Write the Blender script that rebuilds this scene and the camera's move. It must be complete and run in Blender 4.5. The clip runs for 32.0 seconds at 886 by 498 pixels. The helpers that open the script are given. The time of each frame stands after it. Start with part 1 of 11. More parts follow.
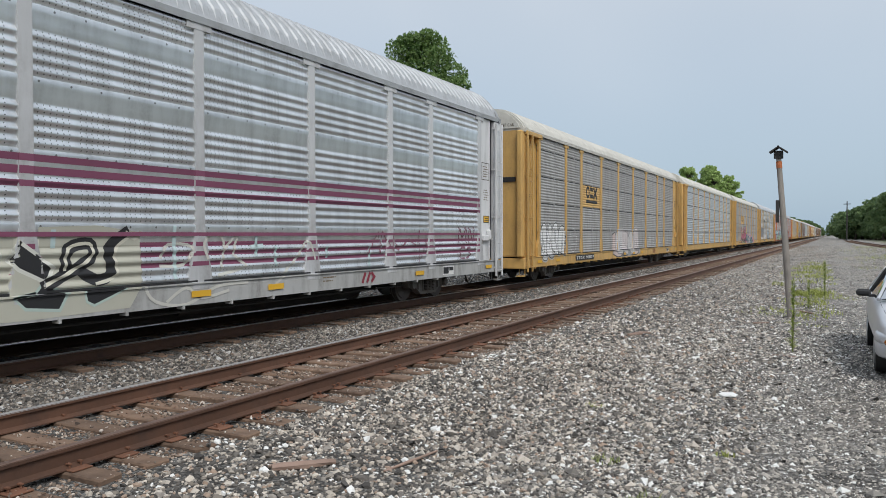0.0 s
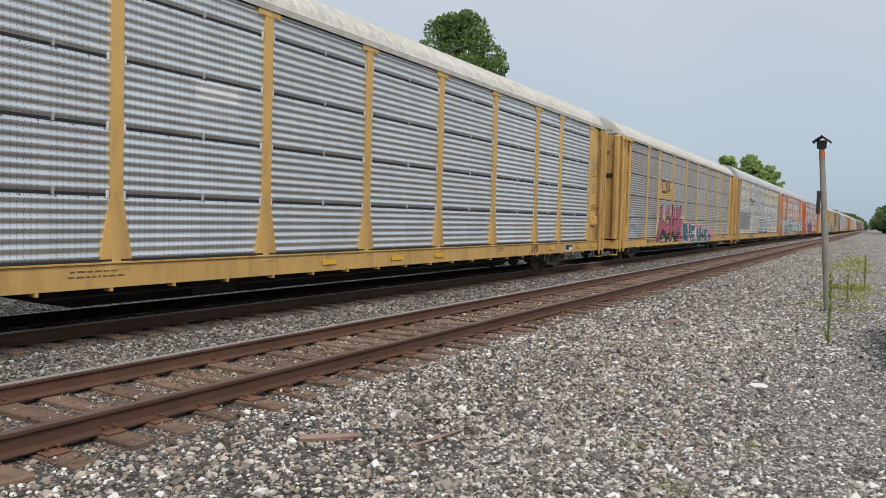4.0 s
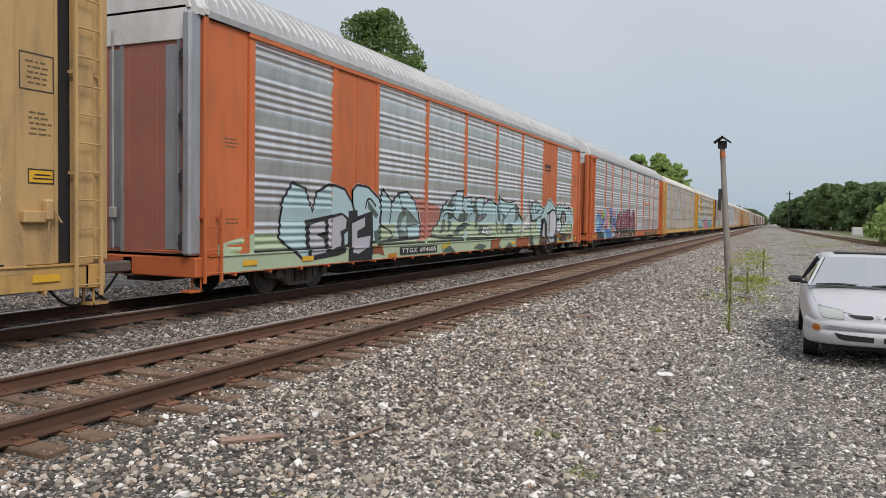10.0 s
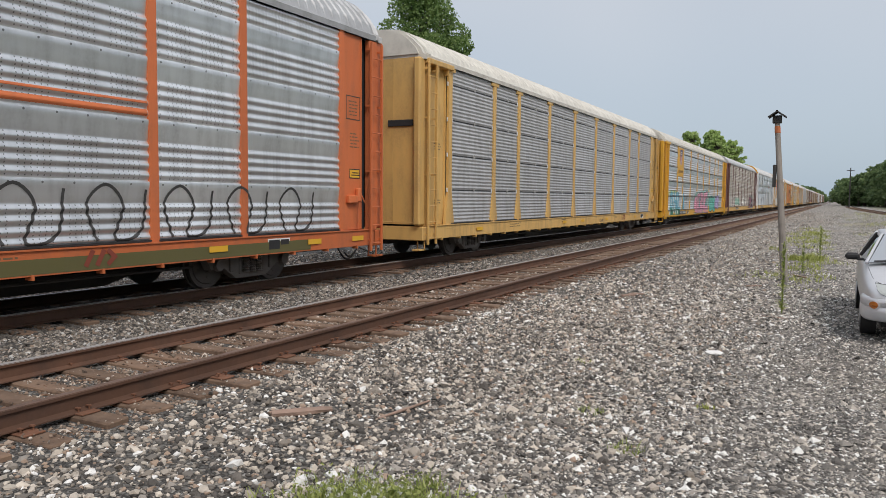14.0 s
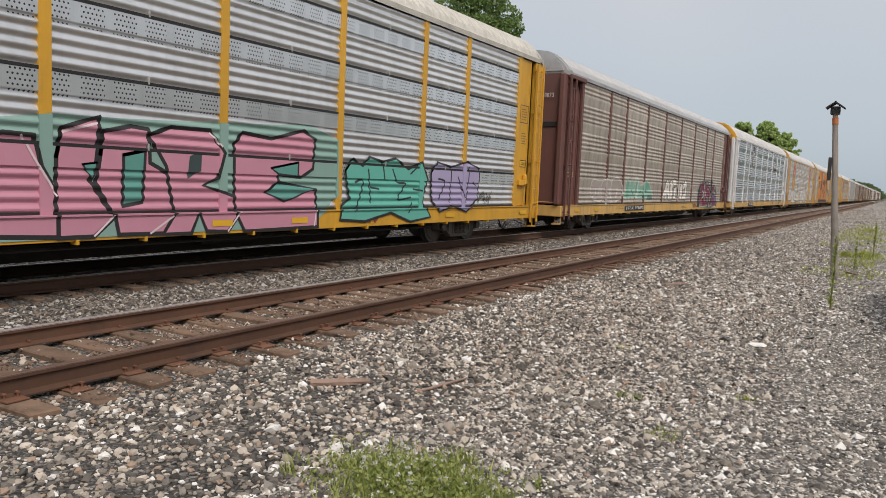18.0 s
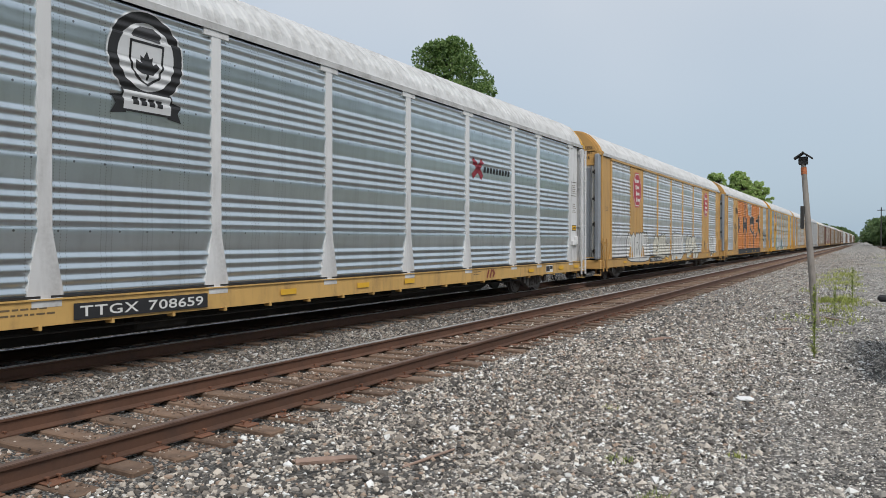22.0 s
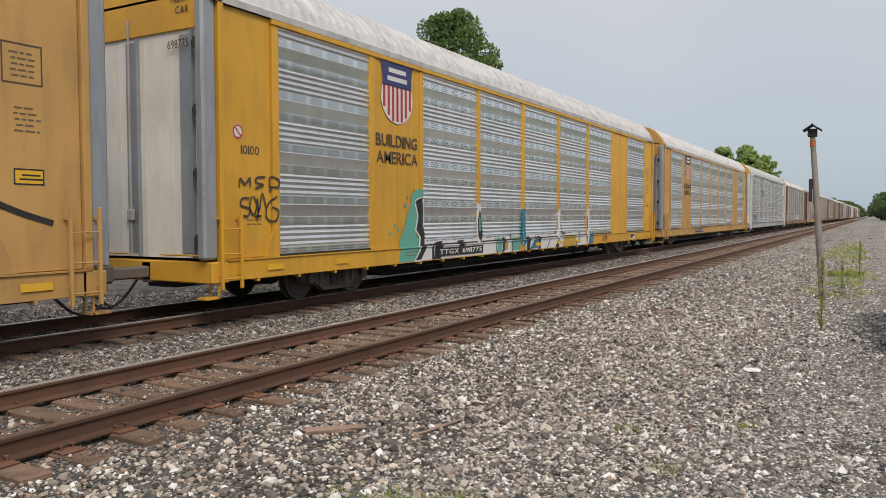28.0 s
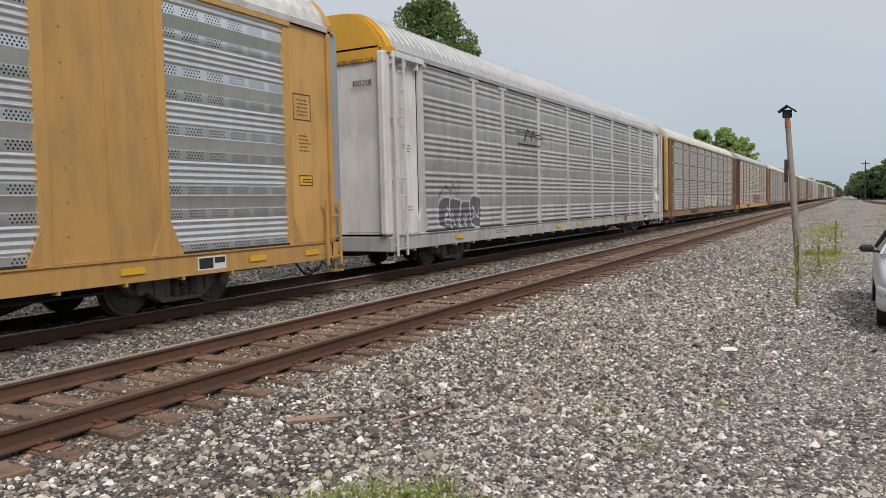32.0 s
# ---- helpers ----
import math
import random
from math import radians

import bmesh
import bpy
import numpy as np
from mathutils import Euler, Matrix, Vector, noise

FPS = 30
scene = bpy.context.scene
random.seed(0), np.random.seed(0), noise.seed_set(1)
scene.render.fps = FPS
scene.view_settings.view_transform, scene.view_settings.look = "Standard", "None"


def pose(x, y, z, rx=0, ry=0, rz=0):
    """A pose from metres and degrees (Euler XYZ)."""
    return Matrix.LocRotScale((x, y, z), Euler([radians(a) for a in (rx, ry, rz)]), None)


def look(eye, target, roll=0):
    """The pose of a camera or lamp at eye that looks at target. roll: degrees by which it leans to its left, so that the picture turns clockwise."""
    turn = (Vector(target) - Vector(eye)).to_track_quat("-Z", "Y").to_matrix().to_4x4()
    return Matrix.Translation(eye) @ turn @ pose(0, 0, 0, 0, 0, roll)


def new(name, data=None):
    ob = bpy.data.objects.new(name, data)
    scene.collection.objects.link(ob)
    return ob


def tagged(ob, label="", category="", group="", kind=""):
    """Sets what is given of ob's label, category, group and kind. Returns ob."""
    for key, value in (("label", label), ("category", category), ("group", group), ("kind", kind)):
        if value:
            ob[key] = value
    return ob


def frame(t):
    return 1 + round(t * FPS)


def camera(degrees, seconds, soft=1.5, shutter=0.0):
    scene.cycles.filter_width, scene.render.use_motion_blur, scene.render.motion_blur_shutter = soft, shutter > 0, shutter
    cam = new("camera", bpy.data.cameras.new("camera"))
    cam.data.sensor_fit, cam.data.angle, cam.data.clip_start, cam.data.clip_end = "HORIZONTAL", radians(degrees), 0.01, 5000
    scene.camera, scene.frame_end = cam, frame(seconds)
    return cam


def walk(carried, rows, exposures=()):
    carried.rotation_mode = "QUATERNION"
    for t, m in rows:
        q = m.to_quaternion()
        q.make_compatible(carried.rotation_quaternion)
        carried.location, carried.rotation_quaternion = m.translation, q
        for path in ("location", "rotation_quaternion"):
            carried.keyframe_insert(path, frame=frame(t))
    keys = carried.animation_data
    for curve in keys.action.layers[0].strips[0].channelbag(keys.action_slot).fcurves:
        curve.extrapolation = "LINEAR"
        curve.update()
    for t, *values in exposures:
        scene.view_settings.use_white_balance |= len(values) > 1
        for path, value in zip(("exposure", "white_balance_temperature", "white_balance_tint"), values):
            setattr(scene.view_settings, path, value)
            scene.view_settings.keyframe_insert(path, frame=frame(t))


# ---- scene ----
import collections

from mathutils.bvhtree import BVHTree
from mathutils.geometry import tessellate_polygon

cam = camera(60.9, 32.0, 0.55)
PATH = [
    (0, (5.411, 0.583, 1.855), (4.49, 2.358, 1.817), -0.1),
    (0.5, (5.402, 0.588, 1.847), (4.465, 2.354, 1.797), 0.2),
    (1, (5.407, 0.569, 1.848), (4.462, 2.33, 1.784), 0.7),
    (1.5, (5.424, 0.567, 1.845), (4.473, 2.325, 1.772), 1.0),
    (2, (5.426, 0.564, 1.832), (4.467, 2.318, 1.752), 1.4),
    (2.5, (5.421, 0.562, 1.828), (4.452, 2.31, 1.743), 1.7),
    (4.5, (5.438, 0.58, 1.838), (4.435, 2.308, 1.751), 1.3),
    (5, (5.437, 0.554, 1.845), (4.445, 2.288, 1.747), 0.7),
    (5.5, (5.377, 0.469, 1.852), (4.415, 2.218, 1.733), 0.1),
    (6, (5.373, 0.448, 1.852), (4.444, 2.214, 1.714), 0.0),
    (6.5, (5.422, 0.425, 1.838), (4.521, 2.205, 1.698), 0.2),
    (7, (5.481, 0.426, 1.836), (4.592, 2.213, 1.708), 0.7),
    (7.5, (5.595, 0.47, 1.856), (4.704, 2.257, 1.75), 1.1),
    (8, (5.66, 0.533, 1.85), (4.766, 2.32, 1.766), 1.1),
    (8.5, (5.613, 0.522, 1.848), (4.727, 2.314, 1.771), 1.1),
    (9, (5.442, 0.504, 1.838), (4.579, 2.306, 1.757), 1.3),
    (9.5, (5.395, 0.487, 1.833), (4.561, 2.302, 1.746), 1.2),
    (10, (5.513, 0.452, 1.851), (4.705, 2.28, 1.766), 1.0),
    (10.5, (5.642, 0.42, 1.85), (4.851, 2.255, 1.77), 0.7),
    (11, (5.637, 0.411, 1.837), (4.849, 2.247, 1.765), 0.4),
    (11.5, (5.597, 0.407, 1.847), (4.794, 2.238, 1.779), 0.3),
    (12, (5.601, 0.392, 1.841), (4.769, 2.209, 1.766), 0.3),
    (12.5, (5.58, 0.401, 1.84), (4.712, 2.201, 1.75), 0.3),
    (13, (5.573, 0.414, 1.832), (4.673, 2.197, 1.721), 0.3),
    (13.5, (5.567, 0.425, 1.82), (4.65, 2.197, 1.683), 0.4),
    (15.5, (5.569, 0.423, 1.823), (4.639, 2.188, 1.694), 0.7),
    (16, (5.573, 0.41, 1.816), (4.617, 2.162, 1.689), 1.0),
    (16.5, (5.57, 0.423, 1.793), (4.588, 2.16, 1.658), 1.4),
    (17, (5.59, 0.413, 1.788), (4.587, 2.136, 1.632), 1.9),
    (17.5, (5.588, 0.421, 1.778), (4.575, 2.137, 1.604), 2.3),
    (18, (5.568, 0.418, 1.773), (4.552, 2.131, 1.588), 2.5),
    (18.5, (5.587, 0.418, 1.79), (4.569, 2.131, 1.614), 2.2),
    (19, (5.589, 0.426, 1.78), (4.569, 2.139, 1.616), 1.9),
    (19.5, (5.571, 0.406, 1.801), (4.555, 2.121, 1.64), 1.7),
    (20, (5.576, 0.413, 1.798), (4.566, 2.133, 1.648), 1.4),
    (20.5, (5.589, 0.424, 1.794), (4.589, 2.15, 1.662), 1.0),
    (21, (5.597, 0.399, 1.815), (4.609, 2.135, 1.715), 0.6),
    (21.5, (5.597, 0.422, 1.845), (4.615, 2.164, 1.787), 0.2),
    (22, (5.584, 0.421, 1.844), (4.601, 2.162, 1.822), -0.0),
    (22.5, (5.573, 0.419, 1.843), (4.588, 2.16, 1.833), -0.1),
    (23, (5.561, 0.425, 1.83), (4.57, 2.162, 1.809), 0.1),
    (23.5, (5.568, 0.417, 1.83), (4.572, 2.151, 1.788), 0.1),
    (24, (5.561, 0.419, 1.82), (4.565, 2.152, 1.757), 0.1),
    (24.5, (5.572, 0.425, 1.819), (4.579, 2.16, 1.738), 0.1),
    (25, (5.589, 0.416, 1.821), (4.599, 2.151, 1.73), 0.1),
    (25.5, (5.58, 0.408, 1.822), (4.59, 2.143, 1.726), 0.1),
    (27.5, (5.588, 0.408, 1.821), (4.593, 2.142, 1.737), 0.0),
    (28, (5.562, 0.414, 1.809), (4.567, 2.147, 1.721), -0.1),
    (28.5, (5.56, 0.414, 1.81), (4.566, 2.147, 1.713), -0.4),
    (29, (5.582, 0.418, 1.806), (4.595, 2.153, 1.697), -0.8),
    (29.5, (5.597, 0.426, 1.802), (4.618, 2.167, 1.682), -1.2),
    (30, (5.594, 0.439, 1.802), (4.627, 2.184, 1.673), -1.4),
    (30.5, (5.602, 0.434, 1.801), (4.641, 2.182, 1.664), -1.5),
    (31, (5.59, 0.448, 1.801), (4.633, 2.199, 1.659), -1.5),
    (31.5, (5.609, 0.443, 1.8), (4.654, 2.195, 1.662), -1.4),
    (32, (5.615, 0.424, 1.799), (4.66, 2.178, 1.679), -1.3),
]
GRADE = [(0, 0.0, 6400, 10), (2, 0.0, 6600, 11), (5, 0.0, 6750, 12), (6, 0.0, 7000, 14), (8, 0.0, 6700, 14), (9, 0.0, 6500, 12), (10, 0.0, 6850, 14), (11, 0.0, 6400, 10), (12, 0.0, 6400, 10),
         (13, 0.0, 6600, 12), (17, 0.0, 7000, 15), (19, 0.0, 7250, 16), (20, 0.0, 7250, 16), (21, 0.0, 7200, 15), (21.6, 0.0, 6700, 12), (23, 0.0, 6400, 10), (25, 0.0, 6700, 13), (28, 0.0, 7100, 15), (29, 0.0, 6550, 12), (30, 0.0, 6900, 14),
         (31, 0.0, 6800, 14), (32, 0.0, 7000, 15)]
walk(cam, [(t, look(eye, target, roll)) for t, eye, target, roll in PATH], GRADE)


# ==== world and light ====
world = bpy.data.worlds.new("world")
scene.world = world
world.use_nodes = True
wn, wl = world.node_tree.nodes, world.node_tree.links
wn.clear()
w_out = wn.new("ShaderNodeOutputWorld")
w_bg = wn.new("ShaderNodeBackground")
w_sky = wn.new("ShaderNodeTexSky")
w_sky.sky_type, w_sky.sun_disc = "NISHITA", False
w_sky.sun_elevation, w_sky.sun_rotation = radians(48.6), radians(127)
w_sky.dust_density, w_sky.ozone_density = 2.0, 1.5
w_scale = wn.new("ShaderNodeVectorMath")
w_scale.operation = "SCALE"
w_scale.inputs["Scale"].default_value = 0.10
w_cloud = wn.new("ShaderNodeTexNoise")
w_cloud.inputs["Scale"].default_value = 1.6
w_cloud.inputs["Detail"].default_value = 3.0
w_coord = wn.new("ShaderNodeTexCoord")
w_ramp = wn.new("ShaderNodeValToRGB")
w_ramp.color_ramp.elements[0].position, w_ramp.color_ramp.elements[0].color = 0.30, (0.545, 0.635, 0.73, 1)
w_ramp.color_ramp.elements[1].position, w_ramp.color_ramp.elements[1].color = 0.70, (0.745, 0.79, 0.84, 1)
w_mix = wn.new("ShaderNodeMix")
w_mix.data_type = "RGBA"
w_mix.inputs[0].default_value = 0.82
wl.new(w_coord.outputs["Generated"], w_cloud.inputs["Vector"])
wl.new(w_cloud.outputs["Fac"], w_ramp.inputs["Fac"])
wl.new(w_sky.outputs["Color"], w_scale.inputs[0])
wl.new(w_scale.outputs["Vector"], w_mix.inputs[6])
w_sep = wn.new("ShaderNodeSeparateXYZ")
wl.new(w_coord.outputs["Generated"], w_sep.inputs[0])
w_low = wn.new("ShaderNodeMapRange")
w_low.inputs["From Min"].default_value, w_low.inputs["From Max"].default_value = 0.0, 0.32
wl.new(w_sep.outputs["Z"], w_low.inputs["Value"])
w_haze = wn.new("ShaderNodeMix")
w_haze.data_type = "RGBA"
w_haze.inputs[6].default_value = (0.43, 0.565, 0.69, 1)
wl.new(w_low.outputs["Result"], w_haze.inputs[0])
wl.new(w_ramp.outputs["Color"], w_haze.inputs[7])
wl.new(w_haze.outputs[2], w_mix.inputs[7])
wl.new(w_mix.outputs[2], w_bg.inputs["Color"])
wl.new(w_bg.outputs["Background"], w_out.inputs["Surface"])
w_bg.inputs["Strength"].default_value = 1.0

sun = new("sun", bpy.data.lights.new("sun", "SUN"))
sun.data.energy, sun.data.angle, sun.data.color = 2.1, radians(22), (1.0, 0.97, 0.92)
sun.matrix_world = look((12, -9, 17), (0, 0, 0))

# ==== materials ====
def tree_of(name):
    m = bpy.data.materials.new(name)
    m.use_nodes = True
    return m, m.node_tree.nodes, m.node_tree.links, m.node_tree.nodes["Principled BSDF"]


def ramp(n, stops):
    r = n.new("ShaderNodeValToRGB")
    e = r.color_ramp.elements
    while len(e) < len(stops):
        e.new(0.5)
    for i, (p, c) in enumerate(stops):
        e[i].position, e[i].color = p, (*c, 1)
    return r


def math_node(n, l, op, a, b=None):
    m = n.new("ShaderNodeMath")
    m.operation = op
    for i, v in enumerate((a, b)):
        if v is None:
            continue
        if isinstance(v, (int, float)):
            m.inputs[i].default_value = v
        else:
            l.new(v, m.inputs[i])
    return m.outputs[0]


def mixed(n, l, fac, a, b, mode="MIX"):
    m = n.new("ShaderNodeMix")
    m.data_type, m.blend_type = "RGBA", mode
    for i, v in ((0, fac), (6, a), (7, b)):
        if isinstance(v, (int, float)):
            m.inputs[i].default_value = v
        elif isinstance(v, tuple):
            m.inputs[i].default_value = (*v, 1)
        else:
            l.new(v, m.inputs[i])
    return m.outputs[2]


def noise_tex(n, l, vec, scale, detail=4.0, stretch=None):
    if stretch:
        mp = n.new("ShaderNodeMapping")
        mp.inputs["Scale"].default_value = stretch
        l.new(vec, mp.inputs["Vector"])
        vec = mp.outputs["Vector"]
    t = n.new("ShaderNodeTexNoise")
    t.inputs["Scale"].default_value, t.inputs["Detail"].default_value = scale, detail
    l.new(vec, t.inputs["Vector"])
    return t.outputs["Fac"]


def dotted(n, l, vec, py, pz, r, groups, bands=None, stagger=0.5):
    """A mask of round punched holes on the y, z grid of a panel, in groups."""
    sep = n.new("ShaderNodeSeparateXYZ")
    l.new(vec, sep.inputs[0])
    group, share = groups
    up = math_node(n, l, "SUBTRACT", sep.outputs["Z"], 0.93)
    odd = math_node(n, l, "MULTIPLY", math_node(n, l, "FLOORED_MODULO", math_node(n, l, "FLOOR", math_node(n, l, "DIVIDE", up, pz)), 2.0), stagger)
    fy = math_node(n, l, "SUBTRACT", math_node(n, l, "FRACT", math_node(n, l, "ADD", math_node(n, l, "DIVIDE", sep.outputs["Y"], py), odd)), 0.5)
    fz = math_node(n, l, "SUBTRACT", math_node(n, l, "FRACT", math_node(n, l, "DIVIDE", up, pz)), 0.5)
    fy, fz = math_node(n, l, "MULTIPLY", fy, py), math_node(n, l, "MULTIPLY", fz, pz)
    d = math_node(n, l, "ADD", math_node(n, l, "MULTIPLY", fy, fy), math_node(n, l, "MULTIPLY", fz, fz))
    dots = math_node(n, l, "LESS_THAN", d, r * r)
    run = math_node(n, l, "LESS_THAN", math_node(n, l, "FRACT", math_node(n, l, "DIVIDE", sep.outputs["Y"], group)), share)
    dots = math_node(n, l, "MULTIPLY", dots, run)
    if bands:
        module, *edges = bands
        fm = math_node(n, l, "FRACT", math_node(n, l, "DIVIDE", up, module))
        inside = None
        for a, b in zip(edges[::2], edges[1::2]):
            one = math_node(n, l, "MULTIPLY", math_node(n, l, "GREATER_THAN", fm, a), math_node(n, l, "LESS_THAN", fm, b))
            inside = one if inside is None else math_node(n, l, "MAXIMUM", inside, one)
        dots = math_node(n, l, "MULTIPLY", dots, inside)
    return dots


def weathered(name, color, rough=0.55, metal=0.0, dirt=0.35, dirt_color=(0.09, 0.075, 0.06), streak=True, bump=0.15, vary=0.12, holes=None, scale=1.0):
    """Paint or bare metal with broad fading, rain streaks, grime and a fine relief."""
    m, n, l, p = tree_of(name)
    co = n.new("ShaderNodeTexCoord").outputs["Object"]
    info = n.new("ShaderNodeObjectInfo").outputs["Random"]
    big = noise_tex(n, l, co, 0.7 * scale, 3)
    fine = noise_tex(n, l, co, 18 * scale, 5)
    light = tuple(min(1, c * (1 + vary) + 0.003) for c in color)
    dark = tuple(c * (1 - vary * 1.6) for c in color)
    base = mixed(n, l, big, dark, light)
    shift = math_node(n, l, "MULTIPLY", math_node(n, l, "SUBTRACT", info, 0.5), vary * 1.3)
    hsv = n.new("ShaderNodeHueSaturation")
    l.new(math_node(n, l, "ADD", shift, 1.0), hsv.inputs["Value"])
    l.new(base, hsv.inputs["Color"])
    base = hsv.outputs["Color"]
    if streak:
        st = noise_tex(n, l, co, 2.2 * scale, 5, (1, 2.2, 0.45))
    else:
        st = noise_tex(n, l, co, 3.0 * scale, 6)
    cut = ramp(n, [(0.45, (0, 0, 0)), (0.75, (1, 1, 1))])
    l.new(st, cut.inputs["Fac"])
    grime = math_node(n, l, "MULTIPLY", math_node(n, l, "MULTIPLY", cut.outputs["Color"], fine), dirt * 1.9)
    base = mixed(n, l, grime, base, dirt_color)
    if holes:
        base = mixed(n, l, math_node(n, l, "MULTIPLY", dotted(n, l, co, *holes[:5], holes[6] if len(holes) > 6 else 0.5), holes[5]), base, (0.02, 0.022, 0.025))
        if len(holes) > 6:
            # a row of bolt heads along each plain band
            row = n.new("ShaderNodeMapping")
            row.inputs["Location"].default_value = (0, 0.12, 0.93 + 0.46 - 1.79)
            l.new(co, row.inputs["Vector"])
            base = mixed(n, l, math_node(n, l, "MULTIPLY", dotted(n, l, row.outputs["Vector"], 0.46, 0.92, 0.016, (1.0, 1.1)), 0.8), base, (0.07, 0.065, 0.06))
    l.new(base, p.inputs["Base Color"])
    p.inputs["Metallic"].default_value = metal
    swing = 0.16 if metal < 0.5 else 0.05
    rr = math_node(n, l, "ADD", math_node(n, l, "MULTIPLY", fine, swing), rough - swing / 2)
    l.new(rr, p.inputs["Roughness"])
    if bump:
        b = n.new("ShaderNodeBump")
        b.inputs["Strength"].default_value, b.inputs["Distance"].default_value = bump, 0.01
        l.new(fine, b.inputs["Height"])
        l.new(b.outputs["Normal"], p.inputs["Normal"])
    return m


def islands(name, colors, rough=0.9, bump=0.4, grain=40):
    """Loose pieces, each with a tint of its own."""
    m, n, l, p = tree_of(name)
    geo = n.new("ShaderNodeNewGeometry").outputs["Random Per Island"]
    r = ramp(n, [(i / len(colors), c) for i, c in enumerate(colors)])
    r.color_ramp.interpolation = "CONSTANT"
    l.new(geo, r.inputs["Fac"])
    co = n.new("ShaderNodeTexCoord").outputs["Object"]
    f = noise_tex(n, l, co, grain, 4)
    base = mixed(n, l, math_node(n, l, "MULTIPLY", f, 0.35), r.outputs["Color"], (0.10, 0.095, 0.09))
    l.new(base, p.inputs["Base Color"])
    p.inputs["Roughness"].default_value = rough
    if bump:
        b = n.new("ShaderNodeBump")
        b.inputs["Strength"].default_value, b.inputs["Distance"].default_value = bump, 0.01
        l.new(f, b.inputs["Height"])
        l.new(b.outputs["Normal"], p.inputs["Normal"])
    return m


def leaf_material(name, a, b):
    m, n, l, p = tree_of(name)
    geo = n.new("ShaderNodeNewGeometry").outputs["Random Per Island"]
    r = ramp(n, [(0.0, a), (1.0, b)])
    l.new(geo, r.inputs["Fac"])
    l.new(r.outputs["Color"], p.inputs["Base Color"])
    p.inputs["Roughness"].default_value = 0.6
    translucent = n.new("ShaderNodeBsdfTranslucent")
    l.new(r.outputs["Color"], translucent.inputs["Color"])
    both = n.new("ShaderNodeMixShader")
    both.inputs[0].default_value = 0.42
    l.new(p.outputs[0], both.inputs[1])
    l.new(translucent.outputs[0], both.inputs[2])
    l.new(both.outputs[0], n["Material Output"].inputs["Surface"])
    return m


def ground_material():
    m, n, l, p = tree_of("gravel_ground")
    co = n.new("ShaderNodeTexCoord").outputs["Object"]
    v = n.new("ShaderNodeTexVoronoi")
    v.inputs["Scale"].default_value = 19
    l.new(co, v.inputs["Vector"])
    v2 = n.new("ShaderNodeTexVoronoi")
    v2.inputs["Scale"].default_value = 48
    l.new(co, v2.inputs["Vector"])
    sep = n.new("ShaderNodeSeparateColor")
    l.new(v.outputs["Color"], sep.inputs[0])
    sep2 = n.new("ShaderNodeSeparateColor")
    l.new(v2.outputs["Color"], sep2.inputs[0])
    r = ramp(n, [(0, (0.08, 0.078, 0.075)), (0.4, (0.26, 0.245, 0.225)), (0.75, (0.48, 0.45, 0.405)), (1, (0.84, 0.81, 0.76))])
    l.new(sep.outputs[0], r.inputs["Fac"])
    r2 = ramp(n, [(0, (0.12, 0.115, 0.11)), (0.5, (0.33, 0.315, 0.295)), (1, (0.74, 0.72, 0.68))])
    l.new(sep2.outputs[0], r2.inputs["Fac"])
    patch = noise_tex(n, l, co, 0.35, 5)
    pr = ramp(n, [(0.40, (0, 0, 0)), (0.60, (1, 1, 1))])
    l.new(patch, pr.inputs["Fac"])
    base = mixed(n, l, pr.outputs["Color"], r.outputs["Color"], r2.outputs["Color"])
    # the shade in the gaps between the stones, painted into the colour
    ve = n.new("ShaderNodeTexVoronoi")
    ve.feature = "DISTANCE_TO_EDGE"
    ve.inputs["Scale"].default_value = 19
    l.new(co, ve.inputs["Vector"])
    gap_shade = ramp(n, [(0.03, (1, 1, 1)), (0.16, (0, 0, 0))])
    l.new(ve.outputs["Distance"], gap_shade.inputs["Fac"])
    base = mixed(n, l, math_node(n, l, "MULTIPLY", gap_shade.outputs["Color"], 0.75), base, (0.055, 0.05, 0.045))
    # dry earth and sparse grass show between the stones of the yard, away from the tracks
    pos = n.new("ShaderNodeSeparateXYZ")
    l.new(co, pos.inputs[0])
    yard = n.new("ShaderNodeMapRange")
    yard.inputs["From Min"].default_value, yard.inputs["From Max"].default_value = 1.5, 5.0
    l.new(pos.outputs["X"], yard.inputs["Value"])
    earth = ramp(n, [(0.50, (0, 0, 0)), (0.62, (1, 1, 1))])
    l.new(noise_tex(n, l, co, 0.16, 5, (1, 0.5, 1)), earth.inputs["Fac"])
    ef = math_node(n, l, "MULTIPLY", math_node(n, l, "MULTIPLY", earth.outputs["Color"], yard.outputs["Result"]), 0.6)
    base = mixed(n, l, ef, base, (0.33, 0.28, 0.22))
    # fields past the yard
    far = n.new("ShaderNodeMapRange")
    far.inputs["From Min"].default_value, far.inputs["From Max"].default_value = 17, 22
    l.new(math_node(n, l, "ABSOLUTE", math_node(n, l, "ADD", pos.outputs["X"], 4)), far.inputs["Value"])
    green = mixed(n, l, noise_tex(n, l, co, 0.8, 4), (0.07, 0.10, 0.03), (0.16, 0.17, 0.06))
    base = mixed(n, l, far.outputs["Result"], base, green)
    # worn and damp stretches; ground under loose stones dimmed to paint their gap shade
    mott = ramp(n, [(0.36, (0.55, 0.54, 0.53)), (0.52, (1, 1, 1)), (0.66, (1.25, 1.22, 1.18))])
    l.new(noise_tex(n, l, co, 1.9, 6), mott.inputs["Fac"])
    base = mixed(n, l, 0.9, base, mott.outputs["Color"], "MULTIPLY")
    gap_dim = n.new("ShaderNodeMapRange")
    gap_dim.inputs["From Min"].default_value, gap_dim.inputs["From Max"].default_value = 2.6, 9.0
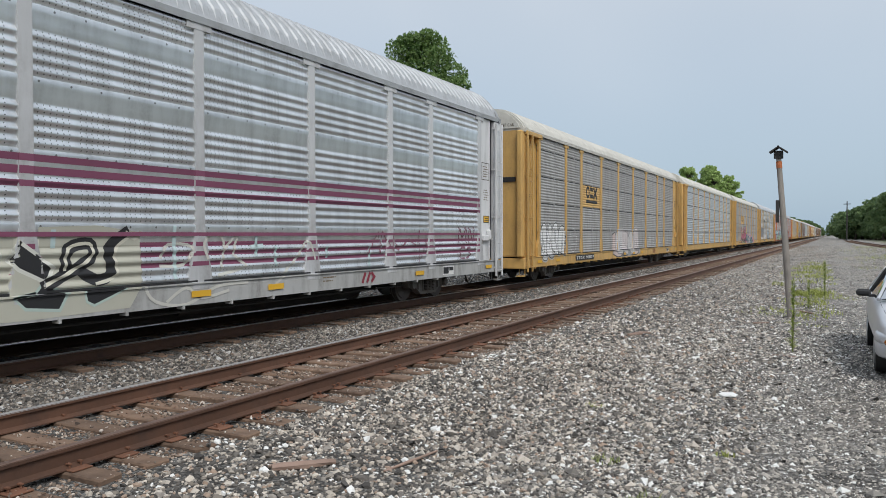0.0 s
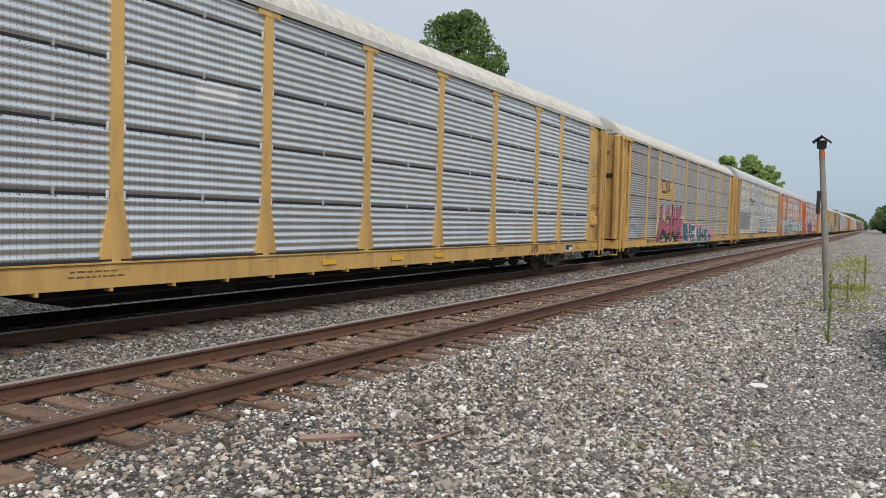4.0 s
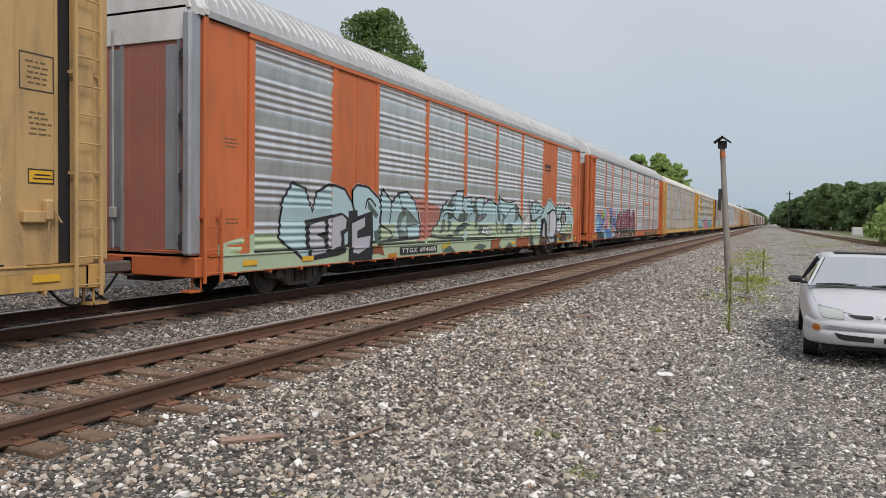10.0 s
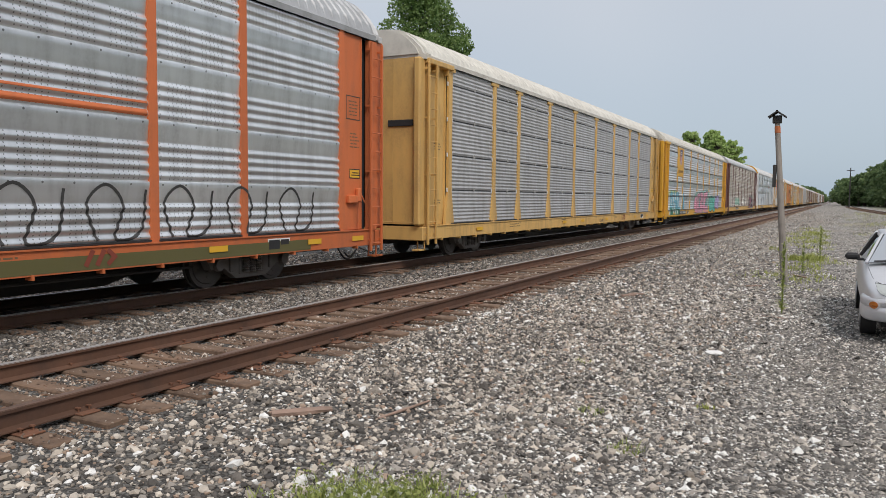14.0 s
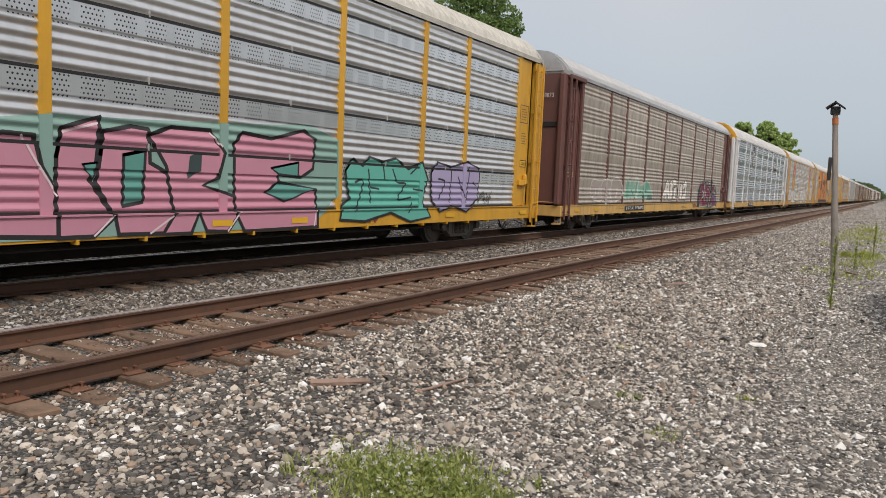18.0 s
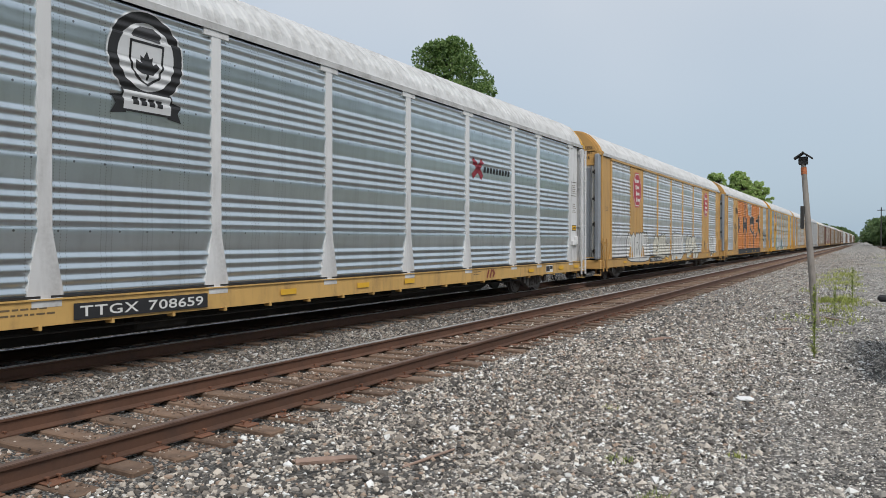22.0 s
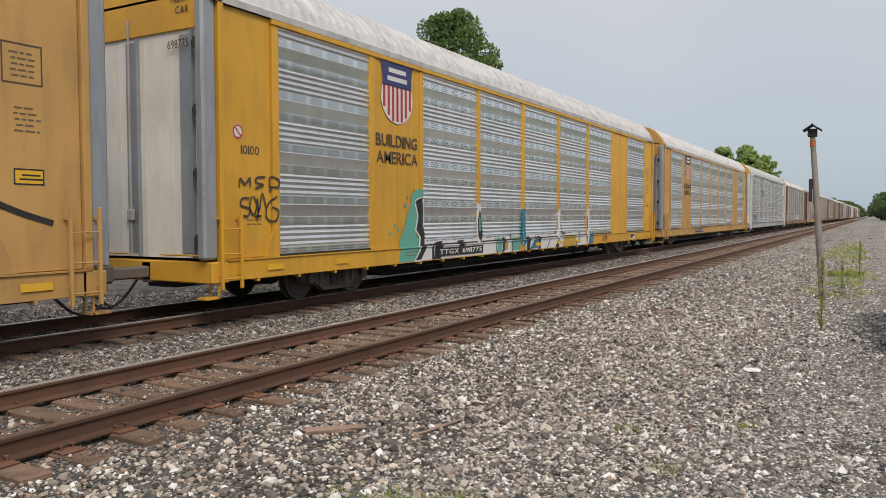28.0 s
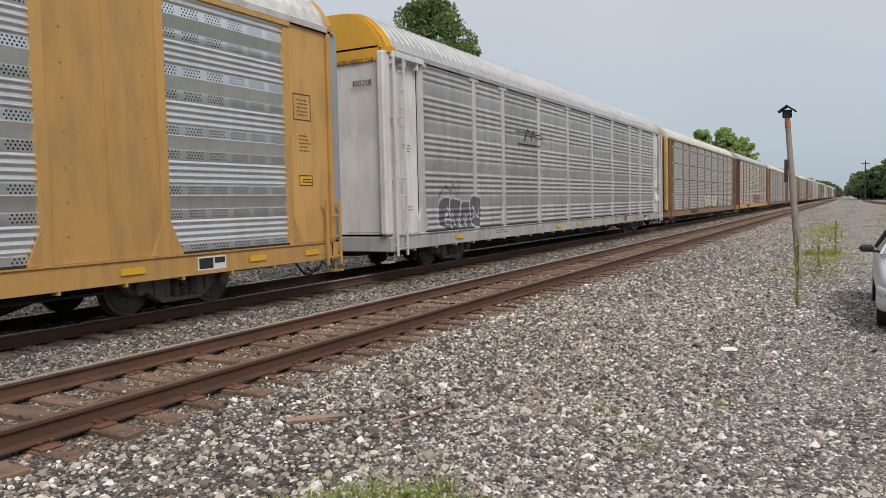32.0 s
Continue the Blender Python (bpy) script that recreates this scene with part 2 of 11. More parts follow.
    gap_dim.inputs["To Min"].default_value, gap_dim.inputs["To Max"].default_value = 0.46, 1.1
    l.new(math_node(n, l, "ADD", pos.outputs["X"], math_node(n, l, "MULTIPLY", math_node(n, l, "MAXIMUM", math_node(n, l, "SUBTRACT", pos.outputs["Y"], 14.0), 0.0), 0.25)), gap_dim.inputs["Value"])
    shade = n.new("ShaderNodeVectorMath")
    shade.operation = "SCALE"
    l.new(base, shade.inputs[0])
    l.new(gap_dim.outputs["Result"], shade.inputs["Scale"])
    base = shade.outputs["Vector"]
    # a darker patch with a ragged edge around the front of the parked car
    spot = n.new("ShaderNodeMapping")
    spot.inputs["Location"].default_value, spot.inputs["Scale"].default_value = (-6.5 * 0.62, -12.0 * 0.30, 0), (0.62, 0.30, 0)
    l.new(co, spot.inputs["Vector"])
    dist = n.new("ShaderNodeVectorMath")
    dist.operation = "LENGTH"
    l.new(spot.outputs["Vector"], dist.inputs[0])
    car_patch = n.new("ShaderNodeMapRange")
    car_patch.inputs["From Min"].default_value, car_patch.inputs["From Max"].default_value = 0.55, 1.05
    car_patch.inputs["To Min"].default_value, car_patch.inputs["To Max"].default_value = 0.55, 0.0
    l.new(math_node(n, l, "ADD", dist.outputs["Value"], math_node(n, l, "MULTIPLY", math_node(n, l, "SUBTRACT", noise_tex(n, l, co, 1.1, 4), 0.5), 0.8)), car_patch.inputs["Value"])
    base = mixed(n, l, car_patch.outputs["Result"], base, (0.05, 0.05, 0.052))
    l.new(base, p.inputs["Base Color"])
    p.inputs["Roughness"].default_value = 0.95
    b = n.new("ShaderNodeBump")
    b.inputs["Strength"].default_value, b.inputs["Distance"].default_value = 1.0, 0.05
    h = math_node(n, l, "MINIMUM", ve.outputs["Distance"], 0.25)
    l.new(h, b.inputs["Height"])
    l.new(b.outputs["Normal"], p.inputs["Normal"])
    return m


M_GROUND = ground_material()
STONES = [(0.057, 0.051, 0.046), (0.141, 0.125, 0.109), (0.302, 0.263, 0.221), (0.089, 0.079, 0.069), (0.508, 0.445, 0.372), (0.353, 0.318, 0.278), (0.185, 0.166, 0.146), (0.732, 0.648, 0.548), (0.415, 0.302, 0.224), (0.11, 0.1, 0.09), (0.62, 0.552, 0.474), (0.252, 0.217, 0.178), (0.93, 0.92, 0.888), (0.43, 0.38, 0.321)]
M_STONE = islands("ballast_stone", STONES, 0.9, 0.6, 30)
M_RUSTSTONE = islands("rust_stained_ballast", [(0.16, 0.105, 0.072), (0.30, 0.215, 0.155), (0.10, 0.07, 0.052), (0.42, 0.32, 0.25), (0.25, 0.145, 0.092), (0.62, 0.54, 0.46), (0.19, 0.145, 0.11)], 0.9, 0.6, 30)
# oily stones, their colour darkened further for the shade under the train
M_SHADESTONE = islands("oily_shaded_ballast", [(0.05, 0.045, 0.04), (0.09, 0.08, 0.07), (0.14, 0.125, 0.11), (0.07, 0.062, 0.055)], 0.85, 0.6, 30)
M_DARKSTONE = islands("darker_ballast", [tuple(c * 0.62 for c in stone) for stone in STONES], 0.9, 0.6, 30)
M_GRIT = islands("yard_gravel", [(0.082, 0.075, 0.069), (0.286, 0.264, 0.234), (0.542, 0.494, 0.431), (0.162, 0.149, 0.134), (0.68, 0.616, 0.536), (0.41, 0.374, 0.332), (0.24, 0.223, 0.201), (0.93, 0.92, 0.878), (0.121, 0.112, 0.102)], 0.9, 0.5, 40)
M_RAIL = weathered("rusty_rail_side", (0.125, 0.062, 0.038), 0.75, 0.15, 0.5, (0.05, 0.035, 0.03), False, 0.4, 0.25)
M_RAILTOP = weathered("worn_rail_head", (0.55, 0.53, 0.51), 0.36, 0.6, 0.10, (0.2, 0.15, 0.12), False, 0.02)
M_RAILTOP_RUST = weathered("rusted_rail_head", (0.20, 0.13, 0.10), 0.5, 0.5, 0.4, (0.09, 0.05, 0.035), False, 0.1, 0.2)
M_TIE = weathered("old_tie_wood", (0.225, 0.145, 0.098), 0.92, 0.0, 0.8, (0.06, 0.038, 0.027), False, 0.7, 0.35)
M_PLATE = weathered("rusty_plate", (0.21, 0.095, 0.055), 0.85, 0.1, 0.4, (0.08, 0.045, 0.03), False, 0.4, 0.25)
M_YELLOW = weathered("freight_yellow", (0.64, 0.395, 0.13), 0.55, 0, 0.42, (0.16, 0.10, 0.06))
M_UPYELLOW = weathered("bright_freight_yellow", (0.68, 0.36, 0.035), 0.5, 0, 0.2)
M_BUFF = weathered("faded_buff_yellow", (0.55, 0.36, 0.16), 0.6, 0, 0.4)
M_TAN = weathered("faded_tan_yellow", (0.56, 0.325, 0.105), 0.6, 0, 0.28)
M_ORANGE = weathered("faded_orange", (0.60, 0.155, 0.05), 0.6, 0, 0.26)
M_BROWN = weathered("red_brown_paint", (0.155, 0.065, 0.056), 0.6, 0, 0.4)
M_WHITE = weathered("dull_white_paint", (0.70, 0.70, 0.70), 0.55, 0, 0.3)
M_PALE = weathered("pale_grey_paint", (0.56, 0.565, 0.575), 0.55, 0, 0.4)
M_WHITEROOF = weathered("weathered_white_roof", (0.60, 0.60, 0.595), 0.6, 0, 0.4, streak=False)
M_CREAM = weathered("cream_roof_paint", (0.62, 0.60, 0.54), 0.6, 0, 0.3, streak=False)
M_ROOF = weathered("galvanised_roof", (0.48, 0.49, 0.50), 0.5, 0.35, 0.3, streak=False)
M_SILL = weathered("grey_sill_paint", (0.43, 0.43, 0.42), 0.6, 0, 0.5)
M_UNDER = weathered("grimy_black_steel", (0.030, 0.028, 0.027), 0.75, 0.1, 0.5, (0.07, 0.055, 0.045), False, 0.3)
M_TRUCK = weathered("oily_truck_steel", (0.17, 0.155, 0.145), 0.6, 0.25, 0.5, (0.12, 0.09, 0.07), False, 0.4)
M_WHEEL = weathered("worn_wheel_steel", (0.10, 0.09, 0.085), 0.5, 0.35, 0.4, (0.12, 0.09, 0.07), False, 0.1)
M_GALV = weathered("galvanised_panel", (0.84, 0.86, 0.88), 0.35, 0.78, 0.30, (0.22, 0.215, 0.21), True, 0.0, 0.12, (0.088, 0.0487, 0.0092, (0.69, 0.80), (0.92, 0.0, 0.635), 0.85, 0.0))
M_GALVB = weathered("bright_galvanised_panel", (0.76, 0.785, 0.80), 0.34, 0.80, 0.14, (0.22, 0.215, 0.21), True, 0.0, 0.09, (0.085, 0.042, 0.0085, (0.69, 0.92), None, 0.8, 0.0))
M_GALVUP = weathered("perforated_panel", (0.82, 0.83, 0.84), 0.31, 0.80, 0.16, (0.22, 0.21, 0.20), True, 0.0, 0.08, (0.060, 0.064, 0.0135, (0.49, 0.72), (0.92, 0.60, 0.97), 0.95))
M_GALVPLAIN = weathered("bluish_zinc_panel", (0.64, 0.70, 0.735), 0.29, 0.88, 0.16, (0.20, 0.205, 0.21), True, 0.0, 0.09, (0.085, 0.042, 0.0075, (0.69, 0.35), None, 0.55, 0.0))
M_GALVBAND = weathered("banded_perforated_panel", (0.86, 0.89, 0.91), 0.29, 0.88, 0.14, (0.20, 0.20, 0.20), True, 0.0, 0.08, (0.062, 0.046, 0.0145, (0.49, 0.72), (0.92, 0.0, 0.15, 0.60, 0.75), 0.95))
M_FINE = weathered("dirty_corrugated_panel", (0.44, 0.43, 0.415), 0.58, 0.35, 0.42, (0.19, 0.175, 0.155), True, 0.15, 0.14, None)
M_FINEB = weathered("corrugated_panel", (0.50, 0.505, 0.51), 0.52, 0.45, 0.34, (0.18, 0.17, 0.16), True, 0.12, 0.1, None)
M_MAROONISH = weathered("brown_stained_panel", (0.62, 0.55, 0.475), 0.45, 0.45, 0.55, (0.17, 0.13, 0.10), True, 0.15, 0.20, (0.080, 0.0487, 0.0098, (0.69, 0.9), (0.92, 0.0, 0.635), 0.9, 0.0))
M_FINEP = weathered("stained_pale_panel", (0.54, 0.54, 0.54), 0.42, 0.6, 0.36, (0.18, 0.17, 0.165), True, 0.12, 0.14, (0.092, 0.0487, 0.0085, (0.69, 0.8), (0.92, 0.0, 0.635), 0.8, 0.0))
M_RUSTDOOR = weathered("faded_red_door", (0.40, 0.15, 0.11), 0.6, 0, 0.3)
M_JAMB = weathered("blue_grey_jamb", (0.34, 0.37, 0.41), 0.5, 0.3, 0.35)
M_DOOR = weathered("off_white_door", (0.80, 0.785, 0.72), 0.55, 0, 0.32, (0.30, 0.24, 0.18))
# flat black that stands in for the shade inside slots and gaps
M_GAPSHADE = weathered("gap_shade_black", (0.02, 0.02, 0.022), 0.8, 0, 0)


paints = {}


def paint(r, g, b):
    """Sprayed or stencilled paint of one colour, thin and a little worn."""
    key = (r, g, b)
    if key not in paints:
        paints[key] = weathered("paint_%d" % len(paints), key, 0.6, 0, 0.10, tuple(c * 0.45 + 0.05 for c in key), True, 0.05, 0.06)
    return paints[key]


# ==== mesh helpers ====
def part(name, bm, material, parent, label="", at=None):
    me = bpy.data.meshes.new(name)
    bm.to_mesh(me)
    bm.free()
    me.materials.append(material)
    return piece(name, me, parent, None, label, at)


def piece(name, me, parent, material=None, label="", at=None):
    """An object on a mesh that several may share; material: its own one, where it differs."""
    ob = new(name, me)
    ob.parent = parent
    if at is not None:
        ob.matrix_basis = at if isinstance(at, Matrix) else Matrix.Translation(at)
    if material is not None:
        ob.material_slots[0].link = "OBJECT"
        ob.material_slots[0].material = material
    if label:
        tagged(ob, label)
    return ob


def box(bm, x0, x1, y0, y1, z0, z1, m=None, bevel=0.0):
    vs = [bm.verts.new((x, y, z)) for z in (z0, z1) for y in (y0, y1) for x in (x0, x1)]
    fs = [bm.faces.new([vs[i] for i in f]) for f in ((0, 2, 3, 1), (4, 5, 7, 6), (0, 1, 5, 4), (2, 6, 7, 3), (0, 4, 6, 2), (1, 3, 7, 5))]
    if bevel:
        es = list({e for f in fs for e in f.edges})
        out = bmesh.ops.bevel(bm, geom=es, offset=bevel, segments=1, affect="EDGES")
        vs = list({v for f in out["faces"] for v in f.verts} | {v for v in vs if v.is_valid})
    if m is not None:
        for v in vs:
            v.co = m @ v.co
    return vs


def tube(bm, p, q, r, sides=8, r2=None):
    p, q = Vector(p), Vector(q)
    r2 = r if r2 is None else r2
    turn = (q - p).to_track_quat("Z", "Y").to_matrix()
    rings = []
    for c, rad in ((p, r), (q, r2)):
        rings.append([bm.verts.new(c + turn @ Vector((rad * math.cos(a), rad * math.sin(a), 0))) for a in (2 * math.pi * i / sides for i in range(sides))])
    for i in range(sides):
        j = (i + 1) % sides
        bm.faces.new((rings[0][i], rings[0][j], rings[1][j], rings[1][i]))
    bm.faces.new(rings[0][::-1])
    bm.faces.new(rings[1])


def extrude(bm, profile, y0, y1, closed=True, cap=True):
    """A profile of x, z drawn along y."""
    a = [bm.verts.new((x, y0, z)) for x, z in profile]
    b = [bm.verts.new((x, y1, z)) for x, z in profile]
    n = len(profile)
    for i in range(n if closed else n - 1):
        j = (i + 1) % n
        bm.faces.new((a[i], b[i], b[j], a[j]))
    if closed and cap:
        bm.faces.new(a)
        bm.faces.new(b[::-1])


def mesh_of(name, bm, material):
    bmesh.ops.recalc_face_normals(bm, faces=bm.faces)
    me = bpy.data.meshes.new(name)
    bm.to_mesh(me)
    bm.free()
    me.materials.append(material)
    return me


def soup(name, verts, faces, material, smooth=False):
    me = bpy.data.meshes.new(name)
    verts = np.asarray(verts, dtype=np.float32)
    faces = np.asarray(faces, dtype=np.int32)
    k = faces.shape[1]
    me.vertices.add(len(verts))
    me.vertices.foreach_set("co", verts.ravel())
    me.loops.add(faces.size)
    me.loops.foreach_set("vertex_index", faces.ravel())
    me.polygons.add(len(faces))
    me.polygons.foreach_set("loop_start", np.arange(0, faces.size, k, dtype=np.int32))
    me.polygons.foreach_set("loop_total", np.full(len(faces), k, dtype=np.int32))
    me.polygons.foreach_set("use_smooth", np.full(len(faces), smooth))
    me.update(calc_edges=True)
    me.materials.append(material)
    return me


# ==== ground ====
RAIL_TOP = 0.18
rng = np.random.default_rng(7)


def height(x, y):
    """The lie of the land: level ballast along the ties and a nearly flat yard."""
    z = -0.045 + 0.02 * np.sin(x * 1.7 + y * 0.31) * np.sin(y * 0.9)
    for c in (-0.755, -5.065):
        d = np.abs(x - c)
        z = np.where(d < 1.6, -0.048 + 0.012 * np.sin(y * 2.3 + x) * np.sin(y * 0.71), z)
    return z


def graded(a, b, fine0, fine1, step, growth=1.35):
    s = list(np.arange(fine0, fine1 + 1e-6, step))
    d, v = step, fine1
    while v < b:
        d *= growth
        v = min(b, v + d)
        s.append(v)
    d, v = step, fine0
    while v > a:
        d *= growth
        v = max(a, v - d)
        s.insert(0, v)
    return np.array(s)


gx, gy = graded(-1500, 1500, -9, 12, 0.25), graded(-300, 3000, -2, 40, 0.3)
GX, GY = np.meshgrid(gx, gy)
GZ = height(GX, GY)
gv = np.stack([GX, GY, GZ], -1).reshape(-1, 3)
nx, ny = len(gx), len(gy)
idx = np.arange(nx * ny).reshape(ny, nx)
gf = np.stack([idx[:-1, :-1], idx[:-1, 1:], idx[1:, 1:], idx[1:, :-1]], -1).reshape(-1, 4)
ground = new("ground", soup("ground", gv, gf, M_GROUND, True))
tagged(ground, "flat grey gravel yard with ballast along the tracks", "ground", kind="structure")

# ==== tracks ====
RAIL_PROFILE = [(-0.07, 0), (0.07, 0), (0.07, 0.012), (0.012, 0.034), (0.010, 0.13), (0.036, 0.142), (0.037, 0.172), (0.030, 0.178),
                (-0.030, 0.178), (-0.037, 0.172), (-0.036, 0.142), (-0.010, 0.13), (-0.012, 0.034), (-0.07, 0.012)]


def make_track(name, x_near, tops, label, y0=-40.0, y1=900.0, tie_from=1.0, tie_to=62.0):
    track = new(name)
    track.location = (x_near - 0.755, 0, 0)
    tagged(track, label, "railway track", kind="structure")
    for side, top in zip((0.755, -0.755), tops):
        bm = bmesh.new()
        extrude(bm, RAIL_PROFILE, y0, y1)
        rail = part("rail", bm, M_RAIL, track, "rusty steel rail with a worn head", (side, 0, RAIL_TOP - 0.178))
        bm = bmesh.new()
        # a crowned running surface, worn bright
        extrude(bm, [(0.0372, 0.166), (0.0372, 0.170), (0.032, 0.1775), (0.022, 0.1810), (0, 0.1822), (-0.022, 0.1810), (-0.032, 0.1775), (-0.0372, 0.170), (-0.0372, 0.166)], y0, y1)
        part("rail_head", bm, top, rail, "shiny worn running surface")
    step = 0.505
    tie_meshes = []
    for k in range(4):
        bm = bmesh.new()
        vs = box(bm, -1.29, 1.29, -0.115, 0.115, -0.17, 0.0, None, 0.012)
        for v in bm.verts:
            v.co.z += 0.006 * noise.noise(Vector((v.co.x * 3, v.co.y * 9, k * 7.1)))
            v.co.x += 0.05 * noise.noise(Vector((k * 3.3, v.co.y * 4, 1.0))) * (1 if v.co.x > 0 else -1)
        tie_meshes.append(mesh_of("tie", bm, M_TIE))
    bm = bmesh.new()
    box(bm, -0.10, 0.20, -0.09, 0.09, 0.0, 0.013, None, 0.003)
    plate_me = mesh_of("tie_plate", bm, M_PLATE)
    bm = bmesh.new()
    tube(bm, (0, 0, 0.0), (0, 0, 0.045), 0.009, 6)
    box(bm, -0.030, 0.012, -0.014, 0.014, 0.04, 0.052)
    spike_me = mesh_of("spike", bm, M_PLATE)
    r = random.Random(name)
    y, n = tie_from, 0
    while y < tie_to:
        m = pose(r.uniform(-0.06, 0.06), y + r.uniform(-0.05, 0.05), r.uniform(-0.034, 0.002), 0, r.uniform(-0.4, 0.4), r.uniform(-1.8, 1.8))
        tie = piece("tie", tie_meshes[n % 4], track, at=m)
        if y < 24 and name == "track_near":
            for sx, flip in ((0.755, 1), (-0.755, -1)):
                pl = piece("tie_plate", plate_me, tie, at=pose(sx, 0, 0.004, 0, 0, 0 if flip > 0 else 180))
                for ox, oy in ((0.105, 0.05), (0.105, -0.05), (-0.085, 0.0)):
                    if r.random() < 0.8:
                        piece("spike", spike_me, tie, at=pose(sx + flip * ox, oy, 0.004, 0, 0, 0 if (ox > 0) == (flip > 0) else 180))
        y += step
        n += 1
    # the rest of the ties, too far to be picked apart
    bm = bmesh.new()
    while y < 330:
        box(bm, -1.29, 1.29, y - 0.115, y + 0.115, -0.15, -0.005)
        y += step
    far = part("distant_ties", bm, M_TIE, track)
    tagged(far, kind="stuff")
    return track


make_track("track_near", 0.0, (M_RAILTOP_RUST, M_RAILTOP), "rusty railway track on old wooden ties in ballast")
make_track("track_far", -4.31, (M_RAILTOP, M_RAILTOP), "railway track under the passing train", tie_to=45)


def make_siding():
    """A side track that swings away over the yard to the trees."""
    track = new("track_siding")
    tagged(track, "rusty side track curving through the weeds", "railway track", kind="structure")
    for off in (-0.755, 0.755):
        bm = bmesh.new()
        prev = None
        for k in range(41):
            s = 60 + k * 6.0
            t = (240 - s) / 180
            c = Vector((9.0 + off + 6.5 * max(0, t) ** 1.7, s, 0.0))
            ring = [bm.verts.new(c + Vector((dx, 0, dz))) for dx, dz in ((-0.04, -0.05), (0.04, -0.05), (0.04, 0.13), (-0.04, 0.13))]
            if prev:
                for i in range(4):
                    bm.faces.new((prev[i], prev[(i + 1) % 4], ring[(i + 1) % 4], ring[i]))
            prev = ring
        part("rail", bm, M_RAIL, track)
    bm = bmesh.new()
    for k in range(300):
        s = 60 + k * 0.6
        t = (240 - s) / 180
        cx = 9.0 + 6.5 * max(0, t) ** 1.7
        box(bm, cx - 1.2, cx + 1.2, s - 0.11, s + 0.11, -0.12, 0.0)
    tagged(part("ties", bm, M_TIE, track), kind="stuff")


make_siding()


# ==== auto rack cars ====
PITCH = 29.115
TRAIN_X = -5.065
PANEL_Z0, PANEL_Z1 = 0.93, 5.02
POSTS = [-12.1, -9.2, -7.25, -4.35, -1.45, 1.45, 4.35, 7.25, 9.2, 12.1]
MODULE = 0.92


def profile(kind):
    """Corrugation of a side panel: breakpoints of height and depth."""
    out = []
    z = PANEL_Z0
    while z < PANEL_Z1 - 0.01:
        if kind == "flat":
            # a punched strip, four round ribs, another punched strip, then a plain band that leans out
            out += [(z, 0.016), (z + 0.138, 0.018)]
            for i in range(4):
                for f in (0.0, 0.125, 0.25, 0.375, 0.5, 0.625, 0.75, 0.875):
                    out.append((z + 0.142 + (i + f) * 0.1, 0.002 + 0.034 * (0.5 - 0.5 * math.cos(2 * math.pi * f))))
            out += [(z + 0.546, 0.014), (z + 0.552, 0.016), (z + 0.688, 0.018), (z + 0.694, -0.008), (z + 0.76, 0.004), (z + 0.84, 0.022), (z + 0.905, 0.040), (z + 0.916, 0.030)]
            z += MODULE
            continue
        if kind == "fine":
            count, pitch, d, steps = 9, 0.0985, 0.020, 4
        elif kind == "close":
            count, pitch, d, steps = 7, 0.126, 0.030, 6
        else:
            count, pitch, d, steps = 4, 0.146, 0.034, 6
        for i in range(count):
            if kind in ("fine", "close"):
                for k in range(steps):
                    out.append((z + (i + k / steps) * pitch, d * (0.5 - 0.5 * math.cos(2 * math.pi * k / steps))))
            else:
                # a soft rounded wave
                for f in (0.0, 0.125, 0.25, 0.375, 0.5, 0.625, 0.75, 0.875):
                    out.append((z + (i + f) * pitch, d * (0.5 - 0.5 * math.cos(2 * math.pi * f))))
        a = z + count * pitch
        if kind in ("fine", "close"):
            out += [(a, 0.006), (a + 0.002, -0.085), (a + 0.030, -0.085), (a + 0.032, 0.006)]
        else:
            w = MODULE - count * pitch
            if kind == "seam":
                out += [(a, 0.0), (a + 0.02, 0.035), (a + w - 0.055, 0.035), (a + w - 0.052, -0.085), (a + w - 0.010, -0.085), (a + w - 0.006, 0.0)]
            else:
                out += [(a, 0.0), (a + 0.02, 0.006), (a + w * 0.35, 0.014), (a + w * 0.65, 0.027), (a + w - 0.05, 0.038), (a + w - 0.02, 0.032), (a + w - 0.004, 0.0)]
        z += MODULE
    out = [p for p in out if p[0] < PANEL_Z1 - 0.004]
    out.append((PANEL_Z1, 0.0))
    return out


PROFILES = {k: profile(k) for k in ("fine", "close", "wide", "seam", "flat")}
PROFILE_Z = {k: np.array([p[0] for p in v]) for k, v in PROFILES.items()}
PROFILE_D = {k: np.array([p[1] for p in v]) for k, v in PROFILES.items()}
FACE, SOLID, POST, SILL_FACE, PLATE = 1.49, 1.515, 1.534, 1.56, 1.54


POST_SHAPES = {
    "foot": [(0.10, 5.03), (0.10, 1.80), (0.25, 1.02), (0.25, 0.92)],
    "small": [(0.10, 5.03), (0.10, 1.50), (0.19, 1.22), (0.19, 0.92)],
    "slim": [(0.085, 5.03), (0.085, 0.92)],
}


def panel_mesh(kind, width):
    bm = bmesh.new()
    pr = PROFILES[kind]
    xs = [(FACE + d, z) for z, d in pr]
    prof = xs + [(FACE - 0.11, PANEL_Z1), (FACE - 0.11, PANEL_Z0)]
    extrude(bm, prof, -width / 2, width / 2)
    if kind != "fine":
        for f in bm.faces:
            f.smooth = abs(f.normal.y) < 0.5 and f.calc_center_median().x > FACE - 0.105
        bm.normal_update()
        for e in bm.edges:
            if len(e.link_faces) == 2 and e.calc_face_angle(0) > 0.9:
                e.smooth = False
    return mesh_of("panel", bm, M_GALV)


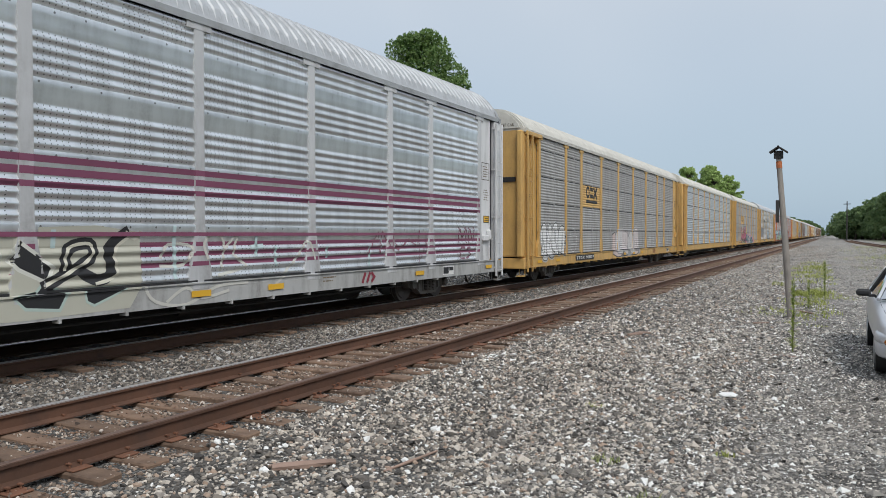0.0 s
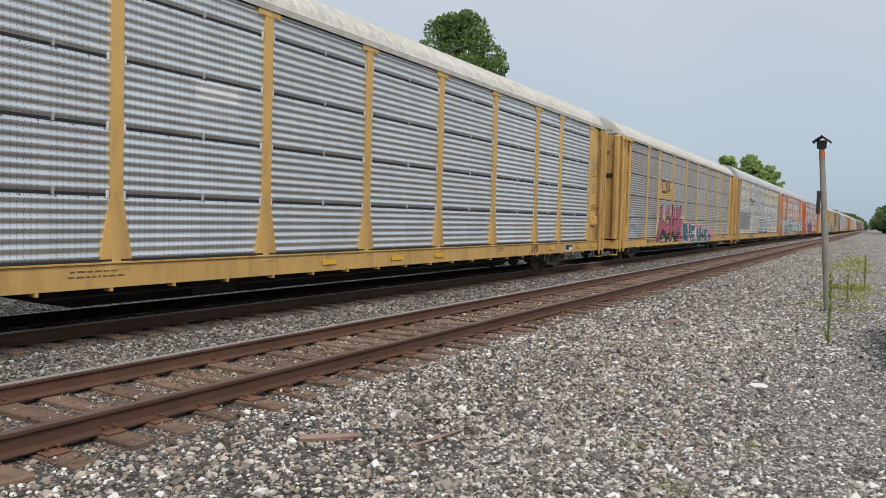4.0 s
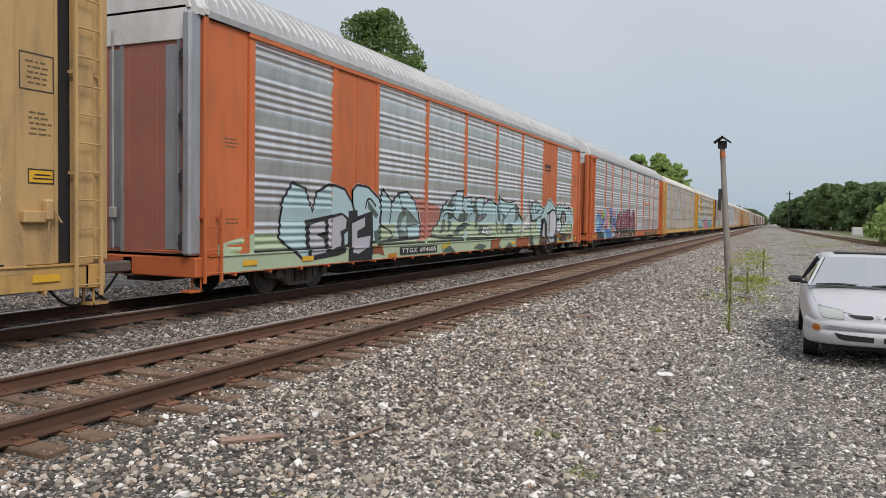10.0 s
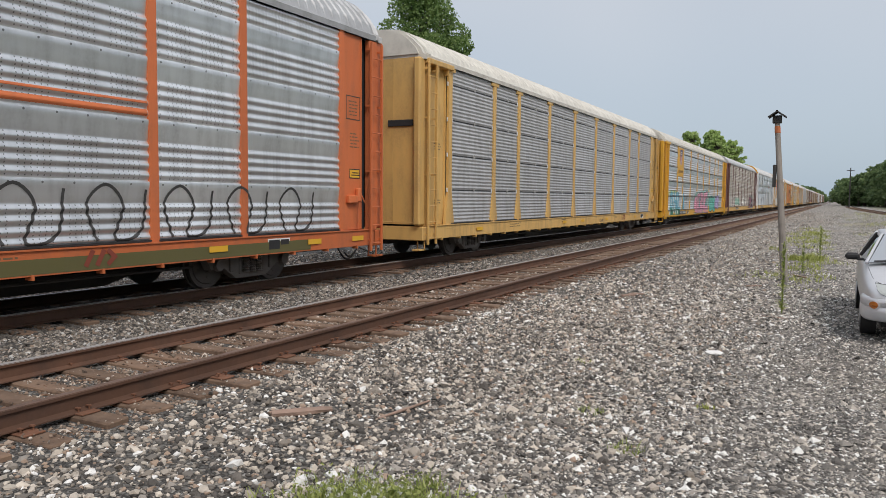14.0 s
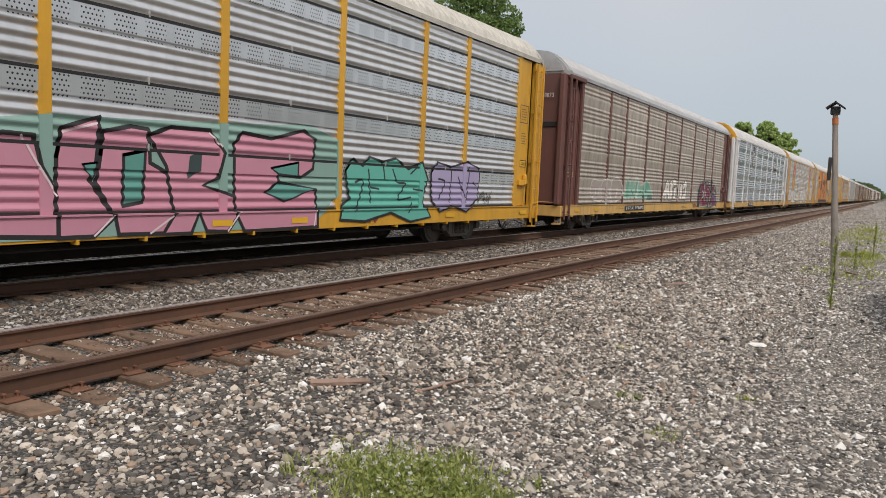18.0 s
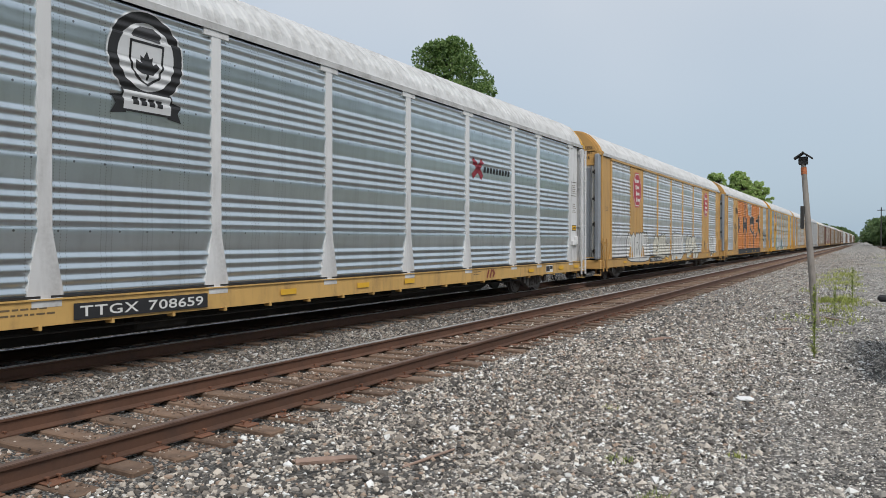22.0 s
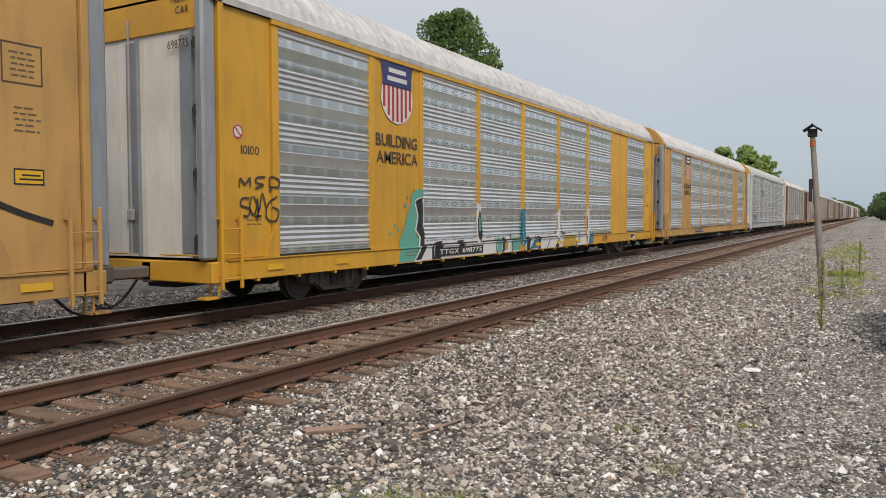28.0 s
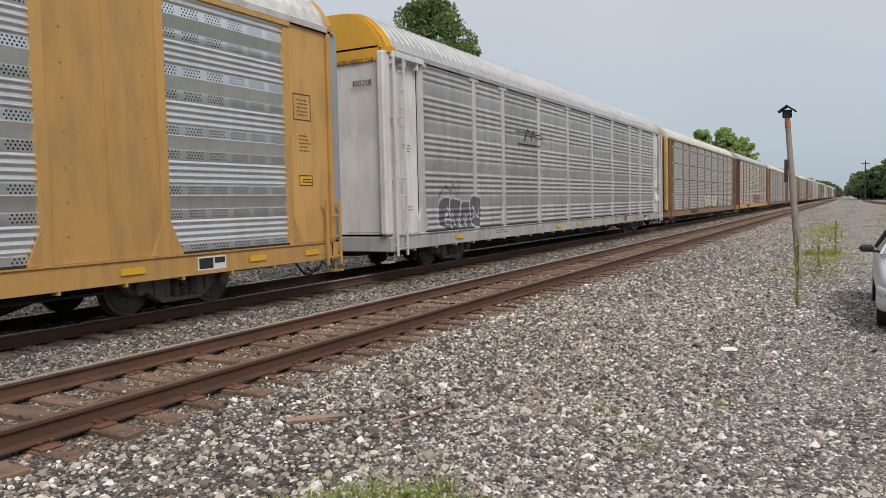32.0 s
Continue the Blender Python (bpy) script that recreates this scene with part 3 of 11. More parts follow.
def solid_mesh(width, ribs=1):
    bm = bmesh.new()
    box(bm, FACE - 0.06, SOLID, -width / 2, width / 2, PANEL_Z0, PANEL_Z1)
    for k in range(ribs):
        u = (k + 1) / (ribs + 1) * width - width / 2
        box(bm, SOLID, SOLID + 0.012, u - 0.012, u + 0.012, PANEL_Z0 + 0.02, PANEL_Z1 - 0.02)
    # rows of rivets
    for z in np.arange(1.3, 4.9, 0.46):
        for u in (-0.36, 0.36):
            tube(bm, (SOLID, u * width, z), (SOLID + 0.012, u * width, z), 0.016, 6)
    return mesh_of("solid_panel", bm, M_YELLOW)


def post_mesh(shape):
    bm = bmesh.new()
    outline = POST_SHAPES[shape]
    ring = outline + [(-u, z) for u, z in reversed(outline)]
    front = [bm.verts.new((POST, u * 0.97, z)) for u, z in ring]
    back = [bm.verts.new((FACE - 0.03, u, z)) for u, z in ring]
    bm.faces.new(front)
    bm.faces.new(back[::-1])
    for i in range(len(ring)):
        j = (i + 1) % len(ring)
        bm.faces.new((front[i], back[i], back[j], front[j]))
    if shape != "slim":
        box(bm, FACE - 0.02, POST + 0.008, -0.26, 0.26, 4.92, 5.03)
        box(bm, 1.50, POST + 0.03, -0.22, 0.22, 0.80, 0.93, None, 0.02)
    return mesh_of("post", bm, M_YELLOW)


def clip_mesh():
    bm = bmesh.new()
    box(bm, FACE, POST - 0.015, -0.022, 0.022, -0.055, 0.055, None, 0.006)
    return mesh_of("panel_clip", bm, M_WHITE)


def sill_mesh():
    bm = bmesh.new()
    extrude(bm, [(1.42, 0.56), (SILL_FACE, 0.58), (SILL_FACE, 0.90), (1.585, 0.905), (1.585, 0.925), (1.40, 0.925)], -13.3, 13.3)
    for u in np.arange(-12.6, 12.7, 1.05):
        box(bm, 1.44, SILL_FACE + 0.02, u - 0.02, u + 0.02, 0.53, 0.60)
    return mesh_of("side_sill", bm, M_YELLOW)


def roof_arc(crown=0.62):
    """Eave, chamfered shoulder and flat crown of a roof, from side to side."""
    half = [(1.56, 5.02), (1.575, 5.13), (1.50, 5.17), (1.42, 5.17 + crown * 0.22), (1.22, 5.17 + crown * 0.52), (1.00, 5.17 + crown * 0.76), (0.74, 5.17 + crown * 0.92), (0.38, 5.17 + crown * 0.99)]
    return half + [(0, 5.17 + crown)] + [(-x, z) for x, z in reversed(half)]


def roof_mesh(crown, pitch=0.27):
    """A shallow barrel of ribbed sheets."""
    arc = roof_arc(crown)
    bm = bmesh.new()
    rings = []
    y = -13.35
    while y <= 13.36:
        for dy, up in ((0.0, 0.0), (0.10, 0.0), (0.135, 0.042), (0.235, 0.042)):
            rings.append([bm.verts.new((x, y + dy, z + (up if 2 < i < len(arc) - 3 else 0))) for i, (x, z) in enumerate(arc)])
        y += pitch
    for a, b in zip(rings, rings[1:]):
        for i in range(len(arc) - 1):
            bm.faces.new((a[i], b[i], b[i + 1], a[i + 1]))
    bm.faces.new(rings[0])
    bm.faces.new(rings[-1][::-1])
    return mesh_of("roof", bm, M_ROOF)


def end_hood_mesh(crown):
    """The curved cap that closes the roof over an end door."""
    bm = bmesh.new()
    arc = roof_arc(crown)
    for y0, y1, grow in ((13.32, 13.42, 0.03), (13.42, 13.56, 0.0)):
        a = [bm.verts.new((x * (1 + grow * 0.3), y0, z + grow)) for x, z in arc]
        b = [bm.verts.new((x * (1 + grow * 0.3), y1, z + grow)) for x, z in arc]
        for i in range(len(arc) - 1):
            bm.faces.new((a[i], b[i], b[i + 1], a[i + 1]))
        bm.faces.new(a)
        bm.faces.new(b[::-1])
    return mesh_of("end_hood", bm, M_ROOF)


def end_side_mesh():
    """The plain side sheet beside an end door."""
    bm = bmesh.new()
    box(bm, 1.44, 1.50, 12.2, 13.30, PANEL_Z0, 5.02, None, 0.01)
    return mesh_of("end_panel", bm, M_YELLOW)


def lead_side_mesh():
    """The side sheet of the leading end: set back between the corner post and the first panel, with pressed edges."""
    bm = bmesh.new()
    box(bm, 1.36, 1.43, 12.2, 13.30, PANEL_Z0, 4.94, None, 0.01)
    for u in (12.26, 12.74):
        box(bm, 1.43, 1.455, u - 0.03, u + 0.03, PANEL_Z0 + 0.02, 4.92)
    return mesh_of("end_panel", bm, M_YELLOW)


def head_beam_mesh():
    bm = bmesh.new()
    box(bm, 1.38, 1.625, 12.08, 13.46, 4.93, 5.06, None, 0.015)
    for u in (12.35, 12.9):
        box(bm, 1.44, 1.60, u - 0.015, u + 0.015, 4.78, 4.93)
    return mesh_of("head_beam", bm, M_YELLOW)


def gusset_mesh():
    """A sloping stiffener at the foot of a post."""
    bm = bmesh.new()
    ring = [(0.07, 1.42), (0.30, 0.93), (0.07, 0.93)]
    a = [bm.verts.new((FACE + 0.02, u, z)) for u, z in ring]
    b = [bm.verts.new((POST + 0.012, u, z)) for u, z in ring]
    bm.faces.new(a)
    bm.faces.new(b)
    for i in range(3):
        j = (i + 1) % 3
        bm.faces.new((a[i], b[i], b[j], a[j]))
    return mesh_of("gusset", bm, M_YELLOW)


def chord_mesh():
    """The beam under the eave that ties the post heads together."""
    bm = bmesh.new()
    box(bm, 1.47, 1.562, -12.2, 12.2, 4.925, 5.018, None, 0.008)
    return mesh_of("top_chord", bm, M_YELLOW)


def skirt_mesh(low):
    """The lower edge of a gable in the colour of the roof end, over the door leaves."""
    bm = bmesh.new()
    box(bm, -1.315, 1.315, 13.565, 13.60, low, 5.20, None, 0.008)
    return mesh_of("door_header_skirt", bm, M_YELLOW)


def end_post_mesh():
    bm = bmesh.new()
    box(bm, 1.44, 1.56, 13.31, 13.42, 0.90, 5.02, None, 0.01)
    return mesh_of("end_post", bm, M_YELLOW)


def gap_panel_mesh():
    """The side sheet of the brake end: it stops short of the ladder, with a stiffened foot."""
    bm = bmesh.new()
    box(bm, 1.44, 1.50, 12.2, 12.86, PANEL_Z0, 5.02, None, 0.01)
    box(bm, 1.50, 1.515, 12.80, 12.85, PANEL_Z0 + 0.02, 5.0)
    return mesh_of("end_panel", bm, M_YELLOW)


def gap_mesh():
    # a black board that paints the shade of the open gap by the ladder
    bm = bmesh.new()
    box(bm, 1.28, 1.38, 12.80, 13.16, PANEL_Z0, 5.02)
    return mesh_of("end_gap", bm, M_GAPSHADE)


def ladder_sheet_mesh():
    bm = bmesh.new()
    box(bm, 1.42, 1.545, 13.10, 13.42, 0.90, 5.02, None, 0.02)
    return mesh_of("ladder_sheet", bm, M_YELLOW)


def brake_box_mesh():
    """The hand brake gear at the foot of the side sheet."""
    bm = bmesh.new()
    box(bm, 1.50, 1.60, 12.28, 12.60, 1.50, 1.66, None, 0.015)
    box(bm, 1.50, 1.62, 12.60, 12.72, 1.52, 1.82, None, 0.03)
    tube(bm, (1.58, 12.66, 1.78), (1.62, 12.82, 1.50), 0.014, 6)
    tube(bm, (1.58, 12.66, 1.52), (1.56, 12.63, 0.95), 0.012, 6)
    return mesh_of("brake_gear", bm, M_YELLOW)


def door_jamb_mesh():
    bm = bmesh.new()
    box(bm, 1.32, 1.51, 13.43, 13.72, 0.93, 5.06, None, 0.04)
    return mesh_of("door_jamb", bm, M_YELLOW)


def door_leaf_mesh():
    bm = bmesh.new()
    w = 0.648
    prof = [(0, 0), (0.004, 0.006), (w - 0.004, 0.006), (w, 0), (w, -0.05), (0, -0.05)]
    lo = [bm.verts.new((x, 13.56 + d, 0.95)) for x, d in prof]
    hi = [bm.verts.new((x, 13.56 + d, 5.08)) for x, d in prof]
    for i in range(len(prof)):
        j = (i + 1) % len(prof)
        bm.faces.new((lo[i], lo[j], hi[j], hi[i]))
    bm.faces.new(lo)
    bm.faces.new(hi)
    return mesh_of("door_leaf", bm, M_YELLOW)


def door_header_mesh(crown):
    """The gable over an end door."""
    bm = bmesh.new()
    arc = [(x * 0.93, z - 0.02) for x, z in roof_arc(crown)[2:-2]]
    a = [bm.verts.new((x, 13.47, z)) for x, z in arc]
    b = [bm.verts.new((x, 13.60, z)) for x, z in arc]
    bm.faces.new(a)
    bm.faces.new(b[::-1])
    for i in range(len(arc)):
        j = (i + 1) % len(arc)
        bm.faces.new((a[i], b[i], b[j], a[j]))
    return mesh_of("door_header", bm, M_YELLOW)


def latch_mesh():
    bm = bmesh.new()
    tube(bm, (0, 13.62, 1.0), (0, 13.62, 4.9), 0.02, 8)
    box(bm, -0.08, 0.08, 13.59, 13.66, 1.55, 1.75, None, 0.02)
    return mesh_of("door_latch", bm, M_SILL)


def hinge_mesh():
    bm = bmesh.new()
    tube(bm, (0, 13.70, -0.09), (0, 13.70, 0.09), 0.035, 8)
    box(bm, -0.09, 0.09, 13.66, 13.70, -0.05, 0.05, None, 0.008)
    return mesh_of("door_hinge", bm, M_UNDER)


def door_rib_mesh():
    """A broad pressed stiffener down a folding door leaf."""
    bm = bmesh.new()
    box(bm, -0.14, 0.14, 13.566, 13.585, 1.02, 4.55, None, 0.008)
    box(bm, -0.20, -0.17, 13.56, 13.64, 0.96, 4.60)
    return mesh_of("door_rib", bm, M_JAMB)


def brake_rod_mesh():
    bm = bmesh.new()
    tube(bm, (1.20, 13.66, 0.52), (1.05, 14.05, 0.30), 0.014, 6)
    tube(bm, (1.05, 14.05, 0.30), (0.55, 14.2, 0.42), 0.014, 6)
    return mesh_of("uncoupling_rod", bm, M_UNDER)


def end_window_mesh():
    bm = bmesh.new()
    box(bm, -1.24, -0.52, 13.57, 13.60, 3.40, 3.56, None, 0.01)
    return mesh_of("vent_slot", bm, M_GAPSHADE)


def ladder_mesh(short=False):
    bm = bmesh.new()
    top = 1.75 if short else 4.95
    for u in (13.05, 13.47):
        box(bm, 1.60, 1.655, u - 0.022, u + 0.022, 0.45, top, None, 0.005)
    z = 0.62
    while z < top:
        tube(bm, (1.63, 13.05, z), (1.63, 13.47, z), 0.013, 6)
        z += 0.40
    for zz in ((0.7, 1.6) if short else (0.7, 2.2, 3.6, 4.8)):
        for u in (13.05, 13.47):
            box(bm, 1.48, 1.63, u - 0.015, u + 0.015, zz - 0.02, zz + 0.02)
    return mesh_of("ladder", bm, M_YELLOW)


def end_platform_mesh():
    bm = bmesh.new()
    box(bm, -1.56, 1.56, 13.25, 13.62, 0.55, 0.90, None, 0.02)
    for s in (-1, 1):
        box(bm, s * 1.30, s * 1.52, 13.40, 13.70, 0.30, 0.335)
        box(bm, s * 1.30, s * 1.32, 13.42, 13.45, 0.30, 0.6)
        box(bm, s * 1.50, s * 1.52, 13.42, 13.45, 0.30, 0.6)
        tube(bm, (s * 1.45, 13.66, 1.0), (s * 0.4, 13.66, 1.0), 0.015, 6)
    return mesh_of("end_platform", bm, M_YELLOW)


def underframe_mesh():
    bm = bmesh.new()
    box(bm, -0.35, 0.35, -13.3, 13.3, 0.42, 0.86)
    outline = [(-8.1, 0.43), (-7.2, 0.20), (7.2, 0.20), (8.1, 0.43)]
    belly = [[bm.verts.new((x, y, z)) for y, z in outline] for x in (-0.45, 0.45)]
    for f in (belly[0], belly[1][::-1]):
        bm.faces.new(f)
    for i in range(4):
        j = (i + 1) % 4
        bm.faces.new((belly[0][i], belly[0][j], belly[1][j], belly[1][i]))
    box(bm, -1.42, 1.42, -13.3, 13.3, 0.80, 0.90)
    for u in np.arange(-12.0, 12.1, 2.0):
        box(bm, -1.40, 1.40, u - 0.06, u + 0.06, 0.56, 0.82)
    for s in (-1, 1):
        box(bm, s * 1.0 - 0.15, s * 1.0 + 0.15, -5.6, -4.6, 0.32, 0.62, None, 0.03)
        tube(bm, (s * 0.8, 1.6, 0.5), (s * 0.8, 2.9, 0.5), 0.17, 10)
        tube(bm, (s * 1.30, -8.2, 0.46), (s * 1.30, 8.2, 0.46), 0.022, 6)
    return mesh_of("underframe", bm, M_UNDER)


def coupler_mesh():
    bm = bmesh.new()
    box(bm, -0.09, 0.09, 13.6, 14.36, 0.60, 0.80, None, 0.03)
    box(bm, -0.15, 0.13, 14.33, 14.55, 0.56, 0.86, None, 0.04)
    box(bm, -0.12, 0.12, 13.35, 13.62, 0.52, 0.88, None, 0.02)
    return mesh_of("coupler", bm, M_TRUCK)


def hose_mesh():
    bm = bmesh.new()
    pts = []
    for k in range(9):
        t = k / 8
        pts.append(Vector((0.32 - 0.18 * t, 13.55 + 1.0 * t, 0.55 - 0.42 * math.sin(math.pi * min(1, t * 0.75)))))
    for a, b in zip(pts, pts[1:]):
        tube(bm, a, b, 0.022, 6)
    return mesh_of("air_hose", bm, M_UNDER)


WHEEL_R = 0.42


def wheelset_mesh():
    bm = bmesh.new()
    tube(bm, (-1.05, 0, 0), (1.05, 0, 0), 0.075, 10)
    for s in (-1, 1):
        for x0, x1, r0, r1 in ((0.70, 0.735, WHEEL_R + 0.025, WHEEL_R + 0.025), (0.735, 0.83, WHEEL_R, WHEEL_R - 0.006)):
            tube(bm, (s * x0, 0, 0), (s * x1, 0, 0), r0, 28, r1)
        tube(bm, (s * 0.83, 0, 0), (s * 0.85, 0, 0), WHEEL_R - 0.07, 28, WHEEL_R - 0.085)
        tube(bm, (s * 0.83, 0, 0), (s * 0.92, 0, 0), 0.15, 14, 0.12)
        for k in range(5):
            a = 2 * math.pi * k / 5
            tube(bm, (s * 0.85, 0.22 * math.cos(a), 0.22 * math.sin(a)), (s * 0.857, 0.22 * math.cos(a), 0.22 * math.sin(a)), 0.035, 8)
    return mesh_of("wheelset", bm, M_WHEEL)


def side_frame_mesh():
    bm = bmesh.new()
    outline = [(-1.12, 0.50), (-1.10, 0.58), (-0.60, 0.62), (-0.38, 0.74), (0.38, 0.74), (0.60, 0.62), (1.10, 0.58), (1.12, 0.50),
               (1.02, 0.34), (0.72, 0.36), (0.40, 0.15), (-0.40, 0.15), (-0.72, 0.36), (-1.02, 0.34)]
    for x0, x1, k in ((0.93, 1.08, 1.0),):
        a = [bm.verts.new((x0, y, z)) for y, z in outline]
        b = [bm.verts.new((x1, y * 0.985, z)) for y, z in outline]
        bm.faces.new(a)
        bm.faces.new(b[::-1])
        for i in range(len(outline)):
            j = (i + 1) % len(outline)
            bm.faces.new((a[i], b[i], b[j], a[j]))
    for s in (-1, 1):
        tube(bm, (1.06, s * 0.865, 0.42), (1.16, s * 0.865, 0.42), 0.11, 12, 0.10)
        box(bm, 1.06, 1.11, s * 0.52 - 0.05, s * 0.52 + 0.05, 0.28, 0.58, None, 0.01)
        box(bm, 1.06, 1.10, s * 0.30 - 0.03, s * 0.30 + 0.03, 0.22, 0.70, None, 0.01)
    return mesh_of("side_frame", bm, M_TRUCK)


def spring_mesh():
    """A coil spring as one ribbed barrel."""
    bm = bmesh.new()
    rows = []
    for k in range(15):
        r, z = (0.078 if k % 2 else 0.058), 0.24 + 0.020 * k
        rows.append([bm.verts.new((1.10 + r * math.cos(a), r * math.sin(a), z)) for a in (2 * math.pi * i / 10 for i in range(10))])
    for a, b in zip(rows, rows[1:]):
        for i in range(10):
            bm.faces.new((a[i], a[(i + 1) % 10], b[(i + 1) % 10], b[i]))
    bm.faces.new(rows[0])
    bm.faces.new(rows[-1])
    return mesh_of("spring", bm, M_TRUCK)


def seam_mesh(width, high):
    bm = bmesh.new()
    # a black strip set into an open slot to stand for its shade
    box(bm, FACE - 0.09, FACE + 0.012, -width / 2, width / 2, -high / 2, high / 2)
    return mesh_of("panel_seam", bm, M_GAPSHADE)


def tab_mesh():
    bm = bmesh.new()
    box(bm, FACE, FACE + 0.05, -0.014, 0.014, -0.05, 0.05, None, 0.005)
    return mesh_of("panel_tab", bm, M_SILL)


def bolster_mesh():
    bm = bmesh.new()
    box(bm, -1.0, 1.0, -0.20, 0.20, 0.40, 0.62, None, 0.03)
    for s in (-1, 1):
        box(bm, s * 0.6 - 0.35, s * 0.6 + 0.35, -0.50, -0.44, 0.22, 0.36)
        box(bm, s * 0.6 - 0.35, s * 0.6 + 0.35, 0.44, 0.50, 0.22, 0.36)
    return mesh_of("bolster", bm, M_TRUCK)


ME = {}
for kind in PROFILES:
    ME[kind, "long"] = panel_mesh(kind, 2.9 - 0.14)
    ME[kind, "short"] = panel_mesh(kind, 1.95 - 0.14)
ME["solid", "long"], ME["solid", "short"] = solid_mesh(2.9 - 0.14, 2), solid_mesh(1.95 - 0.14, 1)
for shape in POST_SHAPES:
    ME["post", shape] = post_mesh(shape)
ME["clip"] = clip_mesh()
for tall, crown in ((False, 0.66), (True, 0.86)):
    ME["far_roof", tall] = roof_mesh(crown, 1.35)
    ME["roof", tall], ME["hood", tall], ME["header", tall] = roof_mesh(crown), end_hood_mesh(crown), door_header_mesh(crown)
ME["sill"], ME["end_panel"] = sill_mesh(), end_side_mesh()
ME["lead_panel"], ME["head_beam"], ME["gusset"] = lead_side_mesh(), head_beam_mesh(), gusset_mesh()
ME["chord"], ME["hinge"], ME["door_rib"] = chord_mesh(), hinge_mesh(), door_rib_mesh()
ME["skirt"], ME["low_skirt"] = skirt_mesh(4.86), skirt_mesh(4.62)
ME["ladder"], ME["short_ladder"] = ladder_mesh(), ladder_mesh(True)
ME["gap_panel"], ME["gap"], ME["ladder_sheet"], ME["brake"] = gap_panel_mesh(), gap_mesh(), ladder_sheet_mesh(), brake_box_mesh()
ME["end_post"], ME["door_jamb"], ME["door_leaf"] = end_post_mesh(), door_jamb_mesh(), door_leaf_mesh()
ME["latch"], ME["rod"], ME["vent_slot"] = latch_mesh(), brake_rod_mesh(), end_window_mesh()
ME["platform"], ME["under"], ME["coupler"], ME["hose"] = end_platform_mesh(), underframe_mesh(), coupler_mesh(), hose_mesh()
ME["wheelset"], ME["side_frame"], ME["spring"], ME["bolster"] = wheelset_mesh(), side_frame_mesh(), spring_mesh(), bolster_mesh()
ME["tab"] = tab_mesh()
for size, width in (("long", 2.76), ("short", 1.81)):
    ME["thin_seam", size], ME["thick_seam", size] = seam_mesh(width, 0.030), seam_mesh(width, 0.044)

TURN = pose(0, 0, 0, 0, 0, 180)
MIRROR = Matrix.Diagonal((1, -1, 1, 1))
BAYS = [((a + b) / 2, "short" if b - a < 2.5 else "long") for a, b in zip(POSTS, POSTS[1:])]
wheelsets = {}


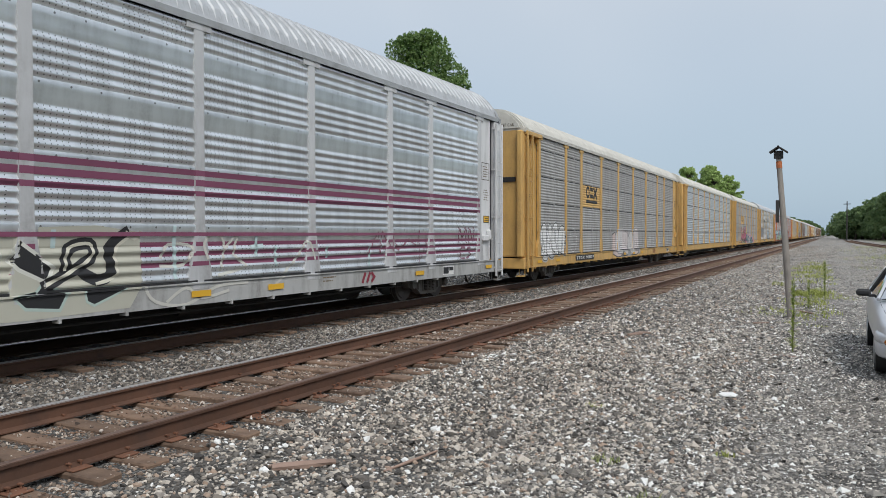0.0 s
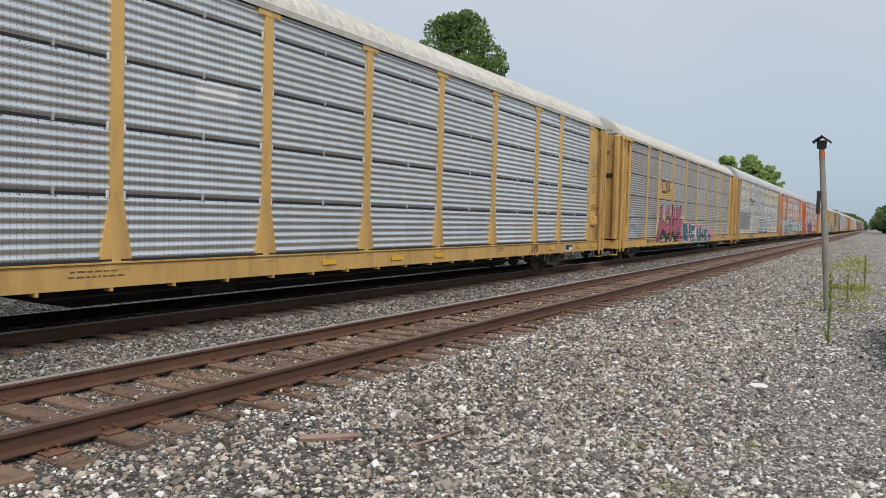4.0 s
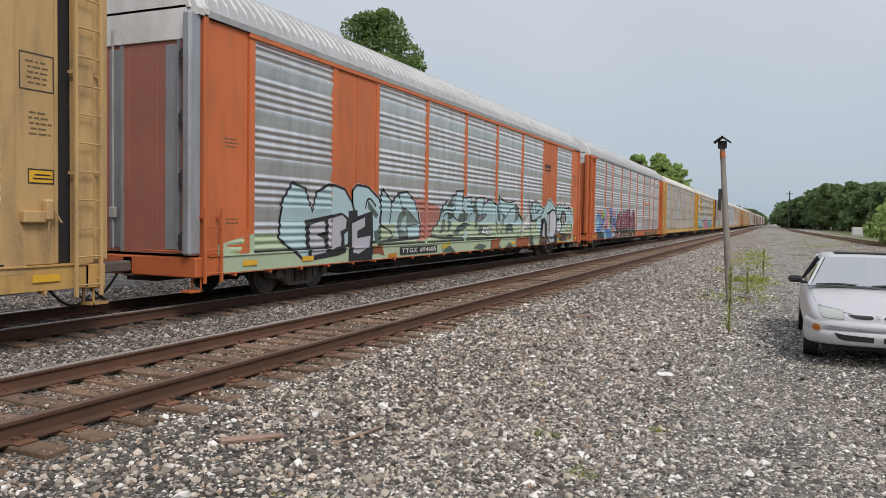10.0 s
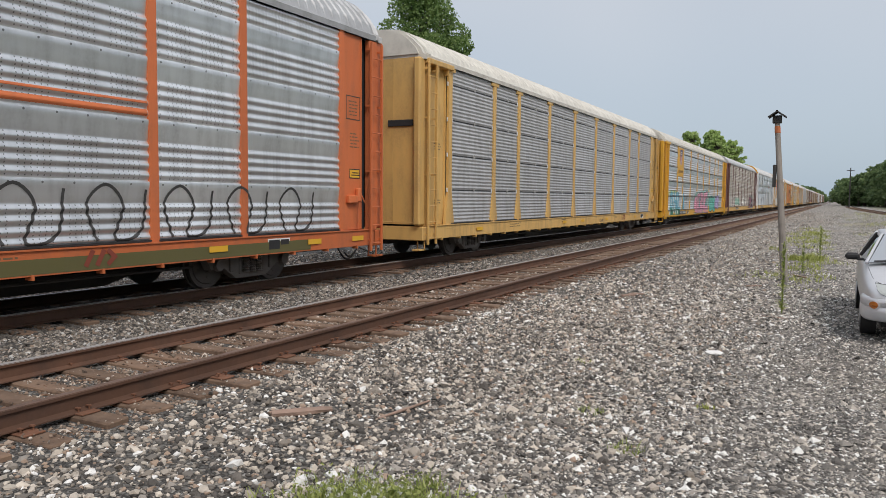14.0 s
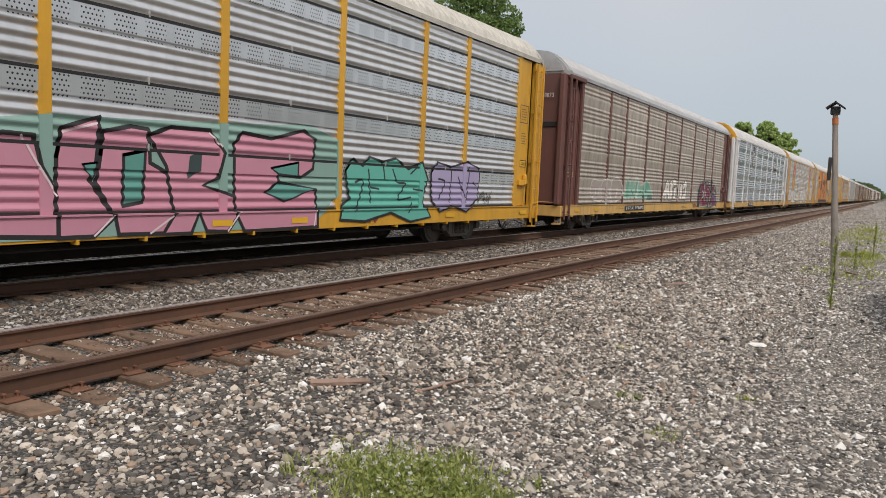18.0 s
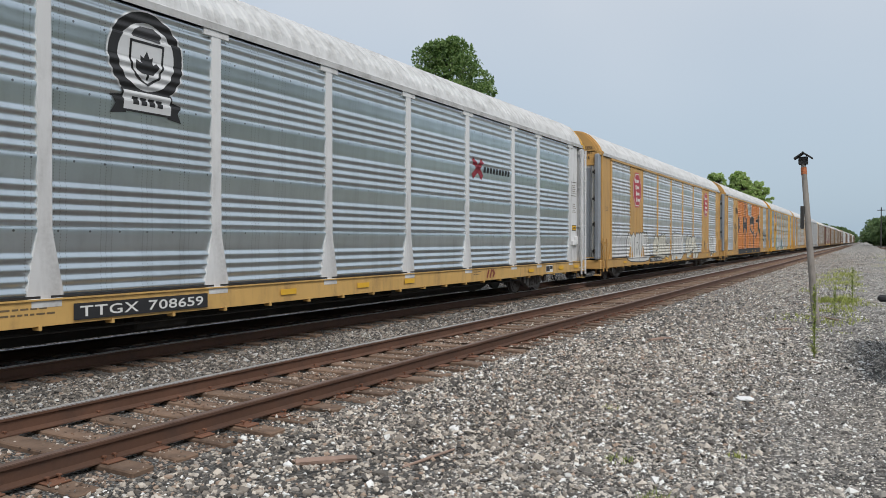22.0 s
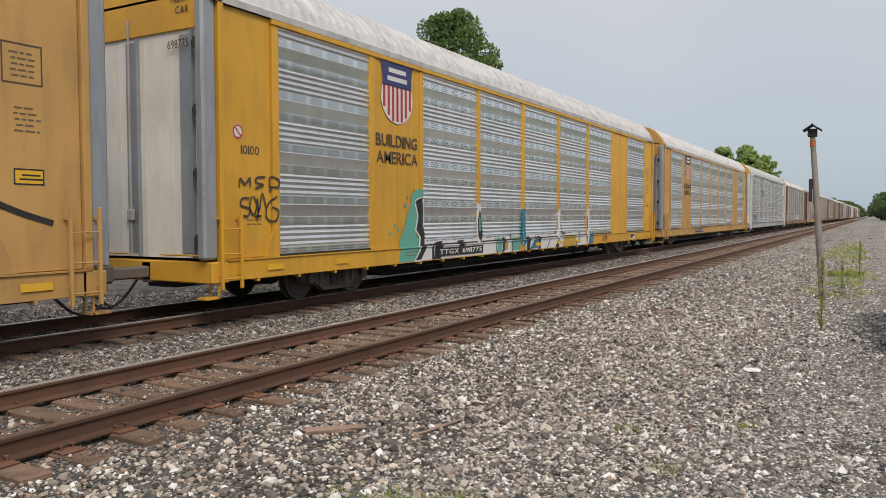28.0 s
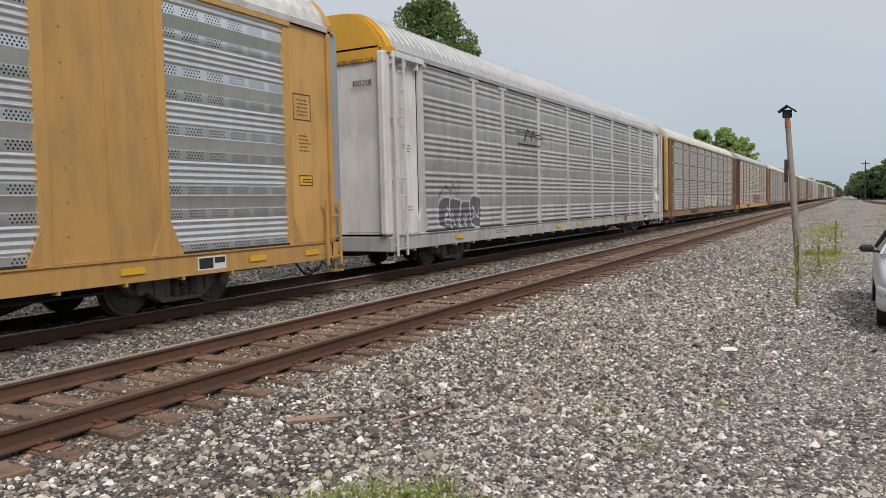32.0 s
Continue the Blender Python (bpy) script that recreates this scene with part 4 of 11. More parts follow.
def make_car(number, look_of):
    """One closed auto rack car; its own middle is at the origin, the rail head at z = 0, the side that is seen looks to +x."""
    g = look_of
    car = new("auto_rack_car")
    tagged(car, g["label"], "freight car", "cars of the train")
    kind = g["kind"]
    for side, turn in (("near", Matrix()), ("far", TURN)):
        for i, (u, size) in enumerate(BAYS):
            spot = i if side == "near" else 8 - i
            solid = spot in g["solid"]
            key = ("solid", size) if solid else (kind, size)
            piece("solid_panel" if solid else "panel", ME[key], car, g["solid_mat"] if solid else g["panel"], at=turn @ pose(0, u, 0))
            if side == "near" and number < 16 and not solid:
                piece("panel_seam", ME["thin_seam", size], car, at=(0.035, u, PANEL_Z0 + 0.017))
            if side == "near" and kind in ("fine", "seam", "close") and not solid:
                for k in range(1, 5):
                    zz = PANEL_Z0 + MODULE * k - (0.018 if kind == "fine" else 0.020 if kind == "close" else 0.031)
                    piece("panel_seam", ME["thin_seam" if kind == "fine" else "thick_seam", size], car, at=(0.03 if kind == "seam" else 0, u, zz))
                    if number > 15:
                        continue
                    piece("panel_tab", ME["tab"], car, at=(0, u + 0.06, PANEL_Z0 + MODULE * k + 0.01))
        for i, u in enumerate(POSTS):
            p = piece("post", ME["post", g["shape"]], car, g["post"], at=turn @ pose(0, u, 0))
            if g["clips"] and side == "near":
                for k in range(1, 5):
                    for off in (-0.13, 0.13):
                        piece("panel_clip", ME["clip"], p, g["clips"], at=(0, off, PANEL_Z0 + MODULE * k - 0.015))
        piece("side_sill", ME["sill"], car, g["sill"], at=turn)
        if g["solid"]:
            piece("top_chord", ME["chord"], car, g["post"], at=turn)
        if g["solid"] and side == "near":
            for i, s in ((1, -1), (1, 1), (2, 1), (2, -1), (7, -1), (7, 1), (8, 1), (8, -1), (9, 1), (0, -1)):
                if number in (11, 12, 14) or i in (0, 9):
                    piece("gusset", ME["gusset"], car, g["post"], at=pose(0, POSTS[i], 0) if s > 0 else pose(0, POSTS[i], 0) @ MIRROR)
    for turn in (Matrix(), TURN, Matrix.Diagonal((-1, 1, 1, 1)), MIRROR):
        if turn == Matrix() and not g["short_ladder"]:
            piece("end_panel", ME["gap_panel"], car, g["end"])
            piece("end_gap", ME["gap"], car, label="black strip standing for the shade in the gap behind the ladder")
            piece("ladder_sheet", ME["ladder_sheet"], car, g["end"])
            piece("brake_gear", ME["brake"], car, g["end"])
        else:
            lead = turn == MIRROR and not g["short_ladder"]
            piece("end_panel", ME["lead_panel" if lead else "end_panel"], car, g["end"], at=turn)
            if lead:
                piece("head_beam", ME["head_beam"], car, g["end"], at=turn)
            piece("end_post", ME["end_post"], car, g["end"], at=turn)
        piece("door_jamb", ME["door_jamb"], car, g["jamb"], at=turn)
        piece("ladder", ME["short_ladder" if g["short_ladder"] else "ladder"], car, g["ladder"], at=turn)
    for turn in (Matrix(), TURN):
        door = piece("end_door", ME["header", g["tall"]], car, g["hood"], at=turn)
        for k in range(4):
            piece("door_leaf", ME["door_leaf"], door, g["door"], at=(-1.30 + 0.65 * k, 0, 0))
        piece("door_latch", ME["latch"], door, at=(0.35, 0, 0))
        if g["short_ladder"]:
            for zz in (1.25, 2.3, 3.3, 4.35):
                for xx in (-1.33, 1.33):
                    piece("door_hinge", ME["hinge"], door, at=(xx, 0, zz))
            for xx in (-0.98, 0.33):
                piece("door_rib", ME["door_rib"], door, g["jamb"], at=(xx, 0, 0))
        if g["skirt"]:
            piece("header_skirt", ME[g["skirt"]], door, g["hood"])
        if not g["short_ladder"] and not g["skirt"]:
            piece("vent_slot", ME["vent_slot"], door)
        piece("uncoupling_rod", ME["rod"], car, at=turn)
        piece("end_hood", ME["hood", g["tall"]], car, g["hood"], at=turn)
        piece("end_platform", ME["platform"], car, g["sill"], at=turn)
        piece("coupler", ME["coupler"], car, at=turn)
        piece("air_hose", ME["hose"], car, at=turn)
    piece("roof", ME["roof" if number < 16 else "far_roof", g["tall"]], car, g["roof"])
    piece("underframe", ME["under"], car)
    wheelsets[number] = []
    for s in (-1, 1):
        truck = piece("bolster_truck", ME["bolster"], car, at=(0, s * 9.85, 0))
        piece("side_frame", ME["side_frame"], truck)
        piece("side_frame", ME["side_frame"], truck, at=TURN)
        for u in (-0.17, 0.0, 0.17):
            piece("spring", ME["spring"], truck, at=(0, u, 0))
        for w in (-0.865, 0.865):
            wheelsets[number].append(piece("wheelset", ME["wheelset"], truck, at=(0, w, WHEEL_R)))
    return car


def look_of(label, kind="wide", panel=None, post=None, sill=None, end=None, roof=None, door=None, hood=None, solid=(), solid_mat=None, shape="slim", clips=None, short_ladder=False, ladder=None, tall=None, jamb=None, skirt=""):
    post = post or M_YELLOW
    return dict(label=label, kind=kind, panel=panel or M_GALV, post=post, sill=sill or post, end=end or post, roof=roof or M_ROOF, door=door or end or post,
                hood=hood or roof or M_ROOF, jamb=jamb or end or post, solid=solid, solid_mat=solid_mat or post, shape=shape, clips=clips, short_ladder=short_ladder, skirt=skirt, ladder=ladder or end or post,
                tall=kind in ("wide", "flat") if tall is None else tall)


CARS = {
    0: look_of("silver auto rack with white posts and faded maroon stripes", "wide", M_GALV, M_PALE, M_SILL, M_WHITE, M_ROOF, shape="foot"),
    1: look_of("weathered yellow auto rack with dirty corrugated sides", "fine", M_FINE, M_YELLOW, None, None, M_CREAM, clips=M_BUFF, shape="small"),
    2: look_of("yellow auto rack with bright silver side panels", "close", M_GALVB, M_YELLOW, None, None, M_CREAM, clips=M_WHITE, shape="foot"),
    3: look_of("yellow auto rack with pink and teal graffiti", "fine", M_FINE, M_YELLOW, None, None, M_CREAM, clips=M_BUFF, shape="small"),
    4: look_of("buff auto rack with pale blue graffiti on silver panels", "wide", M_GALV, M_BUFF, M_YELLOW, M_BUFF, M_ROOF, shape="foot"),
    5: look_of("orange auto rack with pale green graffiti", "wide", M_GALV, M_ORANGE, None, None, M_ROOF, M_RUSTDOOR, M_WHITE, (1, 7), M_ORANGE, short_ladder=True, jamb=M_JAMB, skirt="low_skirt"),
    6: look_of("silver auto rack with orange posts and bright graffiti", "wide", M_GALV, M_ORANGE, None, None, M_ROOF, None, M_WHITE, skirt="low_skirt"),
    7: look_of("yellow auto rack with plain ribbed grey panels", "fine", M_FINEB, M_YELLOW, None, None, M_CREAM, clips=M_WHITE, shape="foot"),
    8: look_of("bright yellow auto rack with blue and pink graffiti", "seam", M_GALVUP, M_UPYELLOW, None, None, M_CREAM),
    9: look_of("dark brown auto rack on a yellow flat car", "wide", M_MAROONISH, M_BROWN, M_YELLOW, None, M_ROOF, tall=False),
    10: look_of("white and silver auto rack on a yellow flat car", "wide", M_GALVPLAIN, M_WHITE, M_YELLOW, M_WHITE, M_WHITEROOF, None, M_UPYELLOW, shape="foot", skirt="low_skirt"),
    11: look_of("tan auto rack with a red octagonal emblem", "wide", M_GALV, M_TAN, None, None, M_WHITEROOF, M_DOOR, M_TAN, (1, 7), M_TAN, short_ladder=True, jamb=M_JAMB, skirt="low_skirt"),
    12: look_of("tan auto rack with an orange painted middle", "wide", M_GALV, M_TAN, None, None, M_WHITEROOF, M_DOOR, M_TAN, (1, 7), M_TAN, short_ladder=True, jamb=M_JAMB, skirt="low_skirt"),
    13: look_of("bright yellow auto rack with a shield emblem", "flat", M_GALVBAND, M_UPYELLOW, None, None, M_WHITEROOF, M_DOOR, M_UPYELLOW, (1, 7), M_UPYELLOW, short_ladder=True, jamb=M_JAMB, skirt="low_skirt"),
    14: look_of("yellow auto rack with clean silver panels and a shield", "flat", M_GALVBAND, M_TAN, None, None, M_WHITEROOF, M_DOOR, M_TAN, (1, 7), M_TAN, short_ladder=True, jamb=M_JAMB, skirt="low_skirt"),
    15: look_of("pale grey auto rack with a yellow topped end", "wide", M_FINEP, M_PALE, M_SILL, M_WHITE, M_ROOF, None, M_UPYELLOW, shape="small", skirt="skirt"),
}
M_DULL = weathered("dull_tan_paint", (0.25, 0.16, 0.085), 0.65, 0, 0.45)
TAIL = [7, 9, 1, 4, 3, 9, 15, 1, 9, 0, 9, 1, 14, 15]
for k in range(16, 32):
    src = CARS[TAIL[(k - 16) % len(TAIL)]]
    if src["post"] in (M_YELLOW, M_BUFF, M_TAN):
        src = dict(src, post=M_DULL, end=M_DULL, sill=M_DULL, ladder=M_DULL, door=M_DULL, panel=M_FINE)
    CARS[k] = dict(src, label=["grimy yellow auto rack far down the train", "distant auto rack with silver side panels", "weathered auto rack near the end of the train"][k % 3])

CARS[8]["plates"] = [(-9.11, -7.34, 3.12, 4.95)]
cars = {n: make_car(n, g) for n, g in CARS.items()}


# ==== lettering, emblems and graffiti on the cars ====
glyphs = {}


def glyph(ch, bold):
    """A flat letter: points, faces and the box of the plain letter."""
    key = (ch, bold)
    if key not in glyphs:
        cu = bpy.data.curves.new("letter", "FONT")
        cu.body, cu.size, cu.offset, cu.resolution_u = ch, 1.0, bold, 3
        ob = new("letter", cu)
        me = bpy.data.meshes.new_from_object(ob)
        pts = [(v.co.x, v.co.y) for v in me.vertices]
        fs = [tuple(p.vertices) for p in me.polygons]
        bpy.data.objects.remove(ob)
        bpy.data.curves.remove(cu)
        bpy.data.meshes.remove(me)
        xs, ys = [p[0] for p in pts] or [0, 1], [p[1] for p in pts] or [0, 1]
        glyphs[key] = (pts, fs, (min(xs), max(xs), min(ys), max(ys)))
    return glyphs[key]


def half_post(shape, z):
    rows = POST_SHAPES[shape]
    for (u0, z0), (u1, z1) in zip(rows, rows[1:]):
        if z1 <= z <= z0:
            return 0.97 * (u0 + (u1 - u0) * (z0 - z) / max(1e-6, z0 - z1))
    return 0.97 * rows[-1][0]


def skin(g, u, z):
    """How far out the side of a car stands at a place on it."""
    if z < 0.926:
        return SILL_FACE if z < 0.902 else 1.585
    if abs(u) > 12.19:
        return 1.56 if abs(u) > 13.31 else 1.43 if u < 0 and not g["short_ladder"] else 1.50
    for i, p in enumerate(POSTS):
        if abs(u - p) <= half_post(g["shape"], z) + 1e-4:
            return POST
        if u < p:
            break
    for u0, u1, z0, z1 in g.get("plates", ()):
        if u0 < u < u1 and z0 < z < z1:
            return PLATE
    bay = max(0, sum(1 for p in POSTS if p < u) - 1)
    if bay in g["solid"]:
        return SOLID + 0.012
    return FACE + float(np.interp(z, PROFILE_Z[g["kind"]], PROFILE_D[g["kind"]]))


def lay(n, name, polys, material, lift=0.004, label=""):
    """Paint on the side of car n: flat shapes of u, z that follow its ribs and posts."""
    g = CARS[n]
    bm = bmesh.new()
    for pts, fs in polys:
        vs = [bm.verts.new((0, u, z)) for u, z in pts]
        for f in fs:
            try:
                bm.faces.new([vs[i] for i in f])
            except ValueError:
                pass
    if min(v.co.z for v in bm.verts) < 0.585:
        bmesh.ops.bisect_plane(bm, geom=bm.verts[:] + bm.edges[:] + bm.faces[:], plane_co=(0, 0, 0.585), plane_no=(0, 0, 1), clear_inner=True)
    us, zs = [v.co.y for v in bm.verts], [v.co.z for v in bm.verts]
    u0, u1, z0, z1 = min(us), max(us), min(zs), max(zs)
    cuts = [z for z in (0.899, 0.902, 0.925, 0.9265) if z0 < z < z1]
    if u1 > -12.1 and u0 < 12.1:
        ribbed = any(POSTS[i] < u1 and POSTS[i + 1] > u0 and i not in g["solid"] for i in range(9))
        if ribbed:
            cuts += [float(z) for z in PROFILE_Z[g["kind"]] if z0 < z < z1]
    for z in cuts:
        bmesh.ops.bisect_plane(bm, geom=bm.verts[:] + bm.edges[:] + bm.faces[:], plane_co=(0, 0, z), plane_no=(0, 0, 1))
    if z1 > 0.93:
        edges = []
        for p in POSTS:
            w = half_post(g["shape"], 3.0)
            edges += [p - w - 0.001, p - w, p + w, p + w + 0.001]
            if g["shape"] != "slim" and z0 < 1.6:
                for w2 in (half_post(g["shape"], 1.4), half_post(g["shape"], 1.2), half_post(g["shape"], 0.95)):
                    edges += [p - w2 - 0.001, p - w2, p + w2, p + w2 + 0.001]
        edges += [-12.19, 12.19]
        for u in edges:
            if u0 < u < u1:
                bmesh.ops.bisect_plane(bm, geom=bm.verts[:] + bm.edges[:] + bm.faces[:], plane_co=(0, u, 0), plane_no=(0, 1, 0))
    for v in bm.verts:
        v.co.x = skin(g, v.co.y, v.co.z) + lift
    bmesh.ops.recalc_face_normals(bm, faces=bm.faces)
    return part(name, bm, material, cars[n], label)


def rect(u0, u1, z0, z1):
    return ([(u0, z0), (u1, z0), (u1, z1), (u0, z1)], [(0, 1, 2, 3)])


def frame_rect(u0, u1, z0, z1, w):
    return [rect(u0, u1, z0, z0 + w), rect(u0, u1, z1 - w, z1), rect(u0, u0 + w, z0 + w, z1 - w), rect(u1 - w, u1, z0 + w, z1 - w)]


def disc(u, z, r, sides=20):
    return ([(u + r * math.cos(2 * math.pi * i / sides), z + r * math.sin(2 * math.pi * i / sides)) for i in range(sides)], [tuple(range(sides))])


def ring(u, z, r0, r1, sides=24):
    pts = []
    for r in (r0, r1):
        pts += [(u + r * math.cos(2 * math.pi * i / sides), z + r * math.sin(2 * math.pi * i / sides)) for i in range(sides)]
    return (pts, [(i, (i + 1) % sides, sides + (i + 1) % sides, sides + i) for i in range(sides)])


def stroke(points, w):
    """A brush line of even width through the points, as one ribbon."""
    k = len(points)
    dirs = []
    for (a, b), (c, d) in zip(points, points[1:]):
        ln = math.hypot(c - a, d - b) or 1e-6
        dirs.append(((c - a) / ln, (d - b) / ln))
    left, right = [], []
    for i, (a, b) in enumerate(points):
        p, q = dirs[max(0, i - 1)], dirs[min(k - 2, i)]
        tx, tz = p[0] + q[0], p[1] + q[1]
        ln = math.hypot(tx, tz)
        if ln < 0.35:
            tx, tz, ln = q[0], q[1], 1.0
        tx, tz = tx / ln, tz / ln
        grow = min(1.5, 1 / max(0.3, tx * q[0] + tz * q[1]))
        push = w * 0.3 * ((i == k - 1) - (i == 0))
        left.append((a + push * tx - tz * w / 2 * grow, b + push * tz + tx * w / 2 * grow))
        right.append((a + push * tx + tz * w / 2 * grow, b + push * tz - tx * w / 2 * grow))
    return [(left + right, [(i, k + i, k + i + 1, i + 1) for i in range(k - 1)])]


def word(text, u0, u1, z0, z1, bold=0.0, extra=0.0, wild=0.0, lean=0.0, seed=1, overlap=0.0, shift=(0, 0)):
    """Letters that fill a box; extra: how much fatter than the plain fill; wild: how unevenly they stand."""
    r = random.Random(seed)
    widths = []
    for ch in text:
        if ch == " ":
            widths.append(0.45)
        else:
            b = glyph(ch, bold)[2]
            widths.append((b[1] - b[0]) + (0.10 if wild == 0 else 0.0))
    total = sum(widths)
    u = u0
    out = []
    for ch, w in zip(text, widths):
        cell = (u1 - u0) * w / total
        jit = [r.uniform(-1, 1) for _ in range(6)]
        if ch != " ":
            b = glyph(ch, bold)[2]
            pts, fs, _ = glyph(ch, bold + extra)
            gap = 0.06 if wild == 0 else 0.0
            made = []
            for x, y in pts:
                s, t = (x - b[0]) / (b[1] - b[0]), (y - b[2]) / (b[3] - b[2])
                s = gap + s * (1 - 2 * gap)
                s = s * (1 + overlap) - overlap / 2
                top, bot = 1 + wild * 0.16 * jit[0], -wild * 0.12 * (jit[1] + 0.3)
                zz = z0 + (z1 - z0) * (bot + t * (top - bot) + wild * 0.10 * jit[2] * (s - 0.5))
                uu = u + cell * (s + wild * 0.10 * jit[3] * (t - 0.5) + wild * 0.06 * jit[4] * (s - 0.5) * (t - 0.5)) + lean * (zz - z0)
                made.append((uu + shift[0], zz + shift[1]))
            out.append((made, fs))
        u += cell
    return out


def curve(points, steps=5, closed=False):
    """A smooth line through the points."""
    k = len(points)
    out = []
    for i in range(k if closed else k - 1):
        p = [points[(i + d) % k] if closed else points[min(k - 1, max(0, i + d))] for d in (-1, 0, 1, 2)]
        for q in range(steps):
            t = q / steps
            out.append(tuple(0.5 * (2 * p[1][a] + (p[2][a] - p[0][a]) * t + (2 * p[0][a] - 5 * p[1][a] + 4 * p[2][a] - p[3][a]) * t * t + (3 * p[1][a] - p[0][a] - 3 * p[2][a] + p[3][a]) * t ** 3) for a in (0, 1)))
    if not closed:
        out.append(points[-1])
    return out


def blob(u, z, w, h, r, lump=0.2, spread=0.0):
    """A swollen letter shape: a smooth closed outline about its middle."""
    k = 9
    pts = []
    for i in range(k):
        a = 2 * math.pi * (i + 0.2) / k
        s = 1 + r.uniform(-lump, lump)
        c, q = math.cos(a), math.sin(a)
        pts.append((u + (w / 2 * s + spread) * math.copysign(abs(c) ** 0.7, c), z + (h / 2 * s + spread) * math.copysign(abs(q) ** 0.7, q)))
    ring = curve(pts, 4, True)
    return ([(u, z)] + ring, [(0, 1 + i, 1 + (i + 1) % len(ring)) for i in range(len(ring))])


def throwup(n, count, u0, u1, z0, z1, fills, line, label, seed, lw=0.055, halo=None, lump=0.18, inner=2, low=None):
    """Bubble letters that lean on one another, each with its outline and inner lines."""
    step = (u1 - u0) / count
    for i in range(count):
        rows = []
        for spread in (lw * 2.2, lw, 0.0):
            r = random.Random(seed * 31 + i)
            uu, zz = u0 + step * (i + 0.5) + r.uniform(-0.08, 0.08) * step, (z0 + z1) / 2 + r.uniform(-0.06, 0.06) * (z1 - z0)
            rows.append(blob(uu, zz, step * 1.12, (z1 - z0) * r.uniform(0.9, 1.05), r, lump, spread))
        up = 0.004 + 0.0022 * (i % 4)
        if halo:
            lay(n, "graffiti_halo", [rows[0]], paint(*halo), 0.0025)
        lay(n, "graffiti_outline", [rows[1]], paint(*line), up)
        lay(n, "graffiti_letter", [rows[2]], paint(*fills[i % len(fills)]), up + 0.0011, label)
        if low:
            pts, fs = rows[2]
            cut = z0 + 0.42 * (z1 - z0)
            lay(n, "graffiti_fade", [([(a, min(b, cut + 0.08 * math.sin(a * 5))) for a, b in pts], fs)], paint(*low[i % len(low)]), up + 0.0016)
        r = random.Random(seed * 77 + i)
        for k in range(inner):
            a, b = uu + r.uniform(-0.28, 0.28) * step, zz + r.uniform(-0.1, 0.35) * (z1 - z0)
            lay(n, "graffiti_line", stroke(curve([(a, b), (a + r.uniform(-0.15, 0.15) * step, b - 0.18 * (z1 - z0)), (a + r.uniform(-0.25, 0.25) * step, b - 0.38 * (z1 - z0)), (a + r.uniform(-0.1, 0.35) * step, b - 0.42 * (z1 - z0))], 4), lw * 0.8), paint(*line), up + 0.0021)


coats = collections.Counter()


def coat(n):
    """Each new coat of paint on a car lies a little over the last."""
    coats[n] += 1
    return 0.0025 + 0.00042 * coats[n]


def daub(n, name, pts, color, ink=None, w=0.05, label="", smooth=0):
    """A sprayed shape, with a line round it where ink is given."""
    edge = curve(pts, smooth, True) if smooth else pts
    tris = tessellate_polygon([[Vector((u, z, 0)) for u, z in edge]])
    lay(n, name, [(edge, [tuple(t) for t in tris])], paint(*color), coat(n), label)
    if ink:
        lay(n, "graffiti_outline", stroke([*edge, edge[0], edge[1]], w), paint(*ink), coat(n))


def brush(n, lines, w, color, label=""):
    """Free sprayed lines of one width."""
    lift = coat(n)
    for pts in lines:
        lay(n, "graffiti_line", stroke(curve(pts, 4) if len(pts) > 2 else pts, w), paint(*color), lift, label)


def scrawl(n, u0, u1, z0, z1, color, w, seed, count=9, label="thin scrawled tag"):
    """A quick tag of zigzag lines."""
    r = random.Random(seed)
    pts = []
    for k in range(count * 2):
        pts.append((u0 + (u1 - u0) * (k / (count * 2 - 1)) + r.uniform(-0.5, 0.5) * (u1 - u0) / count, (z1 if k % 2 else z0) + r.uniform(-0.35, 0.35) * (z1 - z0)))
    lay(n, "tag", stroke(pts, w), paint(*color), 0.011, label)


BLACK, WHITE_P = (0.02, 0.02, 0.022), (0.72, 0.72, 0.70)
STENCIL = (0.075, 0.055, 0.04)


def board(n, text, u0, u1, z0=0.66, z1=0.86, back=BLACK, ink=WHITE_P):
    lay(n, "number_board", [rect(u0, u1, z0, z1)], paint(*back), 0.0250, "black number board")
    lay(n, "number", word(text, u0 + 0.08, u1 - 0.08, z0 + 0.04, z1 - 0.04, 0.012), paint(*ink), 0.0270)


def fine_print(n, u, z, w, rows, color=STENCIL, pitch=0.07):
    """Small stencilled lines that cannot be read, as rows of short bars."""
    r = random.Random(int(u * 100) + rows)
    bars = []
    for k in range(rows):
        a, end = u + r.uniform(0, 0.12) * w, u + w * r.uniform(0.7, 1.0)
        while a < end - 0.03:
            b = min(end, a + r.uniform(0.04, 0.13))
            bars.append(rect(a, b, z - k * pitch, z - k * pitch + pitch * 0.34))
            a = b + 0.025
    lay(n, "fine_print", bars, paint(*(0.65 * c + 0.35 * p for c, p in zip(color, (0.30, 0.20, 0.08)))), 0.003)


def data_plate(n, u, z0=0.64, z1=0.86):
    lay(n, "data_plate", [rect(u, u + 0.62, z0, z1)], paint(*WHITE_P), 0.003, "small black and white data plate")
    lay(n, "data_plate_panel", [rect(u + 0.03, u + 0.33, z0 + 0.025, z1 - 0.025), rect(u + 0.36, u + 0.59, z0 + 0.10, z1 - 0.025)], paint(*BLACK), 0.006)


